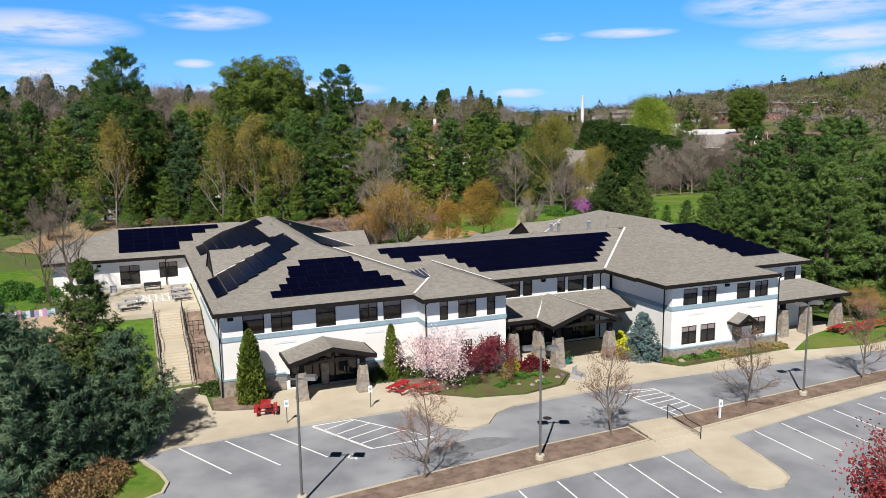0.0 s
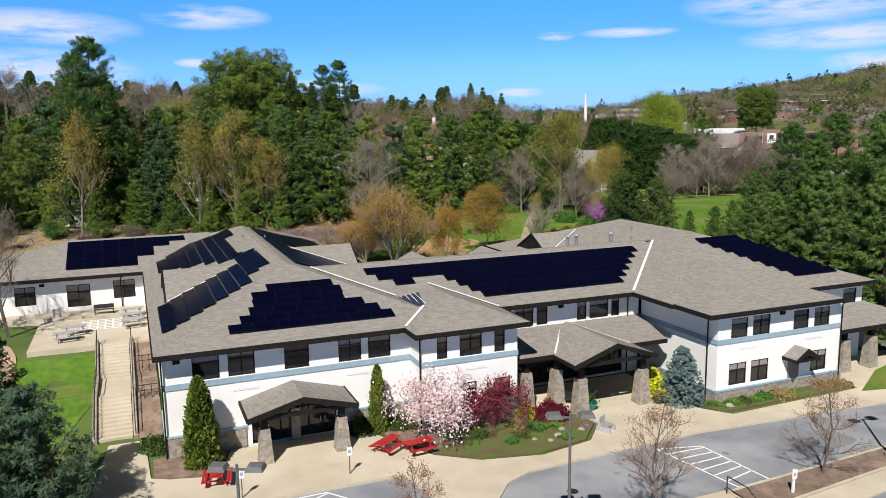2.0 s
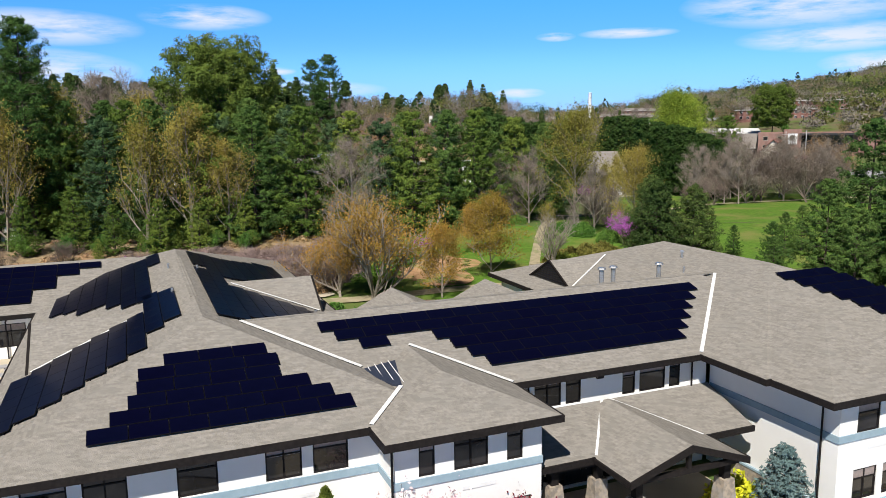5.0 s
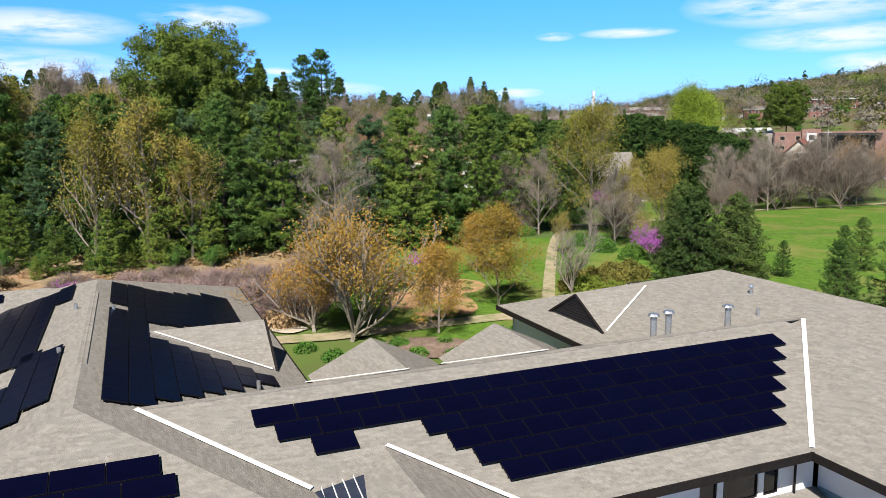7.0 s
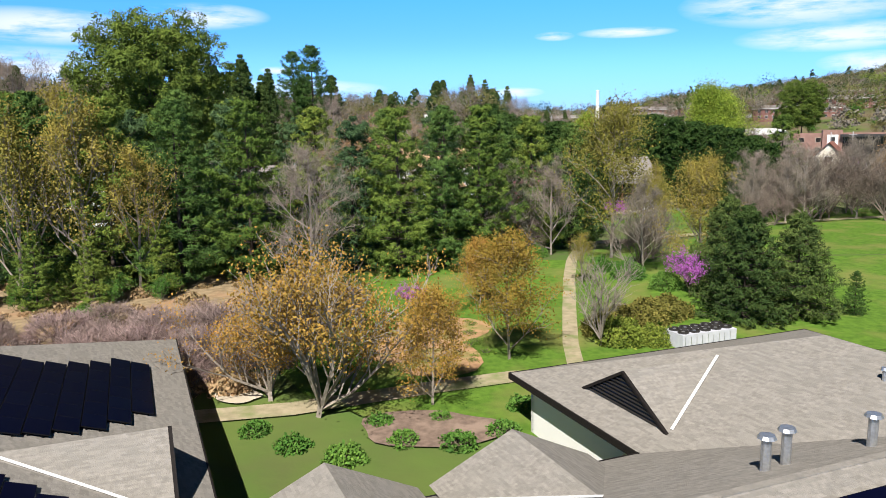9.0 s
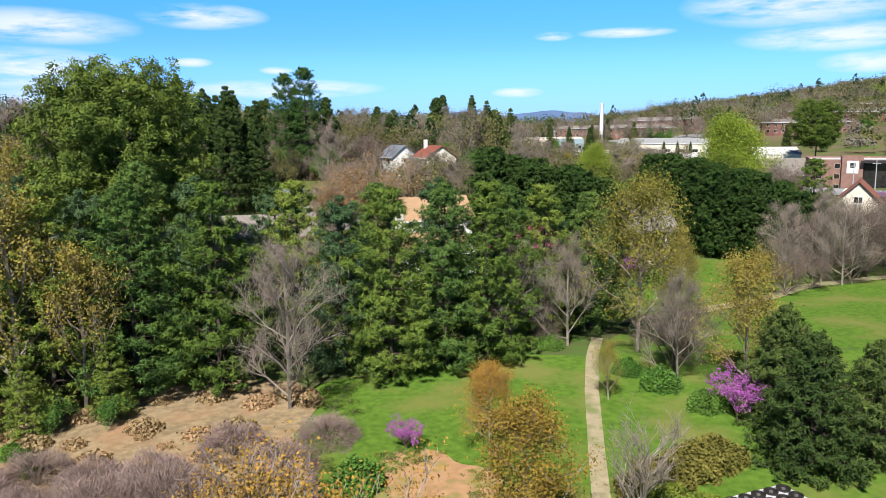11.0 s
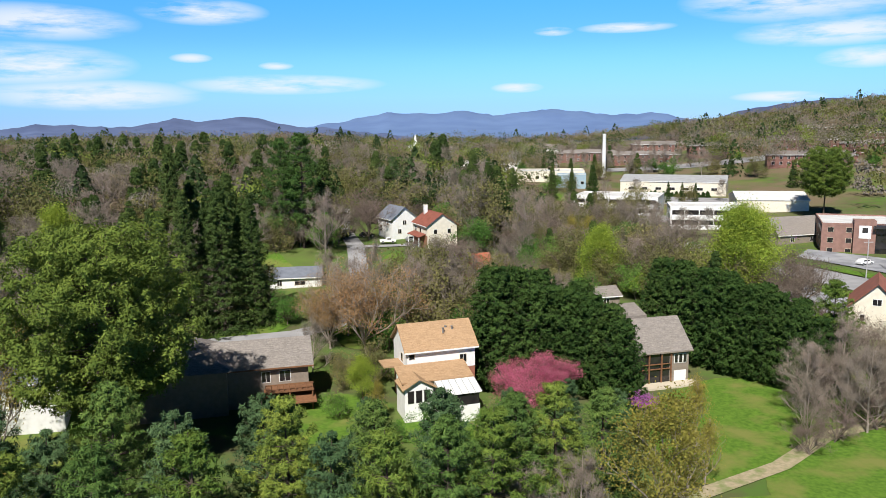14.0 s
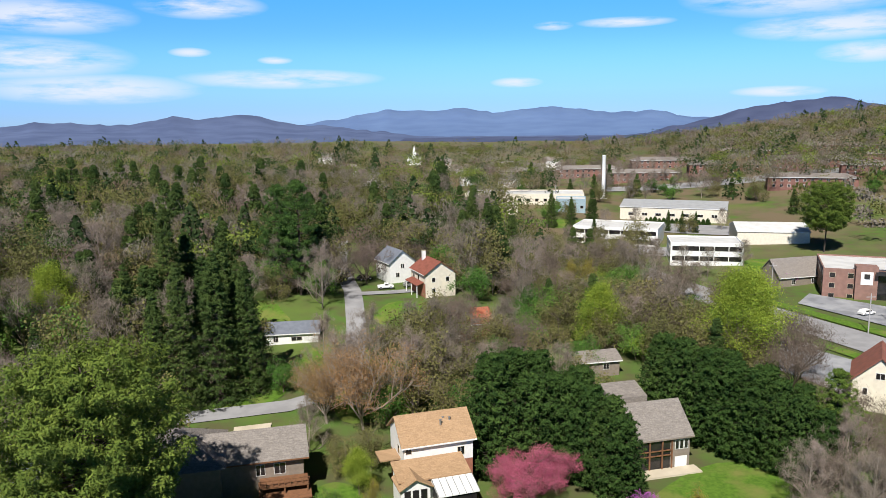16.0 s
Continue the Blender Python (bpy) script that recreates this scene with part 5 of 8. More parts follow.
plant("orange_tree", ORANGES[0], [(-6.2, 102.5, 1.22), (-9.6, 105, 0.9)], "small tree with bronze-orange young leaves", "tree", "orange trees on the lawn", 13)
plant("orange_tree", ORANGES[1], [(5.9, 112, 1.02), (0.5, 104, 0.82), (4.5, 125.2, 0.7)], "small tree with bronze-orange young leaves", "tree", "orange trees on the lawn", 14)
plant("rust_tree", RUSTS[0], [(-12.5, 214, 1.75), (-19.5, 217, 1.35), (84, 196, 1.3), (-62, 210, 0.6)], "spreading tree with rust-orange buds", "tree", "rust-coloured trees", 15)
plant("lime_tree", LIMES[0], [(62, 236, 1.35), (-86, 252, 1.1), (66.5, 241, 1.25)], "broad tree in fresh lime-green leaf", "tree", "lime-green trees", 16)
plant("lime_tree", LIMES[1], [(37, 252, 0.95), (20, 221, 0.5), (-11, 192, 0.45), (30, 212, 0.5), (46, 222, 0.55)], "broad tree in fresh lime-green leaf", "tree", "lime-green trees", 17)
plant("leafless_thicket_tree", GREYBUSHY, [(63, 183, 1.15), (72, 190, 1.2), (80, 190, 1.1), (55, 186, 0.9), (22.5, 140, 0.55), (25, 144, 0.6), (11, 148, 0.5), (-46, 300, 1.2), (2, 250, 1.3), (5, 258, 1.2), (56, 262, 1.2), (50, 268, 1.2), (-28, 296, 1.4), (-20, 302, 1.3)], "tangled mauve-brown leafless tree", "tree", "leafless thicket trees", 18)
plant("green_tree", GREENS[0], [(27, 228, 0.7), (12, 232, 0.75), (32, 240, 0.7), (-6, 232, 0.6), (44, 246, 0.8), (-30, 230, 0.7), (30, 275, 0.9), (10, 280, 0.9), (45, 290, 0.9), (-45, 285, 1.0), (60, 310, 0.8), (24, 180, 0.45), (8, 176, 0.6), (15, 172, 0.55), (0, 174, 0.55)], "leafy green garden tree", "tree", "garden trees", 19)


# taller woods behind the pine edge
plant("bare_tree", BARE[0], [(-64, 178, 1.9), (-57, 186, 1.8), (-76, 172, 1.9), (-86, 165, 1.8), (-48, 192, 1.6)], "tall leafless pale tree behind the pines", "tree", "bare trees", 61)
plant("spring_tree", YELLOWS[1], [(-52, 168, 1.45), (-44, 176, 1.35), (-68, 168, 1.5), (-80, 178, 1.5)], "tall tree in olive young leaf behind the pines", "tree", "yellow spring trees", 62)


plant("young_pine", PINES[0], [(-33.4, 127.8, 0.16), (-38.2, 128, 0.15), (-27, 121, 0.12), (-42, 124, 0.14), (-41, 126.5, 0.34), (-35, 126, 0.38), (-30.5, 127.5, 0.34), (-52, 126, 0.4), (-58.5, 126, 0.42), (-25.5, 131, 0.36), (-47, 128.5, 0.45)], "small green pine in the dry meadow", "tree", "young pines", 63)
plant("young_pine", PINES[1], [(35.8, 121.8, 0.2), (41.8, 121.5, 0.28), (45, 124, 0.3), (49, 122, 0.25)], "small green pine on the lawn", "tree", "young pines", 64)


# ---- the far country ----
def far_crown(rng, kind, n):
    """Places and outward directions of the leaf masses of one far tree, one metre tall."""
    if kind == "fir":
        f = rng.uniform(0, 1, n) ** 1.2
        a = rng.uniform(0, 6.28, n)
        r = 0.24 * (1 - f) ** 0.8 + 0.015
        c = np.stack([r * np.cos(a), r * np.sin(a), f], -1)
        return c, np.stack([np.cos(a), np.sin(a), np.full(n, 0.5)], -1)
    u = rng.normal(size=(n, 3))
    u[:, 2] = np.abs(u[:, 2]) * 0.9 - 0.25
    u /= np.linalg.norm(u, axis=1)[:, None]
    lobes = rng.normal(size=(4, 3)) * np.array([0.16, 0.16, 0.13])
    which = rng.integers(0, 4, n)
    size = rng.uniform(0.17, 0.27, 4)[which][:, None]
    return u * size * rng.uniform(0.75, 1.08, n)[:, None] + lobes[which] + np.array([0, 0, 0.62]), u


def far_wood(name, seed, count, place, kind, mat, height, n, label, size=0.09, wide=1.1, fall=0.5, twigs=0.0):
    rng = np.random.default_rng(seed)
    vs = []
    for i in range(count):
        x, y = place(rng)
        h = height * rng.uniform(0.75, 1.2)
        c, u = far_crown(rng, kind, n)
        c = c * h * np.array([wide, wide, 1.0]) + np.array([x, y, gz(x, y)])
        lean = np.tile(np.array([0.0, 0.0, 1.1]), (n, 1)) if twigs else None
        vs.append(cards(rng, c, size * h, 0.2 if kind == "fir" else 0.0, lean, twigs or 0.7, u, fall))
    ob = new(name, card_mesh(name, np.concatenate(vs), mat))
    return tagged(ob, label, "woodland", kind="stuff")


def in_clear(x, y):
    """Open ground: the school, the gardens, the road and the car parks stay free."""
    if 40 < x < 230 and 225 < y < 470:
        return True
    if -48 < x < 62 and y < 330:
        return True
    if 60 < x < 150 and 225 < y < 600:
        return True
    if y < 330 and x < 60:
        return True
    return False


def belt(y0, y1, x_half):
    def pick(rng):
        while True:
            y = y0 + (y1 - y0) * rng.uniform() ** 1.3
            x = rng.uniform(-1, 1) * (x_half + 0.7 * y)
            if not in_clear(x, y):
                return x, y
    return pick


def hill(rng):
    while True:
        x, y = rng.uniform(170, 900), rng.uniform(430, 1050)
        if gz(x, y) > 23.5:
            return x, y


def west(rng):
    while True:
        x, y = rng.uniform(-240, -52), rng.uniform(125, 335)
        if x < -112 or y > 270:
            return x, y


BARE_TONES = ("grey_woods", "tan_woods", "mauve_woods")
for k, (tone, near, far, slope, by_west) in enumerate((("grey_woods", 330, 800, 1700, 52), ("tan_woods", 150, 500, 900, 30), ("mauve_woods", 110, 300, 700, 26), ("olive_woods", 260, 640, 900, 44), ("spring_woods", 160, 420, 500, 36), ("green_woods", 260, 420, 260, 60))):
    mat, twigs = FAR_TONES[tone], 0.16 if tone in BARE_TONES else 0.0
    words = "leafless" if twigs else "leafing"
    far_wood("near_woodland", 301 + k, near, belt(330, 560, 60), "round", mat, 15.5, 330, "%s woodland beyond the houses in one muted tone" % words, 0.04 if twigs else 0.023, 1.3, 0.3, twigs)
    far_wood("far_woodland", 311 + k, far, belt(540, 1080, 60), "round", mat, 13.5, 130, "distant %s woodland in one muted tone" % words, 0.052 if twigs else 0.036, 1.6, 0.3, twigs and 0.24)
    far_wood("hill_woodland", 321 + k, slope, hill, "round", mat, 12, 95, "%s woodland over the hill" % words, 0.055 if twigs else 0.042, 1.9, 0.3, twigs and 0.25)
    far_wood("west_woodland", 331 + k, by_west, west, "round", mat, 17, 700, "%s woodland west of the houses" % words, 0.036 if twigs else 0.02, 1.2, 0.35, twigs and 0.12)
far_wood("far_conifers", 3, 230, belt(330, 1000, 60), "fir", FARGREEN, 17, 120, "distant dark conifers among the woods", 0.05, 1.3)
far_wood("west_conifers", 8, 54, west, "fir", FARGREEN, 21, 420, "dark conifers west of the houses", 0.036)


def east(rng):
    return rng.uniform(158, 420), rng.uniform(180, 450)


far_wood("east_woodland", 21, 240, east, "round", FAR_TONES["grey_woods"], 12, 150, "leafless woodland east of the town", 0.05)
far_wood("east_woodland", 22, 150, east, "round", FAR_TONES["olive_woods"], 12, 150, "woodland in young leaf east of the town", 0.05)


def mountain(name, dist, rows, mat, label):
    """A far ridge: (degrees from ahead, height) seen at a distance."""
    az = np.arange(-70, 70.1, 0.35)
    h = np.interp(az, [r[0] for r in rows], [r[1] for r in rows])
    rough = np.array([noise.fractal(Vector((a * 0.9, dist * 0.01, 0)), 1.0, 2.0, 5) for a in az])
    h = h + rough * 9
    vs, fs = [], []
    for i, a in enumerate(az):
        s, c = math.sin(radians(a)), math.cos(radians(a))
        for d, z in ((dist - 1500, -75), (dist - 500, h[i] * 0.2), (dist - 150, h[i] * 0.6), (dist, h[i]), (dist + 500, -40)):
            vs.append((s * d, c * d, z))
    for i in range(len(az) - 1):
        for j in range(4):
            k = i * 5 + j
            fs.append((k, k + 5, k + 6, k + 1))
    g = Geo()
    g.add(vs, fs)
    return tagged(new(name, mesh_of(name, g, mat, True)), label, "mountains", kind="structure")


# backdrop ridges; their distance haze is in the material colours
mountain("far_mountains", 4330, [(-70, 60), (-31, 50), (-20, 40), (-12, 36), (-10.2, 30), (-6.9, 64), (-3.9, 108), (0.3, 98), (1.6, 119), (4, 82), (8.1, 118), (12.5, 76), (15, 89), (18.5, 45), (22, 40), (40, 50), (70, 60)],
         MOUNTAIN, "mountain range on the horizon, blue haze painted into its colour")
mountain("west_mountains", 3400, [(-70, 50), (-34, 45), (-29.6, 39), (-26.7, 62), (-21.4, 47), (-18.3, 81), (-17, 64), (-13.8, 88), (-10.2, 40), (-7.5, 30), (-4, 5), (0, -30), (70, -60)], WESTMOUNT, "mountains over the woods, blue-violet haze painted into their colour")
mountain("near_mountain", 3300, [(-70, -60), (12, -40), (18.5, 42), (20.5, 76), (23.4, 106), (26.8, 121), (29.2, 88), (34, 75), (40, 60), (70, 30)], NEARMOUNT, "wooded mountain behind the hill, violet haze painted into its colour")


# ---- the school's porches, walks and planting ----
def tapered_column(p, q, h, base=0.95, top=0.62, parent=None, off=OFF, z=0.1):
    g = Geo(off)
    rows = 6
    rng = random.Random(int(p * 100 + q))
    rings = []
    for i in range(rows + 1):
        f = i / rows
        w = (base + (top - base) * f) / 2 + rng.uniform(-0.02, 0.02)
        rings.append([(p - w, q - w, z + h * f), (p + w, q - w, z + h * f), (p + w, q + w, z + h * f), (p - w, q + w, z + h * f)])
    vs = [v for r in rings for v in r]
    fs = [(i * 4 + k, i * 4 + (k + 1) % 4, i * 4 + 4 + (k + 1) % 4, i * 4 + 4 + k) for i in range(rows) for k in range(4)]
    fs += [(3, 2, 1, 0), tuple(rows * 4 + k for k in range(4))]
    col = part("stone_column", g.add(vs, fs), STONE, parent, "tapered stacked-stone porch column")
    part("timber_post", Geo(off).box(p - 0.2, p + 0.2, q - 0.2, q + 0.2, z + h, z + h + 0.75), FASCIA, col, "dark timber post")
    return col


def gable_porch(p0, p1, q0, q1, z_eave, z_ridge, parent, label):
    """A porch roof whose ridge runs into the wall."""
    pc, t = (p0 + p1) / 2, 0.22
    vs = []
    for z in (0, -t):
        vs += [(p0, q0, z_eave + z), (pc, q0, z_ridge + z), (p1, q0, z_eave + z), (p0, q1, z_eave + z), (pc, q1, z_ridge + z), (p1, q1, z_eave + z)]
    roof = part("porch_roof", G().add(vs, [(0, 1, 4, 3), (1, 2, 5, 4), (6, 9, 10, 7), (7, 10, 11, 8), (0, 6, 7, 1), (1, 7, 8, 2), (0, 3, 9, 6), (2, 8, 11, 5)]), SHINGLE, parent, label)
    for a, b in ((p0, pc), (p1, pc)):
        za, zb = z_eave, z_ridge
        part("barge_board", G().slab([(a, q0 - 0.08, za + 0.03), (b, q0 - 0.08, zb + 0.03), (b, q0 + 0.02, zb + 0.03), (a, q0 + 0.02, za + 0.03)], 0.36), FASCIA, roof)
    for a in (p0, p1):
        part("gutter", G().box(a - 0.06, a + 0.06, q0, q1, z_eave - 0.24, z_eave + 0.02), FASCIA, roof)
    part("tie_beam", G().box(p0 + 0.5, p1 - 0.5, q0 + 0.15, q0 + 0.35, z_eave - 0.28, z_eave - 0.02), FASCIA, roof)
    part("king_post", G().box(pc - 0.1, pc + 0.1, q0 + 0.15, q0 + 0.35, z_eave - 0.02, z_ridge - 0.2), FASCIA, roof)
    return roof


west_porch = gable_porch(10.25, 17.35, 57.1, 60.78, 3.3, 4.25, school, "low shingled gable over the west doors")
for p in (11.35, 16.35):
    tapered_column(p, 57.75, 2.25, parent=west_porch)


def storefront(p0, p1, q, z0, z1, bays, parent):
    """Dark glazed doors and panels with frames, set in an opening."""
    ca, w = [p0, p0 + 0.08], (p1 - p0) / bays
    for k in range(1, bays):
        ca += [p0 + w * k - 0.05, p0 + w * k + 0.05]
    ca += [p1 - 0.08, p1]
    cz = [z0, z0 + 0.1, 2.2, 2.3, z1 - 0.08, z1]
    fr = G().add(*grid_solid("", "p", q, q + 0.1, ca, cz, lambda i, j: i % 2 == 0 or j % 2 == 0))
    s = part("glazed_entrance", fr, FASCIA, parent, "dark framed glass entrance doors")
    for k in range(bays):
        part("door_pane", G().box(p0 + w * k + 0.04, p0 + w * (k + 1) - 0.04, q + 0.04, q + 0.06, z0 + 0.05, z1 - 0.05), GLASS, s)
        part("door_handle", G().box(p0 + w * k + w * (0.12 if k % 2 else 0.82), p0 + w * k + w * (0.12 if k % 2 else 0.82) + 0.05, q - 0.08, q - 0.02, 0.95, 1.35), GALV, s, "steel pull handle")
    return s


storefront(11.0, 16.8, 60.98, 0.13, 2.9, 6, school)
part("stone_pier", G().box(13.6, 14.2, 60.55, 60.97, 0.1, 2.3), STONE, school, "stone pier between the doors")
storefront(32.0, 42.6, 63.78, 0.13, 3.2, 9, school)

# main porch: a lean-to along the wall and a gable towards the walk
lean = part("porch_roof", G().slab([(29.9, 58.9, 4.05), (43.4, 58.9, 4.05), (44.2, 63.55, 5.02), (29.9, 63.55, 5.02)], 0.2), SHINGLE, school, "shingled lean-to roof over the main entrance")
part("gutter", G().box(29.9, 43.45, 58.84, 58.96, 3.75, 4.08), FASCIA, lean)
part("gutter", G().box(43.38, 43.5, 58.9, 63.5, 3.75, 4.02), FASCIA, lean)
main_porch = gable_porch(33.0, 40.2, 55.9, 63.0, 4.05, 5.28, school, "shingled gable over the main entrance")
strip((33.2, 59.0, 4.12), (36.4, 63.3, 5.12), 0.14, 0.05)
strip((39.9, 58.9, 4.12), (36.9, 63.3, 5.12), 0.14, 0.05)
for p, q in ((31.0, 59.5), (33.5, 59.3), (34.0, 56.7), (39.4, 56.7)):
    tapered_column(p, q, 2.7, 1.05, 0.7, main_porch)
part("porch_beam", G().box(30.6, 34.0, 59.2, 59.6, 3.45, 3.8), FASCIA, lean)
# east side porch and door hood
east_porch = part("porch_roof", G().add([(57.3, 55.0, 4.0), (67.6, 55.0, 4.0), (67.6, 61.5, 4.0), (57.3, 61.5, 4.0), (57.3, 58.4, 5.2), (64.6, 58.4, 5.2)], [(0, 1, 5, 4), (1, 2, 5), (2, 3, 4, 5), (3, 2, 1, 0), (0, 4, 3)]), SHINGLE, school, "low hipped porch on the east side")
part("gutter", G().box(57.3, 67.65, 54.94, 55.06, 3.7, 4.04), FASCIA, east_porch)
part("gutter", G().box(67.55, 67.67, 55.06, 61.5, 3.7, 4.04), FASCIA, east_porch)
for p, q in ((59.4, 55.9), (62.6, 55.9), (66.8, 55.9), (66.8, 60.6)):
    tapered_column(p, q, 2.8, 1.05, 0.7, east_porch)
hood = gable_porch(50.9, 53.3, 52.9, 54.28, 2.95, 3.75, school, "small brown gabled hood over a side door")
for p in (51.15, 53.05):
    part("bracket", G().slab([(p - 0.06, 54.25, 2.75), (p + 0.06, 54.25, 2.75), (p + 0.06, 53.1, 2.8), (p - 0.06, 53.1, 2.8)], 0.12), BROWNWOOD, hood)
part("side_door", G().box(51.5, 52.6, 54.2, 54.29, 0.5, 2.6), GREY_SIDING, school, "brown side door under a hood")

# ---- terrace and outside stairs west of the school ----
paving("terrace", [(-4.0, 77.9), (5.5, 77.9), (5.5, 92.2), (-9, 92.2), (-9, 88.5), (-4.0, 87.5)], 3.74, CONCRETE, "pale concrete terrace outside the classrooms", "terrace")
stairs = thing("outdoor_stairs", at(2.45, 72), "two flights of concrete steps with iron rails", "stairs")


def flight(q0, z0, n, rise, run):
    for k in range(n):
        part("step", Geo((-2.45, -72, 0)).box(1.35, 3.55, q0 + run * k, q0 + run * n + 0.02, z0 + rise * k - 0.4, z0 + rise * (k + 1)), CONCRETE, stairs)


flight(65.4, 0.12, 11, 0.165, 0.40)
part("landing", Geo((-2.45, -72, 0)).box(1.35, 3.55, 69.8, 74.0, 1.2, 1.93), CONCRETE, stairs)
flight(74.0, 1.93, 11, 0.165, 0.355)
for p in (1.15, 3.75):
    part("side_wall", Geo((-2.45, -72, 0)).add([(p - 0.15, 65.2, -0.2), (p + 0.15, 65.2, -0.2), (p + 0.15, 78.2, -0.2), (p - 0.15, 78.2, -0.2), (p - 0.15, 65.2, 0.35), (p + 0.15, 65.2, 0.35), (p + 0.15, 78.2, 4.05), (p - 0.15, 78.2, 4.05), (p - 0.15, 69.8, 2.2), (p + 0.15, 69.8, 2.2), (p - 0.15, 74, 2.3), (p + 0.15, 74, 2.3)],
         [(0, 1, 5, 4), (2, 3, 7, 6), (4, 5, 9, 8), (8, 9, 11, 10), (10, 11, 6, 7), (1, 2, 6, 11, 9, 5), (3, 0, 4, 8, 10, 7), (3, 2, 1, 0)]), STONE, stairs, "low brown retaining wall")
    line = [(p, 65.2, 1.15), (p, 69.8, 3.0), (p, 74.0, 3.1), (p, 78.4, 4.9)]
    for a, b in zip(line[:-1], line[1:]):
        part("handrail", Geo((-2.45, -72, 0)).tube(a, b, 0.035, n=6), BLACKIRON, stairs, "dark iron handrail")
        part("middle_rail", Geo((-2.45, -72, 0)).tube((a[0], a[1], a[2] - 0.5), (b[0], b[1], b[2] - 0.5), 0.025, n=6), BLACKIRON, stairs)
    for q, z in ((65.3, 0.2), (67.5, 1.1), (69.8, 2.0), (72, 2.1), (74, 2.2), (76.2, 3.1), (78.3, 3.7)):
        part("rail_post", Geo((-2.45, -72, 0)).tube((p, q, z), (p, q, z + 0.98), 0.03, n=6), BLACKIRON, stairs)
drape("mulch_bed", [(3.95, 64.8), (5.5, 64.8), (5.5, 77.8), (3.95, 77.8)], 0.25, MULCH, "brown mulched slope between steps and wall", "mulch", step=1.0)
for q0, q1, z in ((69.0, 69.2, 2.2), (74.2, 74.4, 3.0)):
    f = thing("garden_fence", at(4.7, q0), "short dark iron fence across the slope", "fence")
    for k in range(4):
        part("fence_post", Geo().box(-0.75 + 0.5 * k, -0.70 + 0.5 * k, 0, 0.05, z - 1.0, z + 0.5), BLACKIRON, f)
    for zz in (z, z + 0.42):
        part("fence_rail", Geo().box(-0.75, 0.8, 0.005, 0.045, zz, zz + 0.05), BLACKIRON, f)
solid("garden_wall", Geo().box(-9.5, -0.5, 88.2, 88.5, 3.0, 4.05), CONCRETE, GRID, "low pale retaining wall by the terrace", "wall", kind="structure")
# checker-painted square on the terrace
checker = thing("painted_game_board", at(1.3, 85.2, 3.75), "worn white grid painted on the terrace", "road marking")
for k in range(7):
    part("painted_bar", Geo().box(-1.7, 1.7, -2.0 + 0.62 * k, -1.82 + 0.62 * k, 0.0, 0.012), PAINT, checker)
for k in range(6):
    part("painted_bar", Geo().box(-1.7 + 0.64 * k, -1.55 + 0.64 * k, -2.0, 1.9, 0.012, 0.016), PAINT, checker)


def picnic_table(mat, label, places, group):
    """A trestle table with fixed benches: the first, then its copies."""
    first = None
    for p, q, z, turn in places:
        m = at(p, q, z, turn)
        if first:
            copy_thing(first, m)
            continue
        first = thing("picnic_table", m, label, "picnic table", group)
        for k in range(5):
            part("table_board", Geo().box(-0.95, 0.95, -0.38 + 0.155 * k, -0.245 + 0.155 * k, 0.72, 0.76), mat, first)
        for s in (-1, 1):
            for k in range(2):
                y = s * 0.72 + (k - 0.5) * 0.15
                part("bench_board", Geo().box(-0.95, 0.95, y - 0.065, y + 0.065, 0.42, 0.46), mat, first)
            part("cross_beam", Geo().box(s * 0.62 - 0.03, s * 0.62 + 0.03, -0.8, 0.8, 0.33, 0.42), mat, first)
            part("top_beam", Geo().box(s * 0.62 - 0.03, s * 0.62 + 0.03, -0.36, 0.36, 0.63, 0.72), mat, first)
            for t in (-1, 1):
                part("leg", Geo().slab([(s * 0.66 - 0.03, t * 0.62, 0.08), (s * 0.66 + 0.03, t * 0.62, 0.08), (s * 0.66 + 0.03, t * 0.25, 0.72), (s * 0.66 - 0.03, t * 0.25, 0.72)], 0.1), mat, first)
    return first


picnic_table(RED, "red painted wooden picnic table on the walk", [(8.2, 56.0, 0.13, 80), (19.0, 56.2, 0.13, 35), (20.8, 55.2, 0.13, 5)], "red picnic tables")
picnic_table(RED, "red painted picnic table by the east porch", [(65.5, 54.4, 0.13, 20), (68.0, 54.0, 0.13, 50), (70.3, 54.6, 0.13, 10), (72.4, 53.9, 0.13, 70)], "red picnic tables")
picnic_table(GREYWOOD, "grey weathered picnic table on the terrace", [(-1.3, 80.4, 3.74, 10), (-0.7, 82.4, 3.74, 10), (3.9, 83.0, 3.74, 10), (3.9, 85.4, 3.74, 10), (4.0, 87.6, 3.74, 10)], "terrace tables")
bench = thing("garden_bench", at(1.4, 89.6, 3.74), "dark bench before the classroom wall", "bench")
part("seat", Geo().box(-0.9, 0.9, -0.22, 0.22, 0.42, 0.47), BLACKIRON, bench)
part("backrest", Geo().box(-0.9, 0.9, 0.2, 0.25, 0.5, 0.9), BLACKIRON, bench)
for s in (-0.8, 0.8):
    part("leg", Geo().box(s - 0.04, s + 0.04, -0.2, 0.22, 0, 0.42), BLACKIRON, bench)
copy_thing(bench, at(34.4, 58.4, 0.13, -60))
bin_ = thing("litter_bin", at(-2.6, 88.9, 3.74), "grey square litter bin on the terrace", "bin")
part("body", Geo().box(-0.3, 0.3, -0.3, 0.3, 0, 0.85), GREYWOOD, bin_)
part("lid", Geo().box(-0.33, 0.33, -0.33, 0.33, 0.85, 0.95), GREYWOOD, bin_)

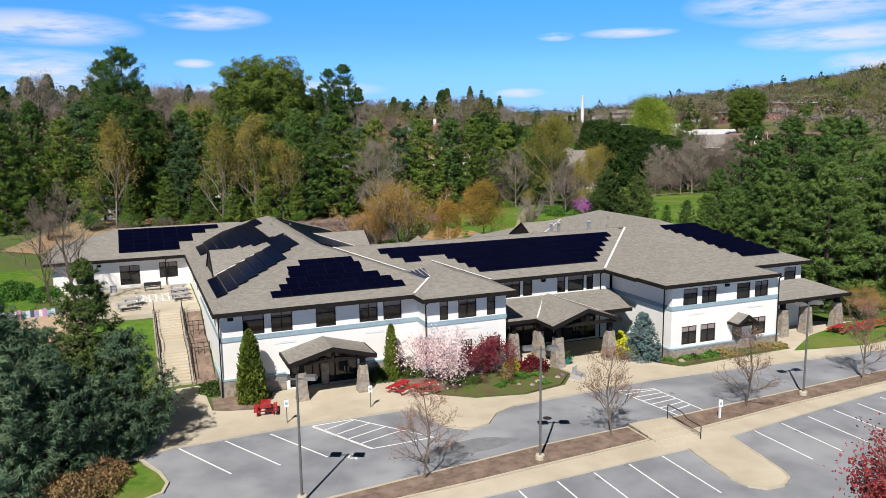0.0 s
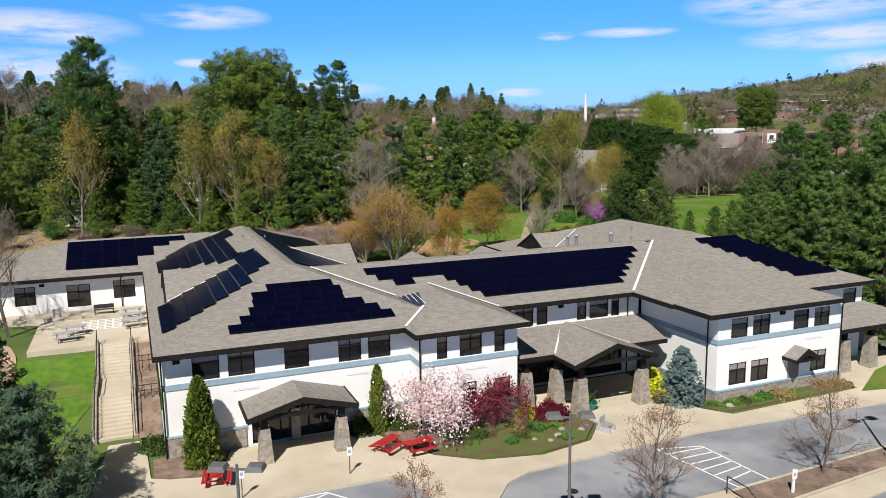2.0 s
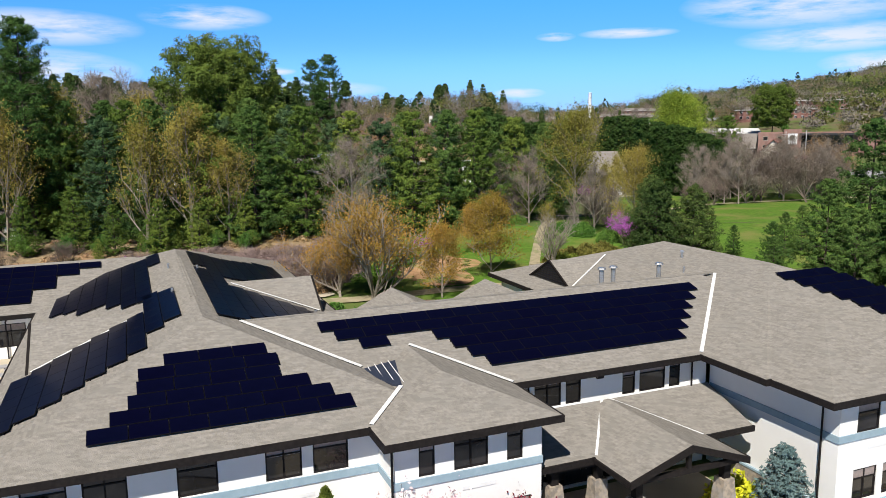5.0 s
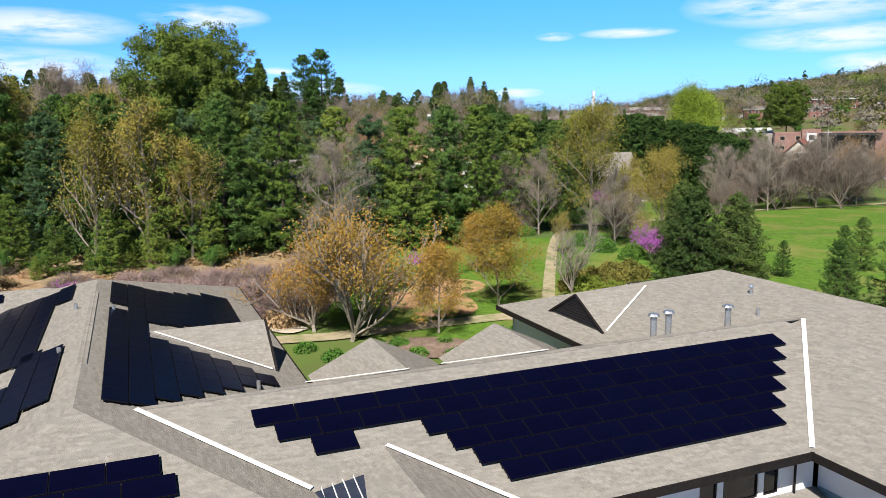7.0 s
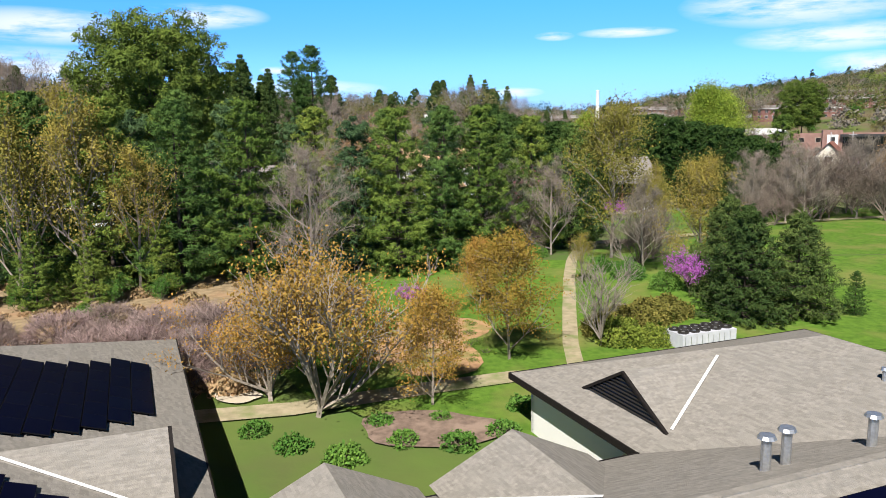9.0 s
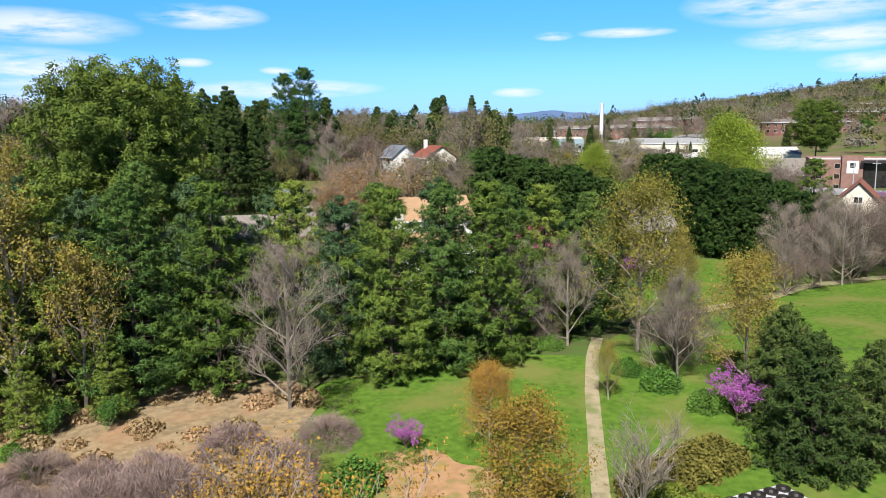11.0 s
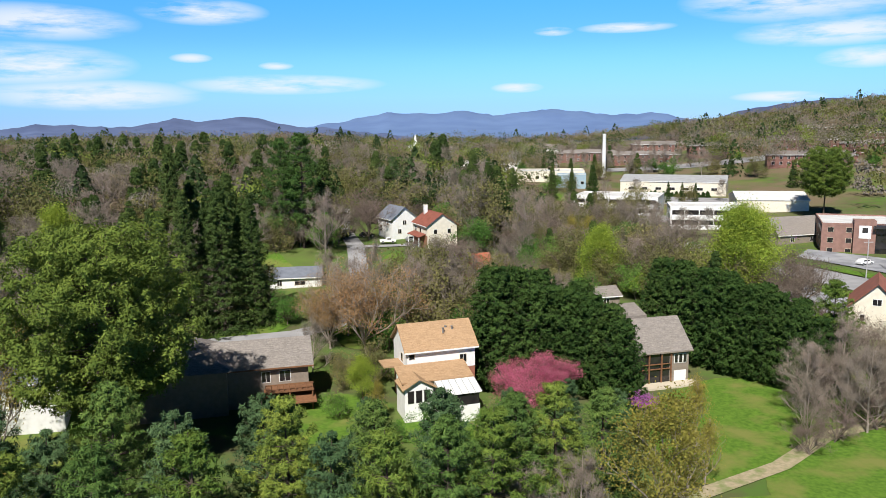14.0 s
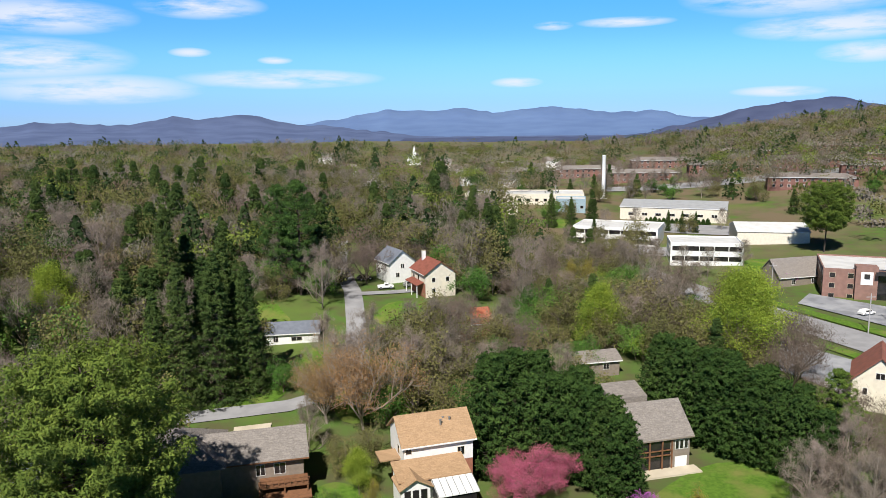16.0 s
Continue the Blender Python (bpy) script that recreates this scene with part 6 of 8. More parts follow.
# ---- car park furniture ----
def lamp_post(p, q, turn, h=7.5):
    lp = thing("street_lamp", at(p, q, 0.15, turn), "twin-headed bronze lamp post on a concrete foot", "street lamp", "car park lamps")
    part("footing", Geo().lathe([(0.3, -0.2), (0.3, 0.32), (0.26, 0.36)], 12), KERB, lp, "round concrete footing")
    part("pole", Geo().tube((0, 0, 0.3), (0, 0, h), 0.085, 0.065, 8), POLE, lp)
    for s in (-1, 1):
        part("arm", Geo().box(min(0, s * 0.5), max(0, s * 0.5), -0.04, 0.04, h - 0.25, h - 0.17), POLE, lp)
        head = part("lamp_head", Geo().add([(s * 0.4, -0.33, h - 0.2), (s * 1.15, -0.33, h - 0.2), (s * 1.15, 0.33, h - 0.2), (s * 0.4, 0.33, h - 0.2), (s * 0.48, -0.26, h), (s * 1.07, -0.26, h), (s * 1.07, 0.26, h), (s * 0.48, 0.26, h)],
                          [(0, 1, 2, 3), (7, 6, 5, 4), (0, 4, 5, 1), (1, 5, 6, 2), (2, 6, 7, 3), (3, 7, 4, 0)]), LAMPHEAD, lp, "flat grey shoebox lamp head")
        part("lens", Geo().box(min(s * 0.5, s * 1.05), max(s * 0.5, s * 1.05), -0.25, 0.25, h - 0.225, h - 0.2), POLE, head)
    return lp


lamp_post(23.0, 40.4, -20)
lamp_post(47.6, 42.3, -5)
lamp_post(7.8, 41.1, -25)


def sign_post(p, q, label, post=POLE, plate=WHITE, h=1.75, w=0.32, thick=0.03):
    sp = thing("sign_post", at(p, q, 0.12), label, "sign", "parking signs")
    part("post", Geo().box(-thick, thick, -thick, thick, 0, h), post, sp)
    pl = part("plate", Geo().box(-w / 2, w / 2, -thick - 0.02, -thick, h - 0.55, h), plate, sp, "small white parking sign")
    part("symbol", Geo().box(-w / 4, w / 4, -thick - 0.026, -thick - 0.02, h - 0.38, h - 0.18), BAND, pl)


sign_post(9.3, 53.4, "white parking sign on a thin steel post")
sign_post(15.8, 53.9, "white parking sign on a thin steel post")
sign_post(38.3, 41.2, "short white marker post in the mulch", WHITE, WHITE, 1.45, 0.36, 0.06)
steps = thing("garden_steps", at(33.2, 41), "short concrete steps through the island with a bent iron rail", "steps")
for k in range(4):
    part("step", Geo((-33.2, -41, 0)).box(31.5, 34.9, 38.9 + 0.8 * k, 42.75, 0.05, 0.16 + 0.05 * k), CONCRETE, steps)
rail = Geo((-33.2, -41, 0))
pts = [(34.6, 38.9, 0.1), (34.6, 38.9, 1.0), (34.6, 40.3, 1.05), (34.6, 40.9, 1.35), (34.6, 42.4, 1.35), (34.6, 42.4, 0.2)]
for a, b in zip(pts[:-1], pts[1:]):
    rail.tube(a, b, 0.035, n=6)
rail.tube((34.6, 38.9, 0.5), (34.6, 42.4, 0.7), 0.025, n=6)
part("handrail", rail, BLACKIRON, steps, "bent black iron handrail")
wheel = thing("accessible_bay_symbol", at(12.2, 46.0, 0.045, -20), "white wheelchair symbol painted on the asphalt", "road marking")
for a, b in (((-0.25, 0.3), (-0.05, 0.35)), ((-0.2, -0.3), (0.3, -0.25)), ((-0.3, -0.25), (-0.2, 0.25)), ((0.2, -0.5), (0.32, -0.25))):
    part("painted_bar", Geo().prism(ribbon([a, b], 0.12), -0.005, 0.006), PAINT, wheel)
drain = solid("drain_cover", Geo().lathe([(0.33, 0.0), (0.33, 0.012), (0.3, 0.016)], 14), BLACKIRON, at(27.1, 46.6, 0.04), "dark round drain cover in the asphalt", "drain")

# pots and garden things by the main porch
def pot(p, q, mat, label, s=1.0, plant_mat=None, z=0.13):
    t = thing("flower_pot", at(p, q, z), label, "flower pot", "porch pots")
    part("bowl", Geo().lathe([(0.18 * s, 0), (0.3 * s, 0.12 * s), (0.4 * s, 0.38 * s), (0.44 * s, 0.42 * s), (0.36 * s, 0.42 * s), (0.3 * s, 0.3 * s)], 14), mat, t, "", True)
    rng = np.random.default_rng(int(p * 10))
    c = rng.normal(size=(140, 3)) * 0.2 * s + np.array([0, 0, 0.62 * s])
    part("foliage", card_mesh("foliage", cards(rng, c, 0.09), plant_mat or GREENLEAF), None, t)


pot(35.1, 57.0, TEAL, "teal glazed planter by the porch column", 1.25, DARKFIR)
pot(40.5, 56.0, BLACKIRON, "dark planter with yellow flowers by the porch", 1.0, YELLOWLEAF)
pot(41.1, 55.5, BLACKIRON, "dark planter with yellow flowers by the porch", 0.85, YELLOWLEAF)
pot(32.5, 58.6, BROWNWOOD, "brown clay pot by the porch", 0.9, RUSTLEAF)
rocker = thing("rocking_chair", at(33.9, 53.2, 0.13, 30), "grey slatted rocking chair at the bed's edge", "chair")
for k in range(6):
    part("slat", Geo().box(-0.45, 0.45, -0.3 + 0.1 * k, -0.23 + 0.1 * k, 0.4 + 0.02 * k, 0.43 + 0.02 * k), GREYWOOD, rocker)
for k in range(5):
    part("back_slat", Geo().box(-0.42 + 0.18 * k, -0.32 + 0.18 * k, 0.3, 0.34, 0.45, 1.0), GREYWOOD, rocker)
for a in (-0.42, 0.36):
    part("rocker", Geo().box(a, a + 0.06, -0.5, 0.55, 0.0, 0.4), GREYWOOD, rocker)


def boulder(p, q, s, mat, label="rounded pale garden boulder in the bed", z=0.15):
    bm = bmesh.new()
    bmesh.ops.create_icosphere(bm, subdivisions=2, radius=s)
    for v in bm.verts:
        v.co *= 1 + 0.22 * noise.noise(v.co * (1.2 / s) + Vector((p, q, 0)))
        v.co.z *= 0.6
    me = bpy.data.meshes.new("boulder")
    bm.to_mesh(me)
    bm.free()
    me.materials.append(mat)
    ob = new("boulder", me)
    ob.matrix_world = at(p, q, z)
    tagged(ob, label, "boulder", "garden boulders")


for p, q, s in ((30.4, 53.7, 0.32), (31.2, 54.6, 0.26), (29.5, 53.2, 0.22), (44.9, 53.3, 0.35), (32.4, 54.0, 0.25), (28.6, 53.8, 0.2)):
    boulder(p, q, s, STONE)

# planting along the front
ARBORVITAE = dense_cone(91, 6.1, 1.15, 5200, 0.17, ARBOR, 0.45, 0.1, 0.9)
plant("arborvitae", ARBORVITAE, grid_places([(7.6, 58.9, 1.0), (19.4, 59.5, 0.62, 1.35)]), "tall clipped arborvitae against the white wall", "tree", "arborvitae", 3)
BLUESPRUCE = plume(92, 4.5, 1.6, BLUEFIR, 17, 13, 0.02, shape=lambda f: (1 - f) ** 0.8, rise=0.12, droop=0.1, blade=0.11, blades=12, ragged=0.1, step=0.34, aspect=0.25, puff=0.15)
plant("blue_spruce", BLUESPRUCE, grid_places([(42.3, 55.6, 1.0)]), "plump blue spruce at the corner of the walk", "tree")
MAGNOLIA = broadleaf(93, 5.2, 0.9, 7000, 0.09, PALEBLOOM, BARK, 0.1, 0.8, 4, (9, 5, 3, 3), 0.75, 0.008)
plant("magnolia", MAGNOLIA, grid_places([(22.6, 57.4, 1.0)]), "magnolia covered in pale pink blossom", "tree")
MAPLE = broadleaf(94, 3.8, 1.1, 4600, 0.08, WINELEAF, BARK, 0.15, 0.85, 4, (8, 4, 3, 3), 0.7, 0.008)
plant("japanese_maple", MAPLE, grid_places([(27.6, 57.2, 1.0), (25.9, 57.5, 0.75)]), "wine-red japanese maple below the wall", "tree", "maples", 2)
YELLOWSHRUB = shrub_mesh(95, 1.3, 0.9, 1700, 0.09, leafy("golden_shrub_leaves", (0.55, 0.55, 0.03), (0.38, 0.42, 0.025), 0.1), 7)
plant("golden_shrub", YELLOWSHRUB, grid_places([(30.0, 57.6, 0.9), (41.2, 57.8, 1.6), (41.9, 57.0, 1.3)]), "rounded golden-yellow shrub in the bed", "shrub", "golden shrubs", 2)
REDSHRUB = shrub_mesh(96, 1.35, 1.45, 2600, 0.085, leafy("barberry_leaves", (0.14, 0.012, 0.025), (0.07, 0.008, 0.014), 0.1), 9)
plant("barberry", REDSHRUB, grid_places([(31.6, 56.9, 1.0)]), "round dark red barberry in the bed", "shrub")
GREENSHRUB = shrub_mesh(97, 1.0, 1.0, 1500, 0.09, DARKFIR, 8)
plant("evergreen_shrub", GREENSHRUB, grid_places([(4.9, 62.8, 1.1), (18.6, 60.0, 1.2), (18.0, 60.2, 1.0), (23.8, 56.6, 0.9), (25.4, 55.9, 0.8), (46.4, 53.5, 0.7), (21.2, 59.6, 1.1), (24.6, 57.0, 0.8)]), "dark rounded evergreen shrub", "shrub", "evergreen shrubs", 4)
TUFT = shrub_mesh(98, 0.55, 0.75, 900, 0.075, GREENLEAF, 6)
plant("ground_cover", TUFT, grid_places([(28, 54.8, 1.0), (29.6, 55.4, 1.2), (31.0, 55.2, 1.0), (27.0, 54.0, 0.9), (30.6, 53.2, 0.9), (45.5, 53.6, 1.1), (43.9, 54.0, 1.0), (48.6, 53.6, 1.2), (47.4, 53.4, 1.0)]), "low fresh green perennial clump", "shrub", "perennials", 5)
TANGRASS = shrub_mesh(99, 0.7, 0.8, 900, 0.08, leafy("tan_grass_blades", (0.34, 0.27, 0.11), (0.26, 0.2, 0.08), 0.1), 8)
plant("ornamental_grass", TANGRASS, grid_places([(28.6, 56.4, 1.0), (29.4, 56.9, 0.9), (49.8, 53.5, 1.2), (50.6, 53.4, 1.0), (54.6, 53.5, 1.1), (55.8, 53.4, 1.0), (56.6, 53.2, 0.9)]), "tuft of dry tan grass in the bed", "shrub", "grasses", 6)
r = random.Random(19)
plant("ground_cover", TUFT, grid_places([(r.uniform(24.5, 32.5), r.uniform(53.2, 56.4), r.uniform(0.5, 1.0), 0.6) for _ in range(22)] + [(r.uniform(43.8, 56.5), r.uniform(53.0, 53.9), r.uniform(0.5, 1.0), 0.7) for _ in range(14)]), "low fresh green perennial clump", "shrub", "perennials", 15)
PURPLETUFT = shrub_mesh(100, 0.25, 0.5, 500, 0.05, leafy("violet_flowers", (0.42, 0.2, 0.6), (0.3, 0.14, 0.45), 0.1), 5)
plant("violet_flowers", PURPLETUFT, grid_places([(33.1, 54.6, 1.2)]), "low mat of violet spring flowers", "flowers")
# young trees in the islands, just breaking bud
LOTTREES = [broadleaf(s, 6.6, 0.8, 2600, 0.045, BUDTWIG, BARK, 0.14, 0.8, 4, (8, 6, 5, 4), 0.22, 0.009, upward=0.7, leader=True) for s in (101, 102)]
plant("young_street_tree", LOTTREES[0], grid_places([(15.2, 40.9, 1.0), (41.8, 42.3, 1.0)]), "young tree just breaking bud in the island", "tree", "car park trees", 7)
plant("young_street_tree", LOTTREES[1], grid_places([(29.3, 41.5, 1.05), (55.2, 43.2, 1.1), (70, 44, 1.0)]), "young tree just breaking bud in the island", "tree", "car park trees", 8)
REDTREE = broadleaf(103, 7.5, 0.8, 15000, 0.062, leafy("red_maple_buds", (0.34, 0.06, 0.055), (0.22, 0.035, 0.038), 0.1), BARK, 0.2, 0.6, 4, (8, 5, 3, 3), 0.4, 0.012)
plant("red_maple", REDTREE, [(19.4, 29.0, 1.38)], "red maple in bud at the edge of the lot", "tree")
# conifers and brush at the west corner of the lot
CEDARS = [plume(k, 10, 4.3, CEDAR, 16, 10, 0.02, rise=0.5, droop=0.12, blade=0.22, blades=16, step=0.75, aspect=0.17, puff=0.38, ragged=0.25) for k in (111, 112)]
plant("spruce", plume(113, 13.5, 3.7, DARKFIR, 25, 10, 0.02, shape=lambda f: (1 - f) ** 0.8, rise=0.25, droop=0.2, blade=0.19, blades=15, step=0.6, aspect=0.2, puff=0.3, ragged=0.25), [(-24.0, 49.5, 1.0), (-30, 44, 0.8)], "dense dark green spruce by the lot", "tree", "corner conifers", 3)
plant("cedar", CEDARS[0], [(-21.6, 48.8, 0.85), (-27.5, 46, 1.0), (-24.0, 43.8, 0.85), (-32, 52, 0.95)], "spreading blue-green cedar by the lot", "tree", "corner conifers", 4)
plant("cedar", CEDARS[1], [(-25.5, 41.0, 0.9), (-28, 51, 0.8), (-22.5, 46.2, 0.6), (-33, 46, 0.9)], "spreading blue-green cedar by the lot", "tree", "corner conifers", 5)
BRUSH = shrub_mesh(114, 1.9, 1.5, 2200, 0.075, RUSTLEAF, 14)
plant("brown_brush", BRUSH, grid_places([(-3.4, 47.2, 1.0), (-2.6, 48.6, 0.9), (-4.4, 45.8, 1.1), (-5.6, 47.0, 1.0)]), "brown twiggy brush in the corner", "shrub", "brush", 5)
plant("bare_tree", broadleaf(115, 12, 0.9, 1400, 0.25, TWIG, BARK, 0.1, 0.7, 4, (7, 5, 4, 3), 0.2, 0.014, upward=0.6, leader=True, aspect=0.06), grid_places([(-6.0, 84.0, 1.1), (-8.5, 86, 0.95)]), "slim bare tree beside the terrace", "tree", "bare trees", 6)
# the play yard at the west side
drape("sand_yard", blob(-12.5, 75.5, 7.5, 9.5, seed=31, wob=0.1), 0.12, material("tan_play_sand", (0.42, 0.31, 0.21), (0.35, 0.25, 0.17), 0.95, 0.8, bump=0.3, bump_scale=10), "tan sand of the play yard", "sand", step=2)
fence = thing("painted_fence", at(-10.5, 81.2), "low play-yard fence of many-coloured painted boards", "fence")
TINTS = [material("fence_paint", c, tuple(v * 0.8 for v in c), 0.7, 4) for c in ((0.25, 0.45, 0.62), (0.55, 0.25, 0.5), (0.7, 0.7, 0.72), (0.3, 0.3, 0.6), (0.08, 0.08, 0.1), (0.5, 0.65, 0.75))]
for k in range(22):
    part("fence_board", Geo().box(-4.4 + 0.36 * k, -4.08 + 0.36 * k, -0.03, 0.03, 2.6, 4.3 + 0.12 * ((k * 7) % 3)), TINTS[(k * 5) % 6], fence)
part("fence_rail", Geo().box(-4.4, 3.6, 0.03, 0.09, 3.2, 3.3), BROWNWOOD, fence)
swing = thing("play_frame", at(-12.2, 74.5, 1.9), "green metal play frame in the yard", "play frame")
PLAYGREEN = material("green_tube_paint", (0.02, 0.32, 0.2), (0.02, 0.26, 0.16), 0.4, 3)
part("top_bar", Geo().tube((-2.2, 0, 2.0), (2.2, 0, 2.2), 0.06, n=8), PLAYGREEN, swing)
for s in (-2.2, 2.2):
    for t in (-0.8, 0.8):
        part("leg", Geo().tube((s, 0, 2.05), (s, t, -0.4), 0.05, n=6), PLAYGREEN, swing)
plant("evergreen_shrub", shrub_mesh(116, 1.8, 2.0, 2600, 0.12, GREENLEAF, 10), grid_places([(-9.2, 89.5, 0.9), (-12.5, 92, 1.1), (-15, 88, 1.0)]), "loose green shrub west of the school", "shrub", "evergreen shrubs", 7)

# east of the school: a dense bank of pines and an orange shrub
EPINES = grid_places([(73, 63, 0.88), (76.5, 67, 1.0), (71.5, 69.5, 0.75), (79, 61, 0.95), (75, 74, 0.9), (81, 70, 1.05), (72.5, 80, 0.6), (78, 80, 0.88), (74, 88, 0.33), (70.2, 75, 0.58), (84, 64, 1.0), (70.2, 84, 0.30), (86, 71, 1.05), (90, 65, 1.0), (83, 78, 0.95)])
plant("white_pine", PINES[1], EPINES, "bushy green pine close to the east end of the school", "tree", "pines by the east end", 21)
plant("orange_tree", ORANGES[0], grid_places([(72.5, 57.6, 0.45), (74.5, 58.4, 0.4)]), "orange-budded shrub beside the east porch", "shrub", "orange shrubs", 22)

# ---- behind the school ----
ac = thing("air_conditioner", at(62.8, 98.8, 3.9, 0), "long pale rooftop-style chiller standing on the lawn", "air conditioner")
part("casing", Geo().box(-2.5, 2.5, -1.1, 1.1, 0.1, 1.75), material("pale_lilac_casing", (0.56, 0.57, 0.63), (0.48, 0.49, 0.55), 0.5, 2), ac)
for k in range(9):
    part("side_louvre", Geo().box(-2.3 + 0.52 * k, -2.26 + 0.52 * k, -1.125, -1.1, 0.25, 1.6), GALV, ac)
part("base_frame", Geo().box(-2.55, 2.55, -1.15, 1.15, -0.3, 0.1), BLACKIRON, ac)
for r in range(2):
    for k in range(5):
        fan = part("fan_ring", Geo((-2.0 + k, -0.5 + r, 1.75)).lathe([(0.42, 0.0), (0.44, 0.16), (0.36, 0.16), (0.34, 0.02)], 14), BLACKIRON, ac, "dark round fan guard")
        part("hub", Geo((-2.0 + k, -0.5 + r, 1.75)).lathe([(0.12, 0.02), (0.12, 0.12), (0.05, 0.14)], 8), GALV, fan)
HEDGE = shrub_mesh(121, 1.9, 2.1, 4200, 0.13, leafy("bronze_hedge_leaves", (0.22, 0.2, 0.05), (0.15, 0.14, 0.035), 0.1), 10)
plant("hedge", HEDGE, grid_places([(57.6, 103.6, 0.9), (59.8, 104.6, 0.95), (62.4, 105.0, 1.0), (64.8, 105.4, 1.0)]), "clipped bronze-green hedge shrub", "hedge", "hedge behind the school", 3)
plant("hedge", shrub_mesh(122, 2.0, 1.9, 3800, 0.12, leafy("moss_hedge_leaves", (0.2, 0.25, 0.04), (0.13, 0.17, 0.03), 0.1), 10), grid_places([(57.4, 101.4, 1.0), (59.6, 100.2, 0.75)]), "round clipped green hedge shrub", "hedge", "hedge behind the school", 4)
plant("sapling", broadleaf(123, 7.5, 0.8, 900, 0.06, TWIG, PALEBARK, 0.1, 0.5, 4, (7, 5, 4, 3), 0.2, 0.012, upward=0.8), grid_places([(55.6, 101.2, 1.0)]), "pale bare sapling on the lawn", "tree")
YOUNGSPRUCE = plume(118, 9.4, 3.9, DARKFIR, 21, 11, 0.02, shape=lambda f: (1 - f) ** 0.75, rise=0.3, droop=0.22, blade=0.2, blades=13, step=0.65, aspect=0.2, puff=0.32, ragged=0.22)
plant("spruce", YOUNGSPRUCE, [(27.6, 129, 1.0), (26.3, 121.5, 1.03), (31.0, 122.0, 0.95)], "dark bushy young spruce on the lawn's edge", "tree", "spruces on the lawn", 9)
REDBUD = broadleaf(124, 5.2, 0.9, 3000, 0.085, leafy("violet_redbud_bloom", (0.5, 0.14, 0.52), (0.36, 0.1, 0.38), 0.1), BARK, 0.12, 0.6, 4, (7, 4, 3, 3), 0.3, 0.01)
plant("redbud", REDBUD, [(24.2, 128.8, 0.9), (-1.5, 124.5, 0.55), (30, 185, 0.8), (-33, 112, 0.6)], "redbud in violet-pink bloom", "tree", "redbuds", 5)
MAUVE = shrub_mesh(125, 2.6, 3.0, 7500, 0.26, MAUVETWIG, 26, 0.05)
plant("twiggy_thicket", MAUVE, [(-16, 116, 1.2), (-20.5, 112.5, 1.1), (-12.5, 112, 1.1), (-24.5, 115, 0.9), (-17, 108.5, 1.0), (-9.5, 117.5, 1.0), (-28, 110, 0.8), (-7.5, 126, 0.8), (-14, 124, 0.9), (-10, 121, 0.9), (-22, 119.5, 0.8)], "mauve-brown leafless thicket on the meadow", "shrub", "thicket", 6)
plant("green_bush", shrub_mesh(126, 2.0, 1.7, 3000, 0.12, GREENLEAF, 10), [(-4.5, 119, 1.1), (-6.2, 114, 0.9), (-11.8, 115.5, 0.7), (-30, 124, 0.6), (-36, 117, 0.7), (-26, 108.5, 0.6), (12, 146.5, 0.8), (8, 144.5, 0.7), (18, 139, 0.8), (22.5, 131, 0.9), (20, 135.5, 1.0)], "loose green bush at the wood's edge", "shrub", "bushes", 7)
TUSSOCK = shrub_mesh(127, 0.7, 1.1, 700, 0.13, leafy("straw_blades", (0.42, 0.31, 0.17), (0.3, 0.21, 0.11), 0.2), 8)
r = random.Random(9)
plant("tussock", TUSSOCK, [(-52 + 42 * r.random(), 106 + 29 * r.random(), r.uniform(0.6, 1.4)) for _ in range(150)], "dry straw tussock in the meadow", "grass", "tussocks", 8)
r = random.Random(23)
LONGGRASS = shrub_mesh(129, 0.35, 0.55, 420, 0.075, leafy("long_grass_blades", (0.13, 0.21, 0.035), (0.085, 0.145, 0.025), 0.25, 0.12, 0.3), 5, 0.2)
plant("grass_tuft", LONGGRASS, [(-0.3 + 4.6 * math.cos(a) * k, 117 + 7.0 * math.sin(a) * k, r.uniform(0.6, 1.5)) for a, k in ((r.uniform(0, 6.28), r.uniform(0.75, 1.15)) for _ in range(60))] + [(-7.5 + r.uniform(-1.6, 1.6), 111 + 27 * r.random(), r.uniform(0.8, 1.8)) for _ in range(50)], "loose tuft of long green grass", "grass", "grass tufts", 24)
plant("picnic_shrub", TUFT, [(-7, 98.5, 1.4), (-4, 97, 1.6), (-1, 99, 1.3), (2, 98.5, 1.5), (4.5, 100, 1.4), (-2.5, 101.5, 1.2), (1, 102, 1.0), (-9.5, 100.5, 1.3), (6.0, 103.5, 1.5)], "low green clump in the courtyard garden", "shrub", "courtyard plants", 9)
drape("mulch_bed", blob(0.5, 100.5, 4.0, 2.6, seed=41), 0.14, MULCH, "mulched courtyard planting bed", "mulch", step=1.5, local=False)
drape("pale_slab", blob(-11.8, 105.5, 1.6, 1.0, seed=42), 0.16, CONCRETE, "pale concrete slab beside the path", "slab", step=1.5, local=False)


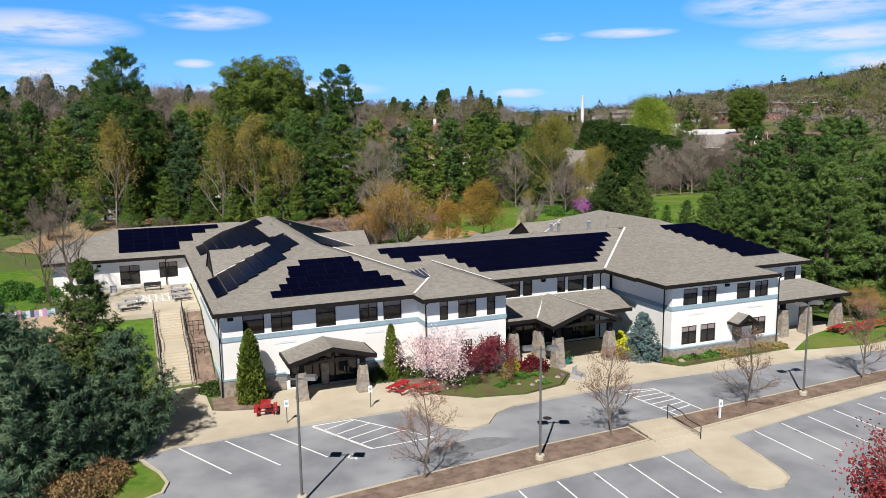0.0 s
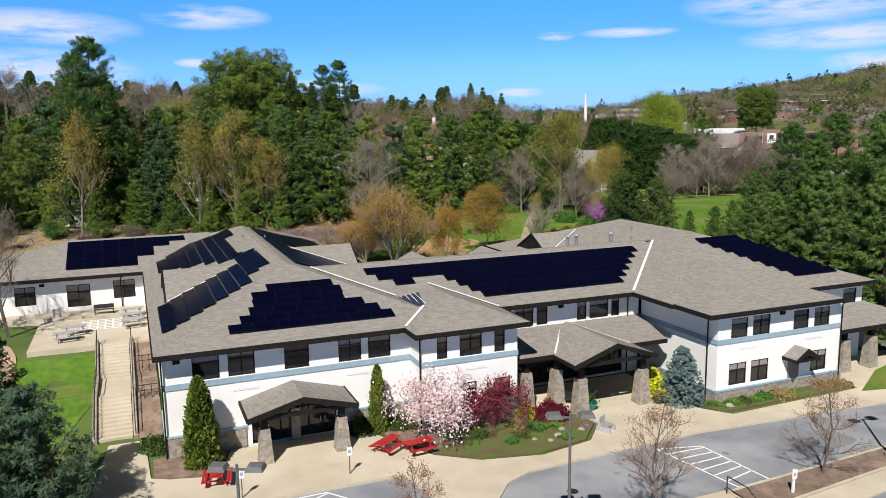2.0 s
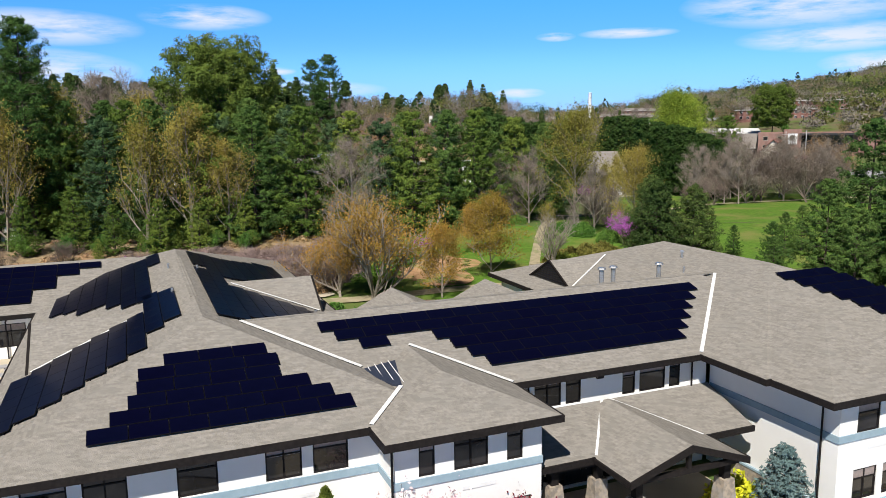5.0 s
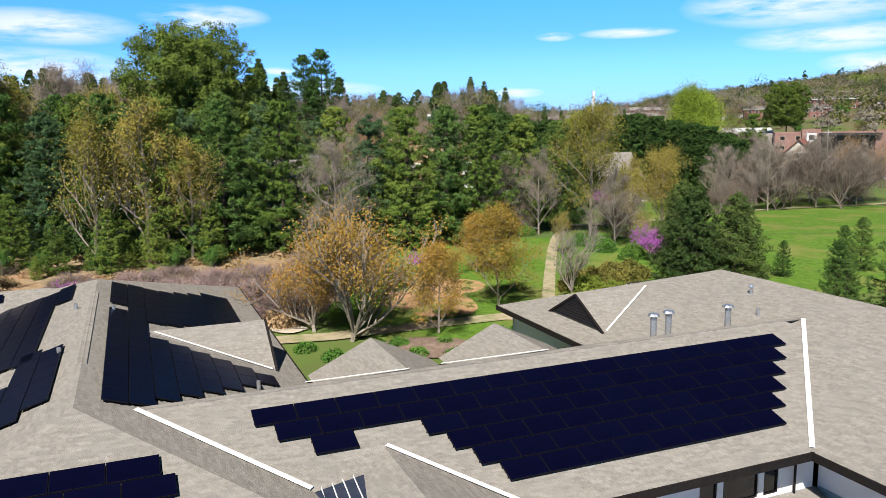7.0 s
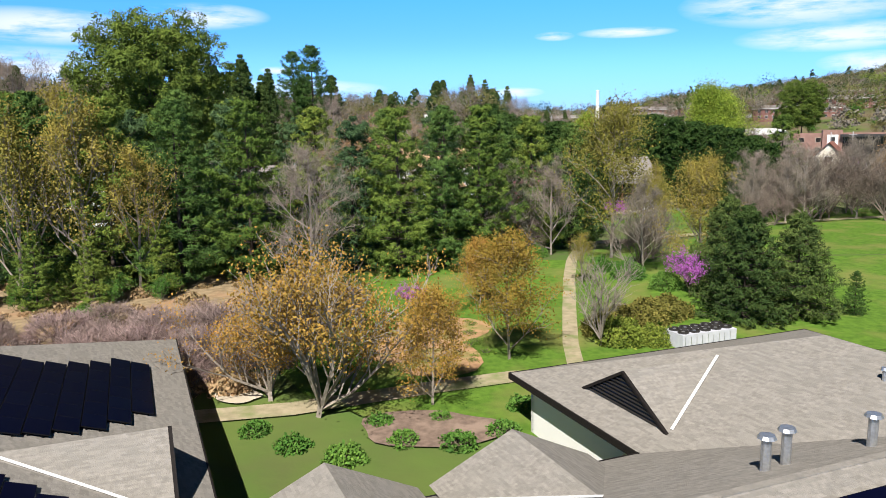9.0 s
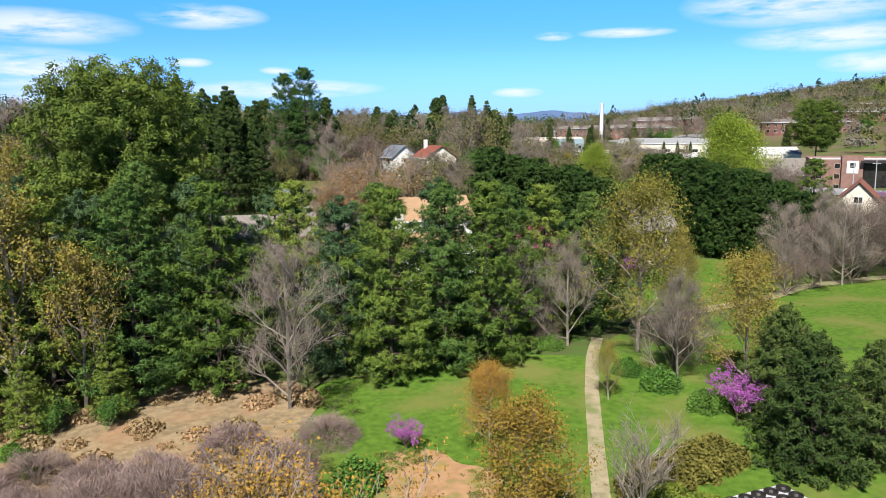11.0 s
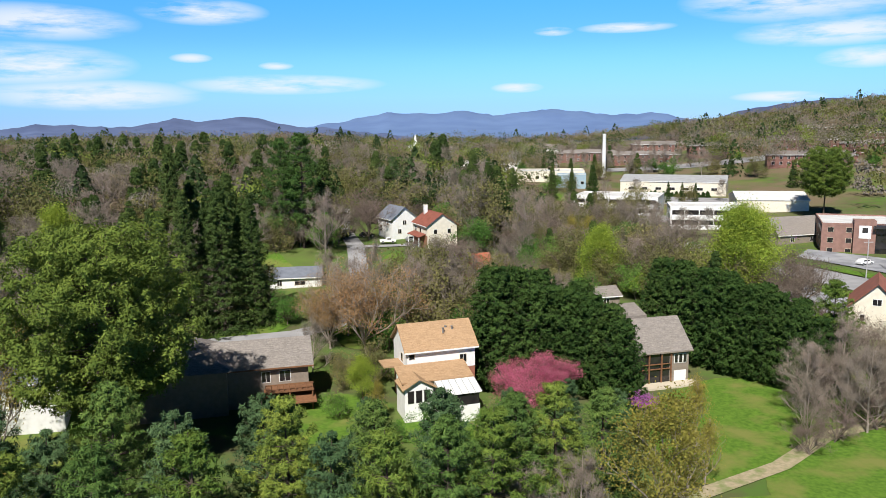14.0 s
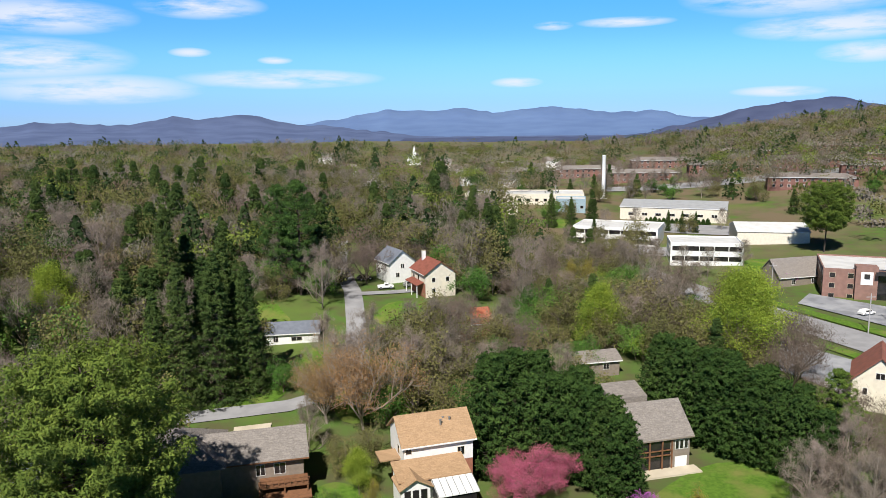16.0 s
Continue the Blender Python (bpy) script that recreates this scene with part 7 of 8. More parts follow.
# ---- houses beyond the wood ----
def house(name, x, y, z, turn, w, d, h, rise, wall_mat, roof_mat, label, hip=False, over=0.5, wins=(), low=None, low_h=0.0, door=None, category="house", skirt=2.5, trim=None):
    """A pitched-roof house: w along its front (local x), d deep, walls h high; the ridge runs along x. wins: (side, centre, sill, wide, high)."""
    t = thing(name, pose(x, y, z, 0, 0, turn), label, category, "houses beyond the wood")
    part("wall", Geo().box(-w / 2, w / 2, 0, d, low_h, h) if hip else Geo().add(
        [(-w / 2, 0, low_h), (w / 2, 0, low_h), (w / 2, d, low_h), (-w / 2, d, low_h), (-w / 2, 0, h), (w / 2, 0, h), (w / 2, d, h), (-w / 2, d, h), (-w / 2, d / 2, h + rise - 0.05), (w / 2, d / 2, h + rise - 0.05)],
        [(3, 2, 1, 0), (0, 1, 5, 4), (2, 3, 7, 6), (1, 2, 6, 9, 5), (3, 0, 4, 8, 7), (4, 5, 9, 8), (6, 7, 8, 9)]), wall_mat, t)
    part("foundation", Geo().box(-w / 2 + 0.02, w / 2 - 0.02, 0.02, d - 0.02, -skirt, low_h + 0.01), low or wall_mat, t)
    o, k = over, rise / (d / 2)
    if hip:
        e = d / 2 + o
        vs = [(-w / 2 - o, -o, h - o * k * 0), (w / 2 + o, -o, h), (w / 2 + o, d + o, h), (-w / 2 - o, d + o, h), (-w / 2 - o + e, d / 2, h + rise), (w / 2 + o - e, d / 2, h + rise)]
        part("roof", Geo().add(vs, [(0, 1, 5, 4), (1, 2, 5), (2, 3, 4, 5), (3, 0, 4), (3, 2, 1, 0)]), roof_mat, t)
        part("fascia", Geo().box(-w / 2 - o, w / 2 + o, -o - 0.04, -o, h - 0.2, h + 0.02), trim or WHITE, t)
    else:
        z0, zr = h - o * k, h + rise
        vs = []
        for dz in (0.12, -0.06):
            vs += [(-w / 2 - o, -o, z0 + dz), (w / 2 + o, -o, z0 + dz), (w / 2 + o, d / 2, zr + dz), (-w / 2 - o, d / 2, zr + dz), (w / 2 + o, d + o, z0 + dz), (-w / 2 - o, d + o, z0 + dz)]
        part("roof", Geo().add(vs, [(0, 1, 2, 3), (3, 2, 4, 5), (6, 9, 8, 7), (9, 11, 10, 8), (0, 6, 7, 1), (1, 7, 8, 2), (2, 8, 10, 4), (4, 10, 11, 5), (5, 11, 9, 3), (3, 9, 6, 0)]), roof_mat, t)
        part("fascia", Geo().box(-w / 2 - o, w / 2 + o, -o - 0.05, -o, z0 - 0.12, z0 + 0.1), trim or WHITE, t)
    for side, c, sill, ww, hh in wins:
        def face(g, a, b, n0, n1, s0, s1):
            if side == "front":
                return g.box(a, b, -n1, -n0, s0, s1)
            if side == "right":
                return g.box(w / 2 + n0, w / 2 + n1, a, b, s0, s1)
            return g.box(-w / 2 - n1, -w / 2 - n0, a, b, s0, s1)
        fr = part("window", face(Geo(), c - ww / 2 - 0.08, c + ww / 2 + 0.08, -0.02, 0.05, sill - 0.08, sill + hh + 0.08), WHITE if wall_mat is not WHITE else CREAM, t)
        part("pane", face(Geo(), c - ww / 2, c + ww / 2, 0.05, 0.07, sill, sill + hh), GLASS, fr)
        if ww > 0.9:
            part("glazing_bar", face(Geo(), c - 0.03, c + 0.03, 0.07, 0.085, sill, sill + hh), WHITE, fr)
    if door:
        side, c, ww, hh, mat = door
        part("door", Geo().box(c - ww / 2, c + ww / 2, -0.06, 0.02, low_h * 0, hh), mat, t)
    return t


def chimney(t, x, y, z0, z1, s=0.7, mat=None):
    c = part("chimney", Geo().box(x - s / 2, x + s / 2, y - s / 2, y + s / 2, z0, z1), mat or BRICK, t)
    part("chimney_cap", Geo().box(x - s / 2 - 0.06, x + s / 2 + 0.06, y - s / 2 - 0.06, y + s / 2 + 0.06, z1, z1 + 0.12), KERB, c)


# grey house with a walk-out ground floor beside the cypresses
h1 = house("grey_house", 36.4, 199.0, 5.0, 14, 9.6, 9.5, 5.9, 4.0, GREY_SIDING, GREY_ROOF, "grey-brown house with a steep grey shingle roof and deep porch", wins=[("front", 2.5, 3.5, 0.55, 1.4), ("front", 3.3, 3.5, 0.55, 1.4), ("front", 4.1, 3.5, 0.55, 1.4), ("right", 3, 3.6, 1.0, 1.2)], low_h=0.0, trim=GREY_SIDING)
# no recess is built: a flat dark panel gives the porch's shade
part("porch_recess", Geo().box(-4.7, 1.3, -0.06, 0.0, 0.1, 5.4), GLASS, h1, "flat dark panel standing in for the shade of a two-storey porch")
for x in (-4.6, -2.4, -0.2, 1.5):
    part("porch_post", Geo().box(x - 0.1, x + 0.1, -0.35, -0.15, 0, 5.6), BROWNWOOD, h1)
for z in (2.7, 3.5):
    part("porch_rail", Geo().box(-4.7, 1.5, -0.32, -0.2, z, z + 0.16), BROWNWOOD, h1)
part("garage_door", Geo().box(2.2, 4.3, -0.08, 0.02, 0.1, 2.2), WHITE, h1, "white panelled door")
part("rear_roof", Geo().add([(-4.9, 8.5, 9.4), (1.8, 8.5, 9.4), (1.8, 13, 10.6), (-4.9, 13, 10.6), (-4.9, 8.5, 5), (1.8, 8.5, 5), (1.8, 13, 5), (-4.9, 13, 5)], [(0, 1, 2, 3), (0, 4, 5, 1), (1, 5, 6, 2), (3, 2, 6, 7), (0, 3, 7, 4)]), GREY_ROOF, h1)
part("patio", Geo().box(-5.2, 5.6, -2.6, -0.1, -1.0, 0.5), CONCRETE, h1, "pale concrete patio")

# tan-roofed house with a white sunroom
h2 = house("tan_roofed_house", 1.0, 191.0, 6.2, 17.5, 10.6, 8.2, 8.0, 2.9, WHITE, TAN_ROOF, "white and brick house with a tan shingle roof", low=BRICK, low_h=4.6, wins=[("front", 3.4, 5.4, 1.0, 1.2), ("front", 3.2, 2.4, 1.2, 1.2), ("left", 3, 5.6, 0.9, 1.2), ("front", -4.6, 6.6, 0.8, 0.7)], skirt=7)
for x, y in ((1.6, 3.0), (2.5, 2.6), (0.9, 2.0)):
    part("roof_vent", Geo((x, y, 10.0)).lathe([(0.16, -0.4), (0.16, 0.3), (0.24, 0.36), (0.1, 0.44)], 8), GALV, h2)
part("lower_roof", Geo().slab([(-7.4, -0.1, 5.9), (3.4, -0.1, 5.9), (3.4, -4.6, 4.75), (-7.4, -4.6, 4.75)], 0.2), TAN_ROOF, h2, "tan shingle roof of the front wing")
part("front_wing", Geo().box(-7.0, 3.0, -4.2, 0.0, -2, 4.7), WHITE, h2)
part("white_gable", Geo().add([(-7.2, -5.4, -2), (-3.0, -5.4, -2), (-3.0, -5.4, 4.1), (-5.1, -5.4, 5.3), (-7.2, -5.4, 4.1), (-7.2, -4.1, -2), (-3.0, -4.1, -2), (-3.0, -4.1, 4.1), (-5.1, -4.1, 5.3), (-7.2, -4.1, 4.1)],
                             [(0, 1, 2, 3, 4), (1, 6, 7, 2), (2, 7, 8, 3), (3, 8, 9, 4), (4, 9, 5, 0)]), WHITE, h2, "white gabled bay")
for sg in (-1, 1):
    part("gable_roof", Geo().slab([(-5.1, -5.9, 5.5), (-5.1, -1.2, 5.5), (-5.1 + sg * 2.5, -1.2, 4.1), (-5.1 + sg * 2.5, -5.9, 4.1)][::sg], 0.16), TAN_ROOF, h2)
for c in (-6.3, -5.1, -3.9):
    fr = part("window", Geo().box(c - 0.45, c + 0.45, -5.46, -5.38, 1.9, 3.7), BLACKIRON, h2)
    part("pane", Geo().box(c - 0.36, c + 0.36, -5.49, -5.46, 2.0, 3.6), GLASS, fr)
part("sunroom_roof", Geo().slab([(-2.6, -4.4, 4.55), (3.4, -4.4, 4.55), (3.4, -8.0, 3.5), (-2.6, -8.0, 3.5)], 0.14), WHITE, h2, "white ribbed sunroom roof")
for k in range(7):
    part("roof_rib", Geo().slab([(-2.6 + k, -4.4, 4.61), (-2.5 + k, -4.4, 4.61), (-2.5 + k, -8.0, 3.56), (-2.6 + k, -8.0, 3.56)], 0.06), GALV, h2)
part("sunroom_wall", Geo().box(-2.4, 3.2, -7.8, -4.3, -2, 1.6), WHITE, h2)
part("sunroom_glass", Geo().box(-2.3, 3.1, -7.7, -4.35, 1.6, 3.4), GLASS, h2)
part("terrace_roof", Geo().box(-8.4, -4.4, 2.0, 5.5, 5.0, 5.25), TAN_ROOF, h2)

# long grey-roofed house with timber decks
h3 = house("grey_roofed_house", -26.6, 191.0, 5.8, 14, 15.0, 8.4, 6.0, 2.7, GREY_SIDING, GREY_ROOF, "low house with grey hipped roofs and timber decks", hip=False, over=0.8, wins=[("front", 4.0, 3.2, 1.6, 1.6), ("front", 1.2, 3.2, 1.2, 1.6), ("front", 4.0, 0.4, 1.4, 1.8)], trim=BROWNWOOD)
part("main_roof", Geo().add([(-17.5, -3, 6.2), (-3.5, -3, 6.2), (-3.5, 11.5, 6.2), (-17.5, 11.5, 6.2), (-10.5, 4.2, 10.4)], [(0, 1, 4), (1, 2, 4), (2, 3, 4), (3, 0, 4), (3, 2, 1, 0)]), GREY_ROOF, h3, "grey hipped main roof")
part("main_wall", Geo().box(-16.6, -4.4, -2.2, 10.6, -3, 6.2), GREY_SIDING, h3)
deck = part("deck", Geo().box(1.0, 8.0, -3.4, -0.1, 2.5, 2.75), BROWNWOOD, h3, "stained timber deck with rails")
for k in range(9):
    part("baluster", Geo().box(1.0 + 0.85 * k, 1.1 + 0.85 * k, -3.4, -3.3, 2.75, 3.7), BROWNWOOD, deck)
part("deck_rail", Geo().box(1.0, 8.0, -3.42, -3.28, 3.65, 3.8), BROWNWOOD, deck)
for x in (1.2, 4.5, 7.8):
    part("deck_post", Geo().box(x - 0.1, x + 0.1, -3.3, -3.1, -2.5, 2.5), BROWNWOOD, deck)
part("porch_roof", Geo().slab([(0.8, -0.1, 2.2), (8.3, -0.1, 2.2), (8.3, -4.6, 1.2), (0.8, -4.6, 1.2)], 0.15), BROWNWOOD, h3)

h4 = house("red_and_cream_house", -4.6, 288.0, 14.2, -68, 11.0, 8.6, 6.0, 3.0, CREAM, RED_ROOF, "tall cream gabled house with a russet roof", wins=[("right", 2.3, 3.6, 0.9, 1.2), ("right", 6.3, 3.6, 0.9, 1.2), ("right", 2.3, 0.7, 0.9, 1.2), ("front", -3.2, 3.6, 0.9, 1.2), ("front", 0.4, 3.6, 0.9, 1.2)], skirt=4)
part("brick_cladding", Geo().box(-5.5, 5.5, -0.10, -0.03, -2.5, 3.2), BRICK, h4, "red brick lower wall")
part("porch_roof", Geo().slab([(-4.5, -0.1, 3.6), (4.5, -0.1, 3.6), (4.5, -2.2, 2.9), (-4.5, -2.2, 2.9)], 0.15), RED_ROOF, h4)
for x in (-4.2, 0, 4.2):
    part("porch_post", Geo().box(x - 0.1, x + 0.1, -2.1, -1.9, -2, 2.9), WHITE, h4)
chimney(h4, -4.0, 3.2, 6, 10.6, 0.9, WHITE)
house("slate_roofed_house", -15.5, 306, 14.6, -62, 10, 8, 5.2, 3.2, WHITE, BLUE_ROOF, "pale house with a slate-grey gabled roof", wins=[("front", -3, 1, 1, 1.4), ("front", 2, 3.2, 1, 1.2), ("right", 4, 3.3, 1, 1.2), ("right", 2.4, 0.8, 1, 1.2)], skirt=4)
house("small_grey_house", -33.5, 258.5, 8.6, 8, 12, 8.0, 3.0, 1.7, WHITE, BLUE_ROOF, "low white house with a blue-grey roof", wins=[("front", 1.0, 1.1, 2.4, 0.9), ("front", -3.8, 1.0, 1.0, 1.3)], skirt=3)
house("orange_roofed_house", 7.5, 258.0, 10.0, 15, 12, 8, 3.4, 2.6, BRICK, material("orange_shingle", (0.40, 0.13, 0.07), (0.32, 0.10, 0.055), 0.95, 0.8), "brick house with an orange-red roof", wins=[("front", 2, 1, 1, 1.3), ("right", 3, 1, 1, 1.3)], skirt=4)
house("pool_house", 33.5, 236.0, 8.4, 12, 10, 6, 2.8, 1.3, GREY_SIDING, GREY_ROOF, "small grey garden house beside a pool", wins=[("front", 2, 0.9, 1.2, 1.2)], skirt=3)
house("white_west_house", -57.0, 180.0, 8.6, 20, 12, 8, 4.6, 2.2, WHITE, BLUE_ROOF, "white weatherboard house among pines", wins=[("front", 3, 1.2, 1.2, 1.4), ("front", 0, 1.2, 1.2, 1.4), ("front", -3.5, 1.2, 1.2, 1.4), ("right", 3, 1.2, 1.2, 1.4)], skirt=5)
house("white_shed", -60, 134.0, gz(-60, 134) + 0.1, 20, 5, 4.5, 2.8, 1.2, WHITE, GREY_ROOF, "small white shed behind the pines", wins=[("front", 0, 1.0, 0.9, 1.1)], skirt=2)
h12 = house("stone_house", 88.3, 220.9, 6.5, 60, 12, 9, 6.0, 4.4, CREAM, material("terracotta_roof", (0.27, 0.095, 0.065), (0.20, 0.075, 0.05), 0.95, 0.8), "pale stone house with a steep terracotta roof", wins=[("left", 4.5, 6.4, 1.4, 1.1), ("left", 2.5, 3.2, 0.7, 1.2), ("left", 6.8, 3.2, 0.7, 1.2), ("front", -3, 3.0, 1, 1.2), ("front", 2, 3.0, 1, 1.2)], skirt=4)
house("chapel_like_house", 111.0, 311.0, 9.0, 15, 16, 9, 3.6, 4.6, GREY_SIDING, GREY_ROOF, "brown-grey house with a tall steep roof", wins=[("front", 4, 1, 1.2, 1.4), ("front", -3, 1, 1.2, 1.4)], skirt=3)
solid("swimming_pool", Geo().box(-3.5, 3.5, -1.6, 1.6, -0.2, 0.12), CONCRETE, pose(37, 229.5, gz(37, 229.5) + 0.15, 0, 0, -20), "pale pool edge in a garden", "pool", kind="structure")
solid("pool_water", Geo().box(-2.8, 2.8, -1.0, 1.0, 0.05, 0.14), POOLBLUE, pose(37, 229.5, gz(37, 229.5) + 0.15, 0, 0, -20), "clear blue water in a garden pool", "pool", kind="structure")


def block(name, x, y, turn, w, d, h, wall_mat, roof_mat, label, floors=2, bays=6, z=None, band=None, win=(1.4, 1.4), strips=False, category="office building", parapet=0.5, group="town buildings"):
    """A flat-roofed town building with rows of windows on the front and the left side."""
    z = gz(x, y) if z is None else z
    t = thing(name, pose(x, y, z, 0, 0, turn), label, category, group)
    part("wall", Geo().box(-w / 2, w / 2, 0, d, -4, h), wall_mat, t)
    part("roof", Geo().box(-w / 2 + 0.3, w / 2 - 0.3, 0.3, d - 0.3, h, h + 0.08), roof_mat, t)
    part("parapet", Geo().add(*grid_solid("", "p", 0, 1, [-w / 2, w / 2], [0, 1], lambda i, j: False)).box(-w / 2 - 0.05, w / 2 + 0.05, -0.05, 0.3, h - 0.1, h + parapet), band or wall_mat, t)
    part("parapet", Geo().box(-w / 2 - 0.05, -w / 2 + 0.3, 0.3, d + 0.05, h - 0.1, h + parapet), band or wall_mat, t)
    part("parapet", Geo().box(w / 2 - 0.3, w / 2 + 0.05, 0.3, d + 0.05, h - 0.1, h + parapet), band or wall_mat, t)
    part("parapet", Geo().box(-w / 2 + 0.3, w / 2 - 0.3, d - 0.3, d + 0.05, h - 0.1, h + parapet), band or wall_mat, t)
    fl = h / floors
    for f in range(floors):
        zz = f * fl + fl * 0.32
        if strips:
            part("window_band", Geo().box(-w / 2 + 0.6, w / 2 - 0.6, -0.04, 0.01, zz, zz + fl * 0.46), GLASS, t)
            part("window_band", Geo().box(-w / 2 - 0.04, -w / 2 + 0.01, 0.6, d - 0.6, zz, zz + fl * 0.46), GLASS, t)
            for k in range(1, bays):
                c = -w / 2 + w * k / bays
                part("mullion", Geo().box(c - 0.12, c + 0.12, -0.12, -0.03, zz - 0.1, zz + fl * 0.5), wall_mat, t)
            continue
        for k in range(bays):
            c = -w / 2 + w * (k + 0.5) / bays
            wn_ = part("window", Geo().box(c - win[0] / 2 - 0.08, c + win[0] / 2 + 0.08, -0.05, 0.01, zz - 0.08, zz + win[1] + 0.08), KERB, t)
            part("pane", Geo().box(c - win[0] / 2, c + win[0] / 2, -0.07, -0.05, zz, zz + win[1]), GLASS, wn_)
        m = max(2, int(bays * d / w))
        for k in range(m):
            c = d * (k + 0.5) / m
            wn_ = part("window", Geo().box(-w / 2 - 0.05, -w / 2 + 0.01, c - win[0] / 2 - 0.08, c + win[0] / 2 + 0.08, zz - 0.08, zz + win[1] + 0.08), KERB, t)
            part("pane", Geo().box(-w / 2 - 0.07, -w / 2 - 0.05, c - win[0] / 2, c + win[0] / 2, zz, zz + win[1]), GLASS, wn_)
    if band:
        part("band", Geo().box(-w / 2 - 0.06, w / 2 + 0.06, -0.06, -0.005, h * 0.36, h * 0.40), band, t)
        part("band", Geo().box(-w / 2 - 0.06, w / 2 + 0.06, -0.06, -0.005, h * 0.68, h * 0.72), band, t)
    return t


brick = block("brick_office", 129.5, 289, -22, 42, 24, 9.0, BRICKBROWN, WHITE_ROOF, "three-storey brown brick office with a pale parapet", 3, 9, 8.2, None, (1.4, 1.3))
tower = part("corner_tower", Geo().box(-13, -7.5, -1.6, 3, -4, 10.6), BRICKBROWN, brick, "brick stair tower with a round emblem")
part("emblem", Geo((-10.2, -1.62, 7.4)).box(-1.5, 1.5, -0.06, 0, -1.8, 1.8), WHITE, brick, "plain white shield-shaped emblem panel")
part("emblem_disc", Geo((-10.2, -1.7, 7.9)).box(-0.7, 0.7, -0.05, 0, -0.7, 0.7), BLACKIRON, brick)
part("glass_hall", Geo().box(-7.5, 8, -1.2, 3, -2, 8.6), GLASS, brick, "dark glazed entrance hall")
part("hall_canopy", Geo().box(-8.2, 9.5, -3.2, 3, 8.6, 9.3), BLACKIRON, brick, "broad dark flat canopy")
part("brick_wing", Geo().box(8, 15, -1.6, 3, -4, 9.9), BRICKBROWN, brick)
block("white_office", 70, 381.5, -23, 33, 20, 7.0, WHITE, WHITE_ROOF, "two-storey white office block with window strips", 2, 7, 10.3, None, strips=True)
block("white_office", 93, 343, -12, 24, 16, 7.0, WHITE, WHITE_ROOF, "white office block with dark window strips", 2, 5, 10.0, None, strips=True)
house("warehouse", 105.5, 424.5, 14.4, -22, 46, 26, 5.4, 2.2, CREAM, WAREROOF, "long low pale warehouse with a grey metal roof", over=0.3, wins=[("front", -18 + 6 * k, 1.6, 2.4, 1.2) for k in range(7)], category="warehouse", skirt=4)
plant("clipped_evergreen", dense_cone(133, 2.4, 1.1, 420, 0.22, CYPRESS, 0.5), [(94 + 1.72 * k, 424 - 0.7 * k, 1.0 + 0.15 * (k % 3)) for k in range(15)], "small dark evergreen in a row before the warehouse", "shrub", "warehouse evergreens", 81)
house("white_roofed_hall", 128.5, 372, 11.5, -12, 26, 20, 5.0, 2.4, CREAM, WHITE_ROOF, "low hall with a white membrane roof", hip=False, over=0.3, category="hall", skirt=4)
block("school_annex", 44, 470, -8, 60, 22, 5.0, CREAM, WHITE_ROOF, "long low pale school annex", 1, 14, 17.0, None, (1.6, 1.4))
block("low_shop", 20, 440, 5, 36, 16, 4.5, CREAM, WHITE_ROOF, "low pale building with a flat white roof", 1, 8, 15.2, None, (1.6, 1.4))
block("low_shop", 64, 448, -10, 14, 12, 6.0, BAND, WHITE_ROOF, "small building with a blue-green front", 1, 4, 15.5, None, (1.4, 1.2))
# tall white stack
stack = thing("tall_stack", pose(88.5, 490, 16.8), "tall slender white stack over the town", "chimney")
part("shaft", Geo().lathe([(1.15, -1), (1.0, 12), (0.9, 23.2), (0.95, 23.3), (0.95, 23.6)], 16), WHITE, stack, "", True)
part("stack_base", Geo().box(-1.6, 1.6, -1.6, 1.6, -1.5, 0.8), WHITE, stack)
# rows of brick flats at the foot of the hill
APTS = [(124, 545, -6, 44), (172, 540, -10, 44), (215, 520, -14, 40), (150, 590, -6, 50), (205, 580, -12, 44), (100, 590, 0, 46), (60, 600, 6, 44), (250, 560, -18, 40), (190, 470, -18, 40), (232, 478, -22, 42), (255, 500, -24, 40)]
first = None
for x, y, turn, w in APTS:
    m = pose(x, y, gz(x, y) - 0.3, 0, 0, turn)
    if first:
        ob = copy_thing(first, m)
        continue
    first = house("brick_apartments", x, y, gz(x, y) - 0.3, turn, 42, 11, 6.0, 2.0, DULLBRICK, GREY_ROOF, "two-storey red brick apartment row with a grey roof", hip=True, over=0.7,
                  wins=[("front", -18 + 3.6 * k, 1.0, 1.3, 1.4) for k in range(11)] + [("front", -18 + 3.6 * k, 3.9, 1.3, 1.4) for k in range(11)], skirt=5, category="apartment building")
    first["group"] = "brick apartment rows"
# church and scattered white houses in the distance
church = thing("church", pose(-20, 734, gz(-20, 734)), "white church with a thin steeple far off", "church")
part("nave", Geo().box(-6, 6, 0, 16, -2, 7), WHITE, church)
part("nave_roof", Geo().add([(-6.5, -0.5, 7), (6.5, -0.5, 7), (6.5, 16.5, 7), (-6.5, 16.5, 7), (0, -0.5, 11), (0, 16.5, 11)], [(0, 1, 4), (1, 2, 5, 4), (2, 3, 5), (3, 0, 4, 5)]), GREY_ROOF, church)
part("steeple", Geo().add([(-1.6, -2.5, -2), (1.6, -2.5, -2), (1.6, 0.5, -2), (-1.6, 0.5, -2), (-1.6, -2.5, 9), (1.6, -2.5, 9), (1.6, 0.5, 9), (-1.6, 0.5, 9), (0, -1, 17)], [(0, 1, 5, 4), (1, 2, 6, 5), (2, 3, 7, 6), (3, 0, 4, 7), (4, 5, 8), (5, 6, 8), (6, 7, 8), (7, 4, 8)]), WHITE, church)
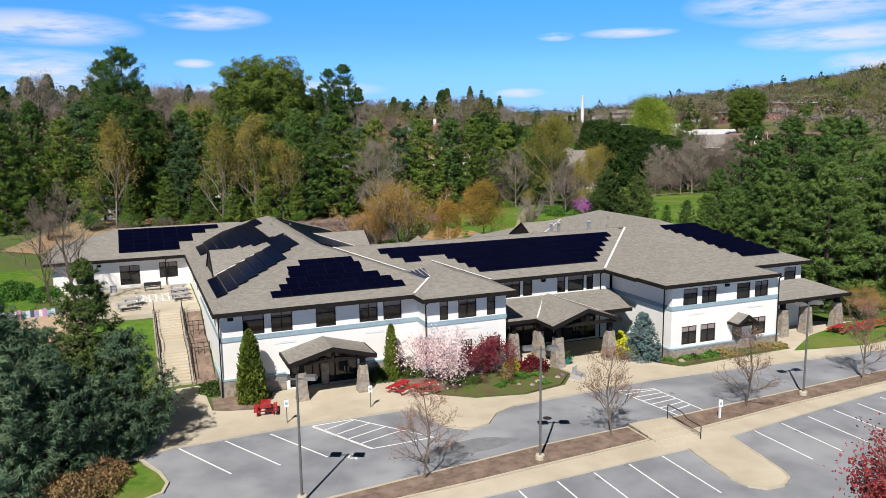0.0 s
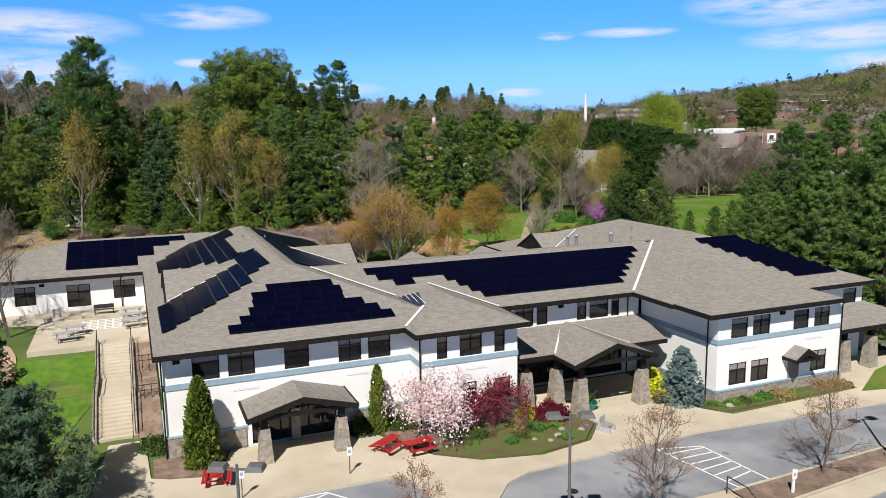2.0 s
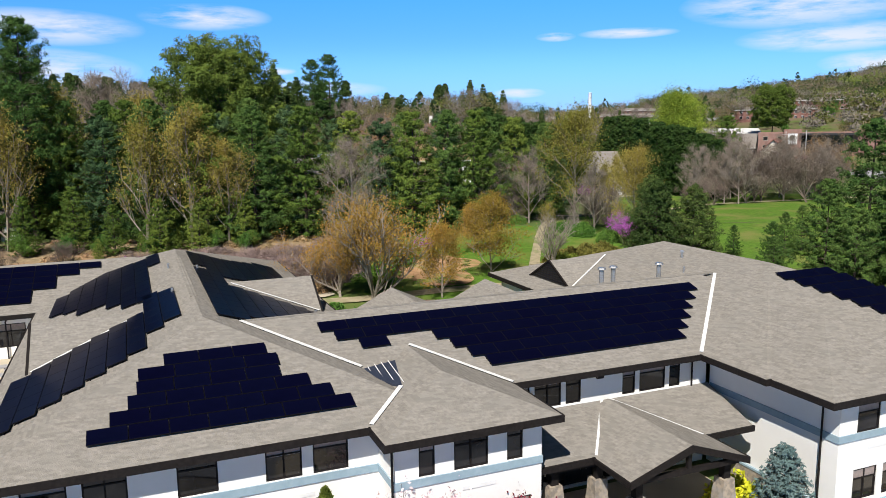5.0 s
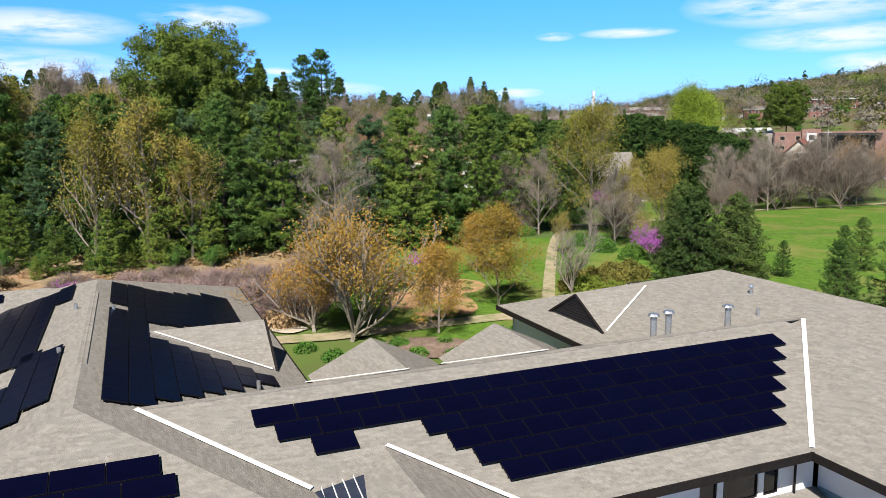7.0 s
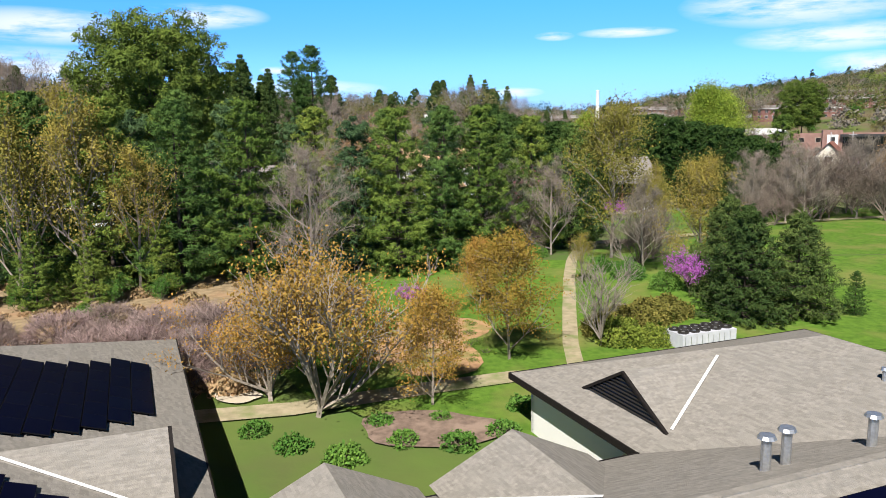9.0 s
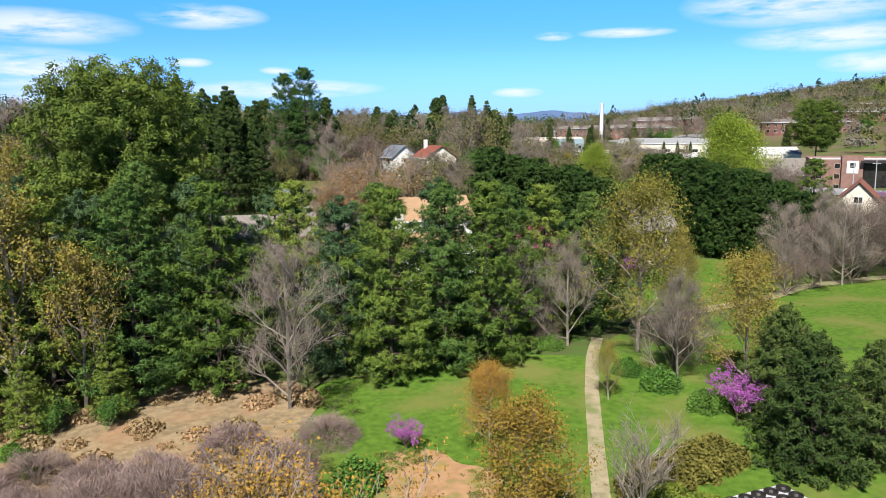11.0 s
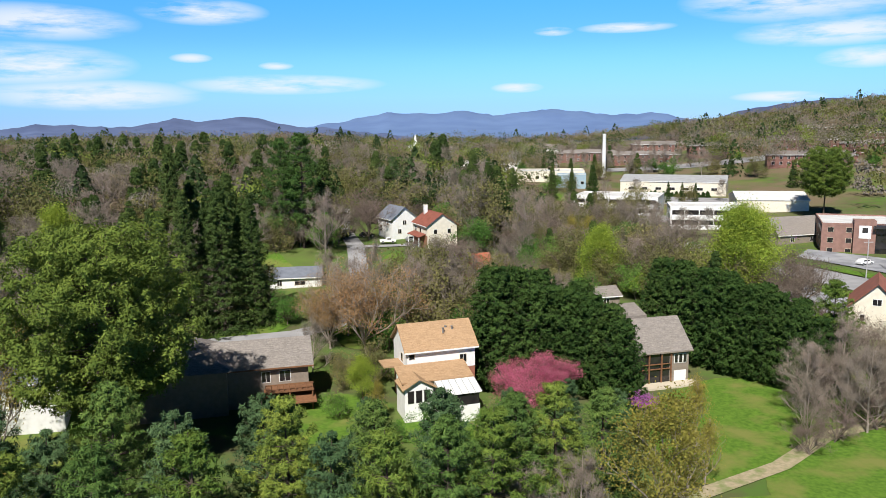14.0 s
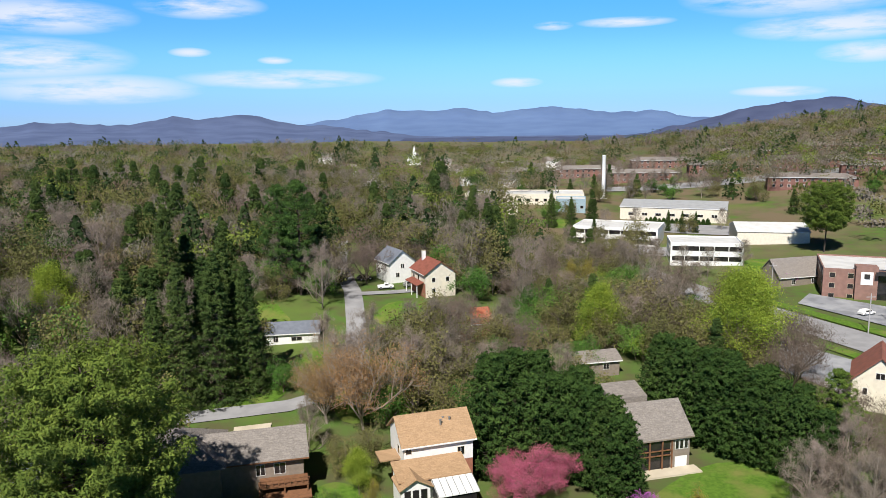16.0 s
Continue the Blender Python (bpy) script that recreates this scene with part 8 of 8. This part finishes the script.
first = None
for x, y, turn in ((-62, 620, 10), (15, 640, -10), (34, 610, 20), (52, 660, -15), (70, 630, 5), (-40, 560, 30), (20, 560, 0), (45, 545, 15), (5, 700, 12), (90, 680, -8), (-90, 700, 5)):
    m = pose(x, y, gz(x, y) + 0.3, 0, 0, turn)
    if first:
        copy_thing(first, m)
    else:
        first = house("far_white_house", x, y, gz(x, y) + 0.3, turn, 12, 8, 5.0, 3.0, WHITE, GREY_ROOF, "far white gabled house among trees", wins=[("front", -3, 1, 1.2, 1.4), ("front", 2, 1, 1.2, 1.4), ("front", 0, 3.3, 1.2, 1.2)], skirt=5)
        first["group"] = "far white houses"

# roads and car parks of the town
drape("town_road", ribbon([(122, 202), (112, 225), (101, 250.5), (89.9, 276.3), (80, 300), (72, 325), (66, 345)], 13), 0.25, ROADGREY, "broad pale town road", "road", step=6, local=False)
drape("verge", ribbon([(113, 245), (107, 260), (97.5, 283), (90, 300), (80, 325)], 4), 0.3, LAWN, "grass verge beside the road", "verge", step=4, local=False)
drape("verge", ribbon([(96, 238), (91, 248), (81, 268), (74, 284)], 3.5), 0.3, LAWN, "grass verge beside the small car park", "verge", step=4, local=False)
drape("town_car_park", [(100, 290), (108, 300), (126, 276), (113, 262)], 0.3, ASPHALT, "grey car park before the brick office", "car park", step=6, local=False)
drape("town_car_park", [(72, 238), (80.5, 256.5), (90, 243), (80.5, 222)], 0.3, ASPHALT, "small asphalt car park by the road", "car park", step=4, local=False)
drape("town_car_park", [(55, 372), (98, 352), (112, 366), (62, 384)], 0.3, ROADGREY, "pale car park between the offices", "car park", step=6, local=False)
drape("town_car_park", [(90, 405), (135, 385), (145, 400), (100, 422)], 0.3, ROADGREY, "pale yard before the warehouse", "car park", step=6, local=False)
drape("town_car_park", [(95, 515), (235, 492), (240, 510), (100, 533)], 0.3, ROADGREY, "grey car park before the brick flats", "car park", step=8, local=False)
drape("street", ribbon([(-78, 213), (-48.7, 218.7), (-27.8, 223.8), (-20.5, 229), (-18, 245), (-19, 264), (-23, 292), (-31, 326), (-36, 370)], 4.8), 0.2, ROADGREY, "narrow pale street between gardens", "street", step=4, local=False)
drape("driveway", ribbon([(-23, 288), (-12, 290), (-2, 293)], 4), 0.25, ROADGREY, "pale driveway in front of the houses", "driveway", step=4, local=False)
drape("driveway", [(-36, 215.5), (-29.5, 217), (-28.5, 205), (-33.5, 204)], 0.25, CONCRETE, "pale concrete driveway", "driveway", step=3, local=False)
for k, (cx, cy, rx, ry, tn) in enumerate(((-22, 248, 8, 12, 0), (-6, 272, 9, 8, 20), (-40, 228, 10, 9, 0), (-12, 225, 8, 9, 0), (-50, 270, 14, 12, 0), (-55, 180, 12, 12, 0), (2, 182, 9, 6, 0), (-16, 186, 6, 10, 0), (22, 245, 7, 8, 0), (30, 300, 14, 10, 0), (70, 280, 12, 16, 20), (112, 340, 12, 9, 0), (60, 420, 26, 10, -20), (-80, 230, 12, 12, 0))):
    drape("lawn", blob(cx, cy, rx, ry, seed=60 + k, wob=0.12, turn=tn), 0.12, LAWN, "green house lawn among the trees", "lawn", step=4, local=False)


def car(x, y, turn, mat, label, pickup=False):
    t = thing("parked_car", pose(x, y, gz(x, y) + 0.3, 0, 0, turn), label, "car", "parked cars")
    side = [(-2.2, 0.35), (2.2, 0.35), (2.25, 0.75), (1.3, 0.95), (0.7, 1.45), (-0.2 if pickup else -1.3, 1.48), (-0.5 if pickup else -1.9, 0.98), (-2.25, 0.9)]
    n = len(side)
    vs = [(a, -0.88, z) for a, z in side] + [(a, 0.88, z) for a, z in side]
    part("body", Geo().add(vs, [tuple(range(n)), tuple(range(2 * n - 1, n - 1, -1))] + [(i, n + i, n + (i + 1) % n, (i + 1) % n) for i in range(n)]), mat, t)
    for s in (-1, 1):
        part("side_glass", Geo().box(-0.2 if pickup else -1.25, 0.75, min(s * 0.885, s * 0.9), max(s * 0.885, s * 0.9), 1.0, 1.38), GLASS, t)
        for a in (-1.4, 1.4):
            wh = part("wheel", Geo().tube((a, s * 0.72, 0.33), (a, s * 0.92, 0.33), 0.33, n=12), TYRE, t)
            part("rim", Geo().tube((a, s * 0.92, 0.33), (a, s * 0.93, 0.33), 0.2, n=10), GALV, wh)
    part("windscreen", Geo().slab([(1.28, -0.75, 1.0), (1.28, 0.75, 1.0), (0.74, 0.7, 1.44), (0.74, -0.7, 1.44)], 0.02), GLASS, t)


car(-14.0, 294.5, 10, WHITE, "white pickup truck parked in the drive", True)
car(-7.0, 297.0, 15, GALV, "silver car parked in the drive")
car(81.5, 252.3, 30, CARBLACK, "black car in the small car park")
car(83.5, 249.3, 30, GALV, "grey car in the small car park")
car(111.6, 276.5, 20, WHITE, "white car before the brick office")
car(-21.0, 306, 30, CARBLACK, "dark car by the pale house")
car(66, 374, -20, WHITE, "white car beside the office")
car(104, 352, -10, WHITE, "white car beside the office")
car(78, 229, 60, GALV, "silver car near the stone house")


def wire_pole(x, y, h=10):
    t = thing("utility_pole", pose(x, y, gz(x, y) - 0.2), "tall wooden utility pole beside the road", "utility pole", "utility poles")
    part("pole", Geo().tube((0, 0, 0), (0, 0, h), 0.16, 0.11, 8), GREYWOOD, t)
    part("cross_arm", Geo().box(-1.1, 1.1, -0.06, 0.06, h - 1.0, h - 0.85), GREYWOOD, t)


for x, y in ((104, 262), (97, 300), (113, 268), (60, 470)):
    wire_pole(x, y)
# garden trees and blossom near the houses
REDBUDBIG = broadleaf(131, 8.5, 1.1, 20000, 0.075, CHERRYBLOOM, BARK, 0.1, 0.9, 4, (9, 5, 4, 3), 0.4, 0.012)
plant("cherry_tree", REDBUDBIG, [(14.5, 189.5, 1.05), (18.5, 192, 0.85), (12, 193, 0.8)], "spreading ornamental tree in deep pink blossom", "tree", "pink blossom trees", 4)
plant("redbud", REDBUD, [(107, 312, 1.0), (108, 256, 0.7)], "redbud in violet-pink bloom", "tree", "redbuds", 6)
plant("wine_shrub", MAPLE, [(12, 268, 1.1), (-33, 300, 0.9), (119, 310, 0.9)], "wine-red garden maple among lawns", "shrub", "maples", 6)
plant("white_pine", PINES[2], [(-8, 168, 0.5), (2, 166, 0.55), (9, 165, 0.6), (16, 168, 0.6), (-17, 166, 0.5), (21, 164, 0.6)], "green pine between wood and houses", "tree", "pines near the houses", 31)
plant("spruce", FIRS[1], [(-66, 208, 0.9), (-75, 205, 0.9), (-64, 240, 1.0), (50, 415, 0.7), (98, 405, 0.4), (103, 402, 0.4), (108, 400, 0.4)], "dark spruce among the gardens", "tree", "spruces among the houses", 33)
plant("spring_tree", YELLOWS[0], [(28, 160, 0.62), (31, 163, 0.55), (38, 295, 0.9), (-8, 184, 0.45), (-46, 255, 0.9)], "slender tree with young yellow-green leaves", "tree", "yellow spring trees", 34)


# ---- trees between the houses, the offices and the flats ----
MID_BARE = broadleaf(201, 12, 0.9, 4200, 0.42, TWIG, PALEBARK, 0.1, 0.75, 4, (8, 5, 4, 3), 0.35, 0.02, upward=0.7, leader=True, aspect=0.04)
MID_GREY = broadleaf(202, 10, 1.0, 6000, 0.30, PURPLETWIG, BARK, 0.08, 0.8, 4, (7, 4, 3, 3), 0.6, 0.02, aspect=0.07)
MID_HAZE = broadleaf(203, 11, 1.0, 3600, 0.21, HAZELEAF, BARK, 0.08, 0.75, 4, (7, 4, 3, 3), 0.7, 0.02)
MID_GREEN = broadleaf(204, 9, 1.0, 3600, 0.22, GREENLEAF, BARK, 0.06, 0.75, 4, (7, 4, 3, 3), 0.7, 0.02)
MID_LIME = broadleaf(205, 9, 1.0, 3800, 0.2, LIMELEAF, BARK, 0.06, 0.75, 4, (7, 4, 3, 3), 0.7, 0.02)
MID_FIR = plume(206, 13, 2.8, DARKFIR, 20, 8, 0.03, shape=lambda f: (1 - f) ** 0.8, rise=0.15, droop=0.22, blade=0.34, blades=9, step=1.1, puff=0.45, ragged=0.25, aspect=0.24)
BUILT = [(36, 203, 10, 17), (-57, 176, 9, 16), (0, 194, 11, 19), (-30, 195, 16, 13), (-4, 281, 9, 22), (-15, 296, 10, 12), (-33, 262, 9, 20), (7, 262, 9, 12), (33, 239, 7, 9), (86, 226, 11, 20), (114, 322, 11, 18),
         (124, 294, 28, 34), (71, 391, 22, 26), (93, 350, 16, 20), (112, 436, 34, 30), (131, 379, 22, 24), (44, 480, 34, 22), (20, 448, 22, 22), (64, 454, 10, 14), (88, 490, 4, 6)]
BUILT += [(x, y + 5, 24, 11) for x, y, turn, w in APTS]
LANES = [((122, 202), (112, 225)), ((112, 225), (101, 250.5)), ((101, 250.5), (89.9, 276.3)), ((89.9, 276.3), (80, 300)), ((80, 300), (66, 345)), ((100, 292), (118, 268)), ((-78, 213), (-48.7, 218.7)), ((-48.7, 218.7), (-27.8, 223.8)), ((-27.8, 223.8), (-18, 262)), ((-18, 262), (-23, 292)), ((-23, 292), (-36, 370)),
         ((-23, 288), (-2, 293)), ((110, 275), (125, 305)), ((80, 226), (90, 258)), ((55, 378), (112, 358)), ((95, 412), (145, 392))]


def open_ground(x, y):
    """True where no building, road or car park lies."""
    if any(abs(x - a) < w and abs(y - b) < d for a, b, w, d in BUILT):
        return False
    for (ax, ay), (bx, by) in LANES:
        t = min(max(((x - ax) * (bx - ax) + (y - ay) * (by - ay)) / ((bx - ax) ** 2 + (by - ay) ** 2), 0), 1)
        if math.hypot(x - ax - t * (bx - ax), y - ay - t * (by - ay)) < 6.0:
            return False
    return True


def scatter(seed, n, x0, x1, y0, y1, lo, hi, gap=5.0):
    r = random.Random(seed)
    out = []
    for _ in range(n * 30):
        x, y = r.uniform(x0, x1), r.uniform(y0, y1)
        if open_ground(x, y) and all(math.hypot(x - a[0], y - a[1]) > gap for a in out):
            out.append((x, y, r.uniform(lo, hi)))
            if len(out) == n:
                break
    return out


plant("bare_tree", MID_BARE, scatter(1, 44, -48, 75, 222, 345, 0.8, 1.3) + scatter(2, 34, 40, 290, 470, 625, 0.8, 1.2) + scatter(3, 34, -120, -50, 150, 330, 1.1, 1.6), "leafless grey-brown tree beside the gardens", "tree", "bare trees", 41)
plant("leafless_thicket_tree", MID_GREY, scatter(4, 42, -45, 80, 226, 350, 0.8, 1.3) + scatter(5, 30, 40, 290, 470, 640, 0.7, 1.1) + scatter(6, 10, 62, 92, 176, 215, 0.8, 1.1) + scatter(61, 14, -120, -50, 150, 275, 0.9, 1.2), "tangled mauve-brown leafless tree", "tree", "leafless thicket trees", 42)
plant("budding_tree", MID_HAZE, scatter(7, 54, -48, 80, 222, 360, 0.8, 1.35) + scatter(8, 34, -60, 290, 360, 620, 0.7, 1.15) + scatter(9, 44, -125, -48, 140, 330, 1.1, 1.7), "tree with an olive haze of young buds", "tree", "budding trees", 43)
plant("green_tree", MID_GREEN, scatter(10, 44, -48, 75, 205, 340, 0.55, 1.1) + scatter(11, 24, 0, 260, 380, 600, 0.5, 0.9) + scatter(12, 26, -120, -48, 140, 320, 0.9, 1.5), "leafy green garden tree", "tree", "garden trees", 44)
plant("lime_tree", MID_LIME, scatter(13, 8, -48, 70, 215, 330, 0.4, 0.8) + scatter(14, 7, -120, -50, 170, 300, 0.8, 1.2), "small tree in fresh lime-green leaf", "tree", "lime-green trees", 45)
plant("spruce", MID_FIR, scatter(15, 12, -45, 60, 230, 400, 0.7, 1.2) + scatter(16, 12, 0, 240, 420, 600, 0.7, 1.1) + scatter(17, 14, -125, -50, 150, 280, 1.0, 1.5), "dark spruce among the gardens", "tree", "spruces among the houses", 46)
plant("leafless_thicket_tree", GREYBUSHY, [(-48, 112, 0.4), (-61, 116, 0.45), (-44, 119, 0.35)], "tangled mauve-brown leafless tree", "tree", "leafless thicket trees", 51)
plant("green_bush", MID_GREEN, [(-47, 126, 0.32), (-43, 127, 0.28), (-36, 126, 0.3), (-52, 125, 0.35), (-29, 128, 0.3), (-58, 124, 0.35), (-25, 129, 0.28)], "dark green bush at the wood's edge", "shrub", "wood's edge bushes", 52)
plant("lime_tree", MID_LIME, [(64, 330, 0.7), (52, 318, 0.8)], "small tree in fresh lime-green leaf", "tree", "lime-green trees", 82)
plant("spruce", FIRS[0], [(60, 372, 0.55)], "dark spruce beside the white office", "tree", "spruces among the houses", 83)
plant("bare_tree", MID_BARE, [(58, 345, 0.9), (66, 352, 0.8), (74, 338, 0.95), (82, 334, 0.8), (60, 364, 0.9), (52, 330, 1.0), (88, 327, 0.85), (84, 404, 0.9), (120, 403, 0.8), (70, 402, 0.9), (48, 360, 1.0), (54, 352, 0.9), (78, 352, 0.7), (104, 338, 0.8), (62, 336, 0.9)], "leafless grey-brown tree before the offices", "tree", "bare trees", 53)
plant("bare_tree", MID_BARE, scatter(63, 40, 60, 290, 500, 640, 0.7, 1.1, 4.0), "leafless grey-brown tree among the flats", "tree", "bare trees", 54)
plant("twiggy_thicket", MAUVE, [(-32, 113, 1.0), (-28, 116, 1.1), (-24, 112, 1.0), (-20, 115, 1.2), (-16, 112, 1.1), (-26, 120, 0.9), (-18, 119, 1.0), (-35, 117, 0.9), (-30, 109, 0.9), (-14, 116, 1.0), (-22, 107, 1.0), (-12, 111, 0.9), (-10, 115, 0.8), (-38, 111, 0.8)], "tangled mauve twiggy thicket in the meadow", "shrub", "meadow thickets", 55)
plant("leafless_thicket_tree", MID_GREY, [(52, 175, 0.6), (60, 179, 0.7), (47, 171, 0.5)], "tangled mauve-brown leafless tree beside the meadow", "tree", "leafless thicket trees", 56)
plant("budding_tree", MID_HAZE, [(-10, 200, 0.7), (-3.5, 219, 1.2), (3, 214, 0.9), (-22, 226, 0.8), (6, 226, 1.0), (-15, 200, 0.55), (28, 226, 0.8), (38, 250, 1.0), (22, 236, 0.9), (48, 238, 1.1), (54, 252, 1.2), (30, 258, 1.1), (14, 246, 1.0), (0, 262, 1.0)], "tree with an olive haze of young buds", "tree", "budding trees", 71)
plant("bare_tree", BARE[1], [(-4, 220, 1.25), (2.5, 226, 1.1), (-21, 206, 0.75), (16, 250, 0.95), (44, 262, 1.0), (60, 268, 1.0), (-29, 276, 1.3), (-13.5, 238, 1.15), (-23.5, 243, 0.95)], "leafless grey-brown tree among the gardens", "tree", "bare trees", 72)
plant("green_bush", MID_GREEN, [(-5, 177, 0.32), (1, 178, 0.28), (6.5, 179, 0.34), (-9, 181, 0.4), (10, 183, 0.38), (-14, 186, 0.45)], "green bush in front of the tan-roofed house", "shrub", "garden bushes", 57)
# single trees that stand out in the wood beyond the houses
WOODS = ((301, 60, 1.3, 1.9), (302, 46, 1.2, 1.7), (303, 46, 1.2, 1.8), (304, 40, 1.1, 1.6), (305, 16, 1.0, 1.5))
wood_places = [scatter(seed, n, -175, 26, 285, 455, lo, hi, 7.0) for seed, n, lo, hi in WOODS]
plant("spruce", MID_FIR, wood_places[0], "dark conifer in the wood beyond the houses", "tree", "woodland conifers", 91)
plant("bare_tree", MID_BARE, wood_places[1], "tall leafless tree in the wood beyond the houses", "tree", "bare trees", 92)
plant("budding_tree", MID_HAZE, wood_places[2], "tall olive-budded tree in the wood beyond the houses", "tree", "budding trees", 93)
plant("green_tree", MID_GREEN, wood_places[3], "leafy green tree in the wood beyond the houses", "tree", "woodland trees", 94)
plant("lime_tree", MID_LIME, wood_places[4], "lime-green tree in the wood beyond the houses", "tree", "lime-green trees", 95)
plant("spruce", MID_FIR, scatter(306, 20, -130, -52, 165, 285, 1.3, 2.0, 7.0), "dark conifer among the western woods", "tree", "woodland conifers", 96)
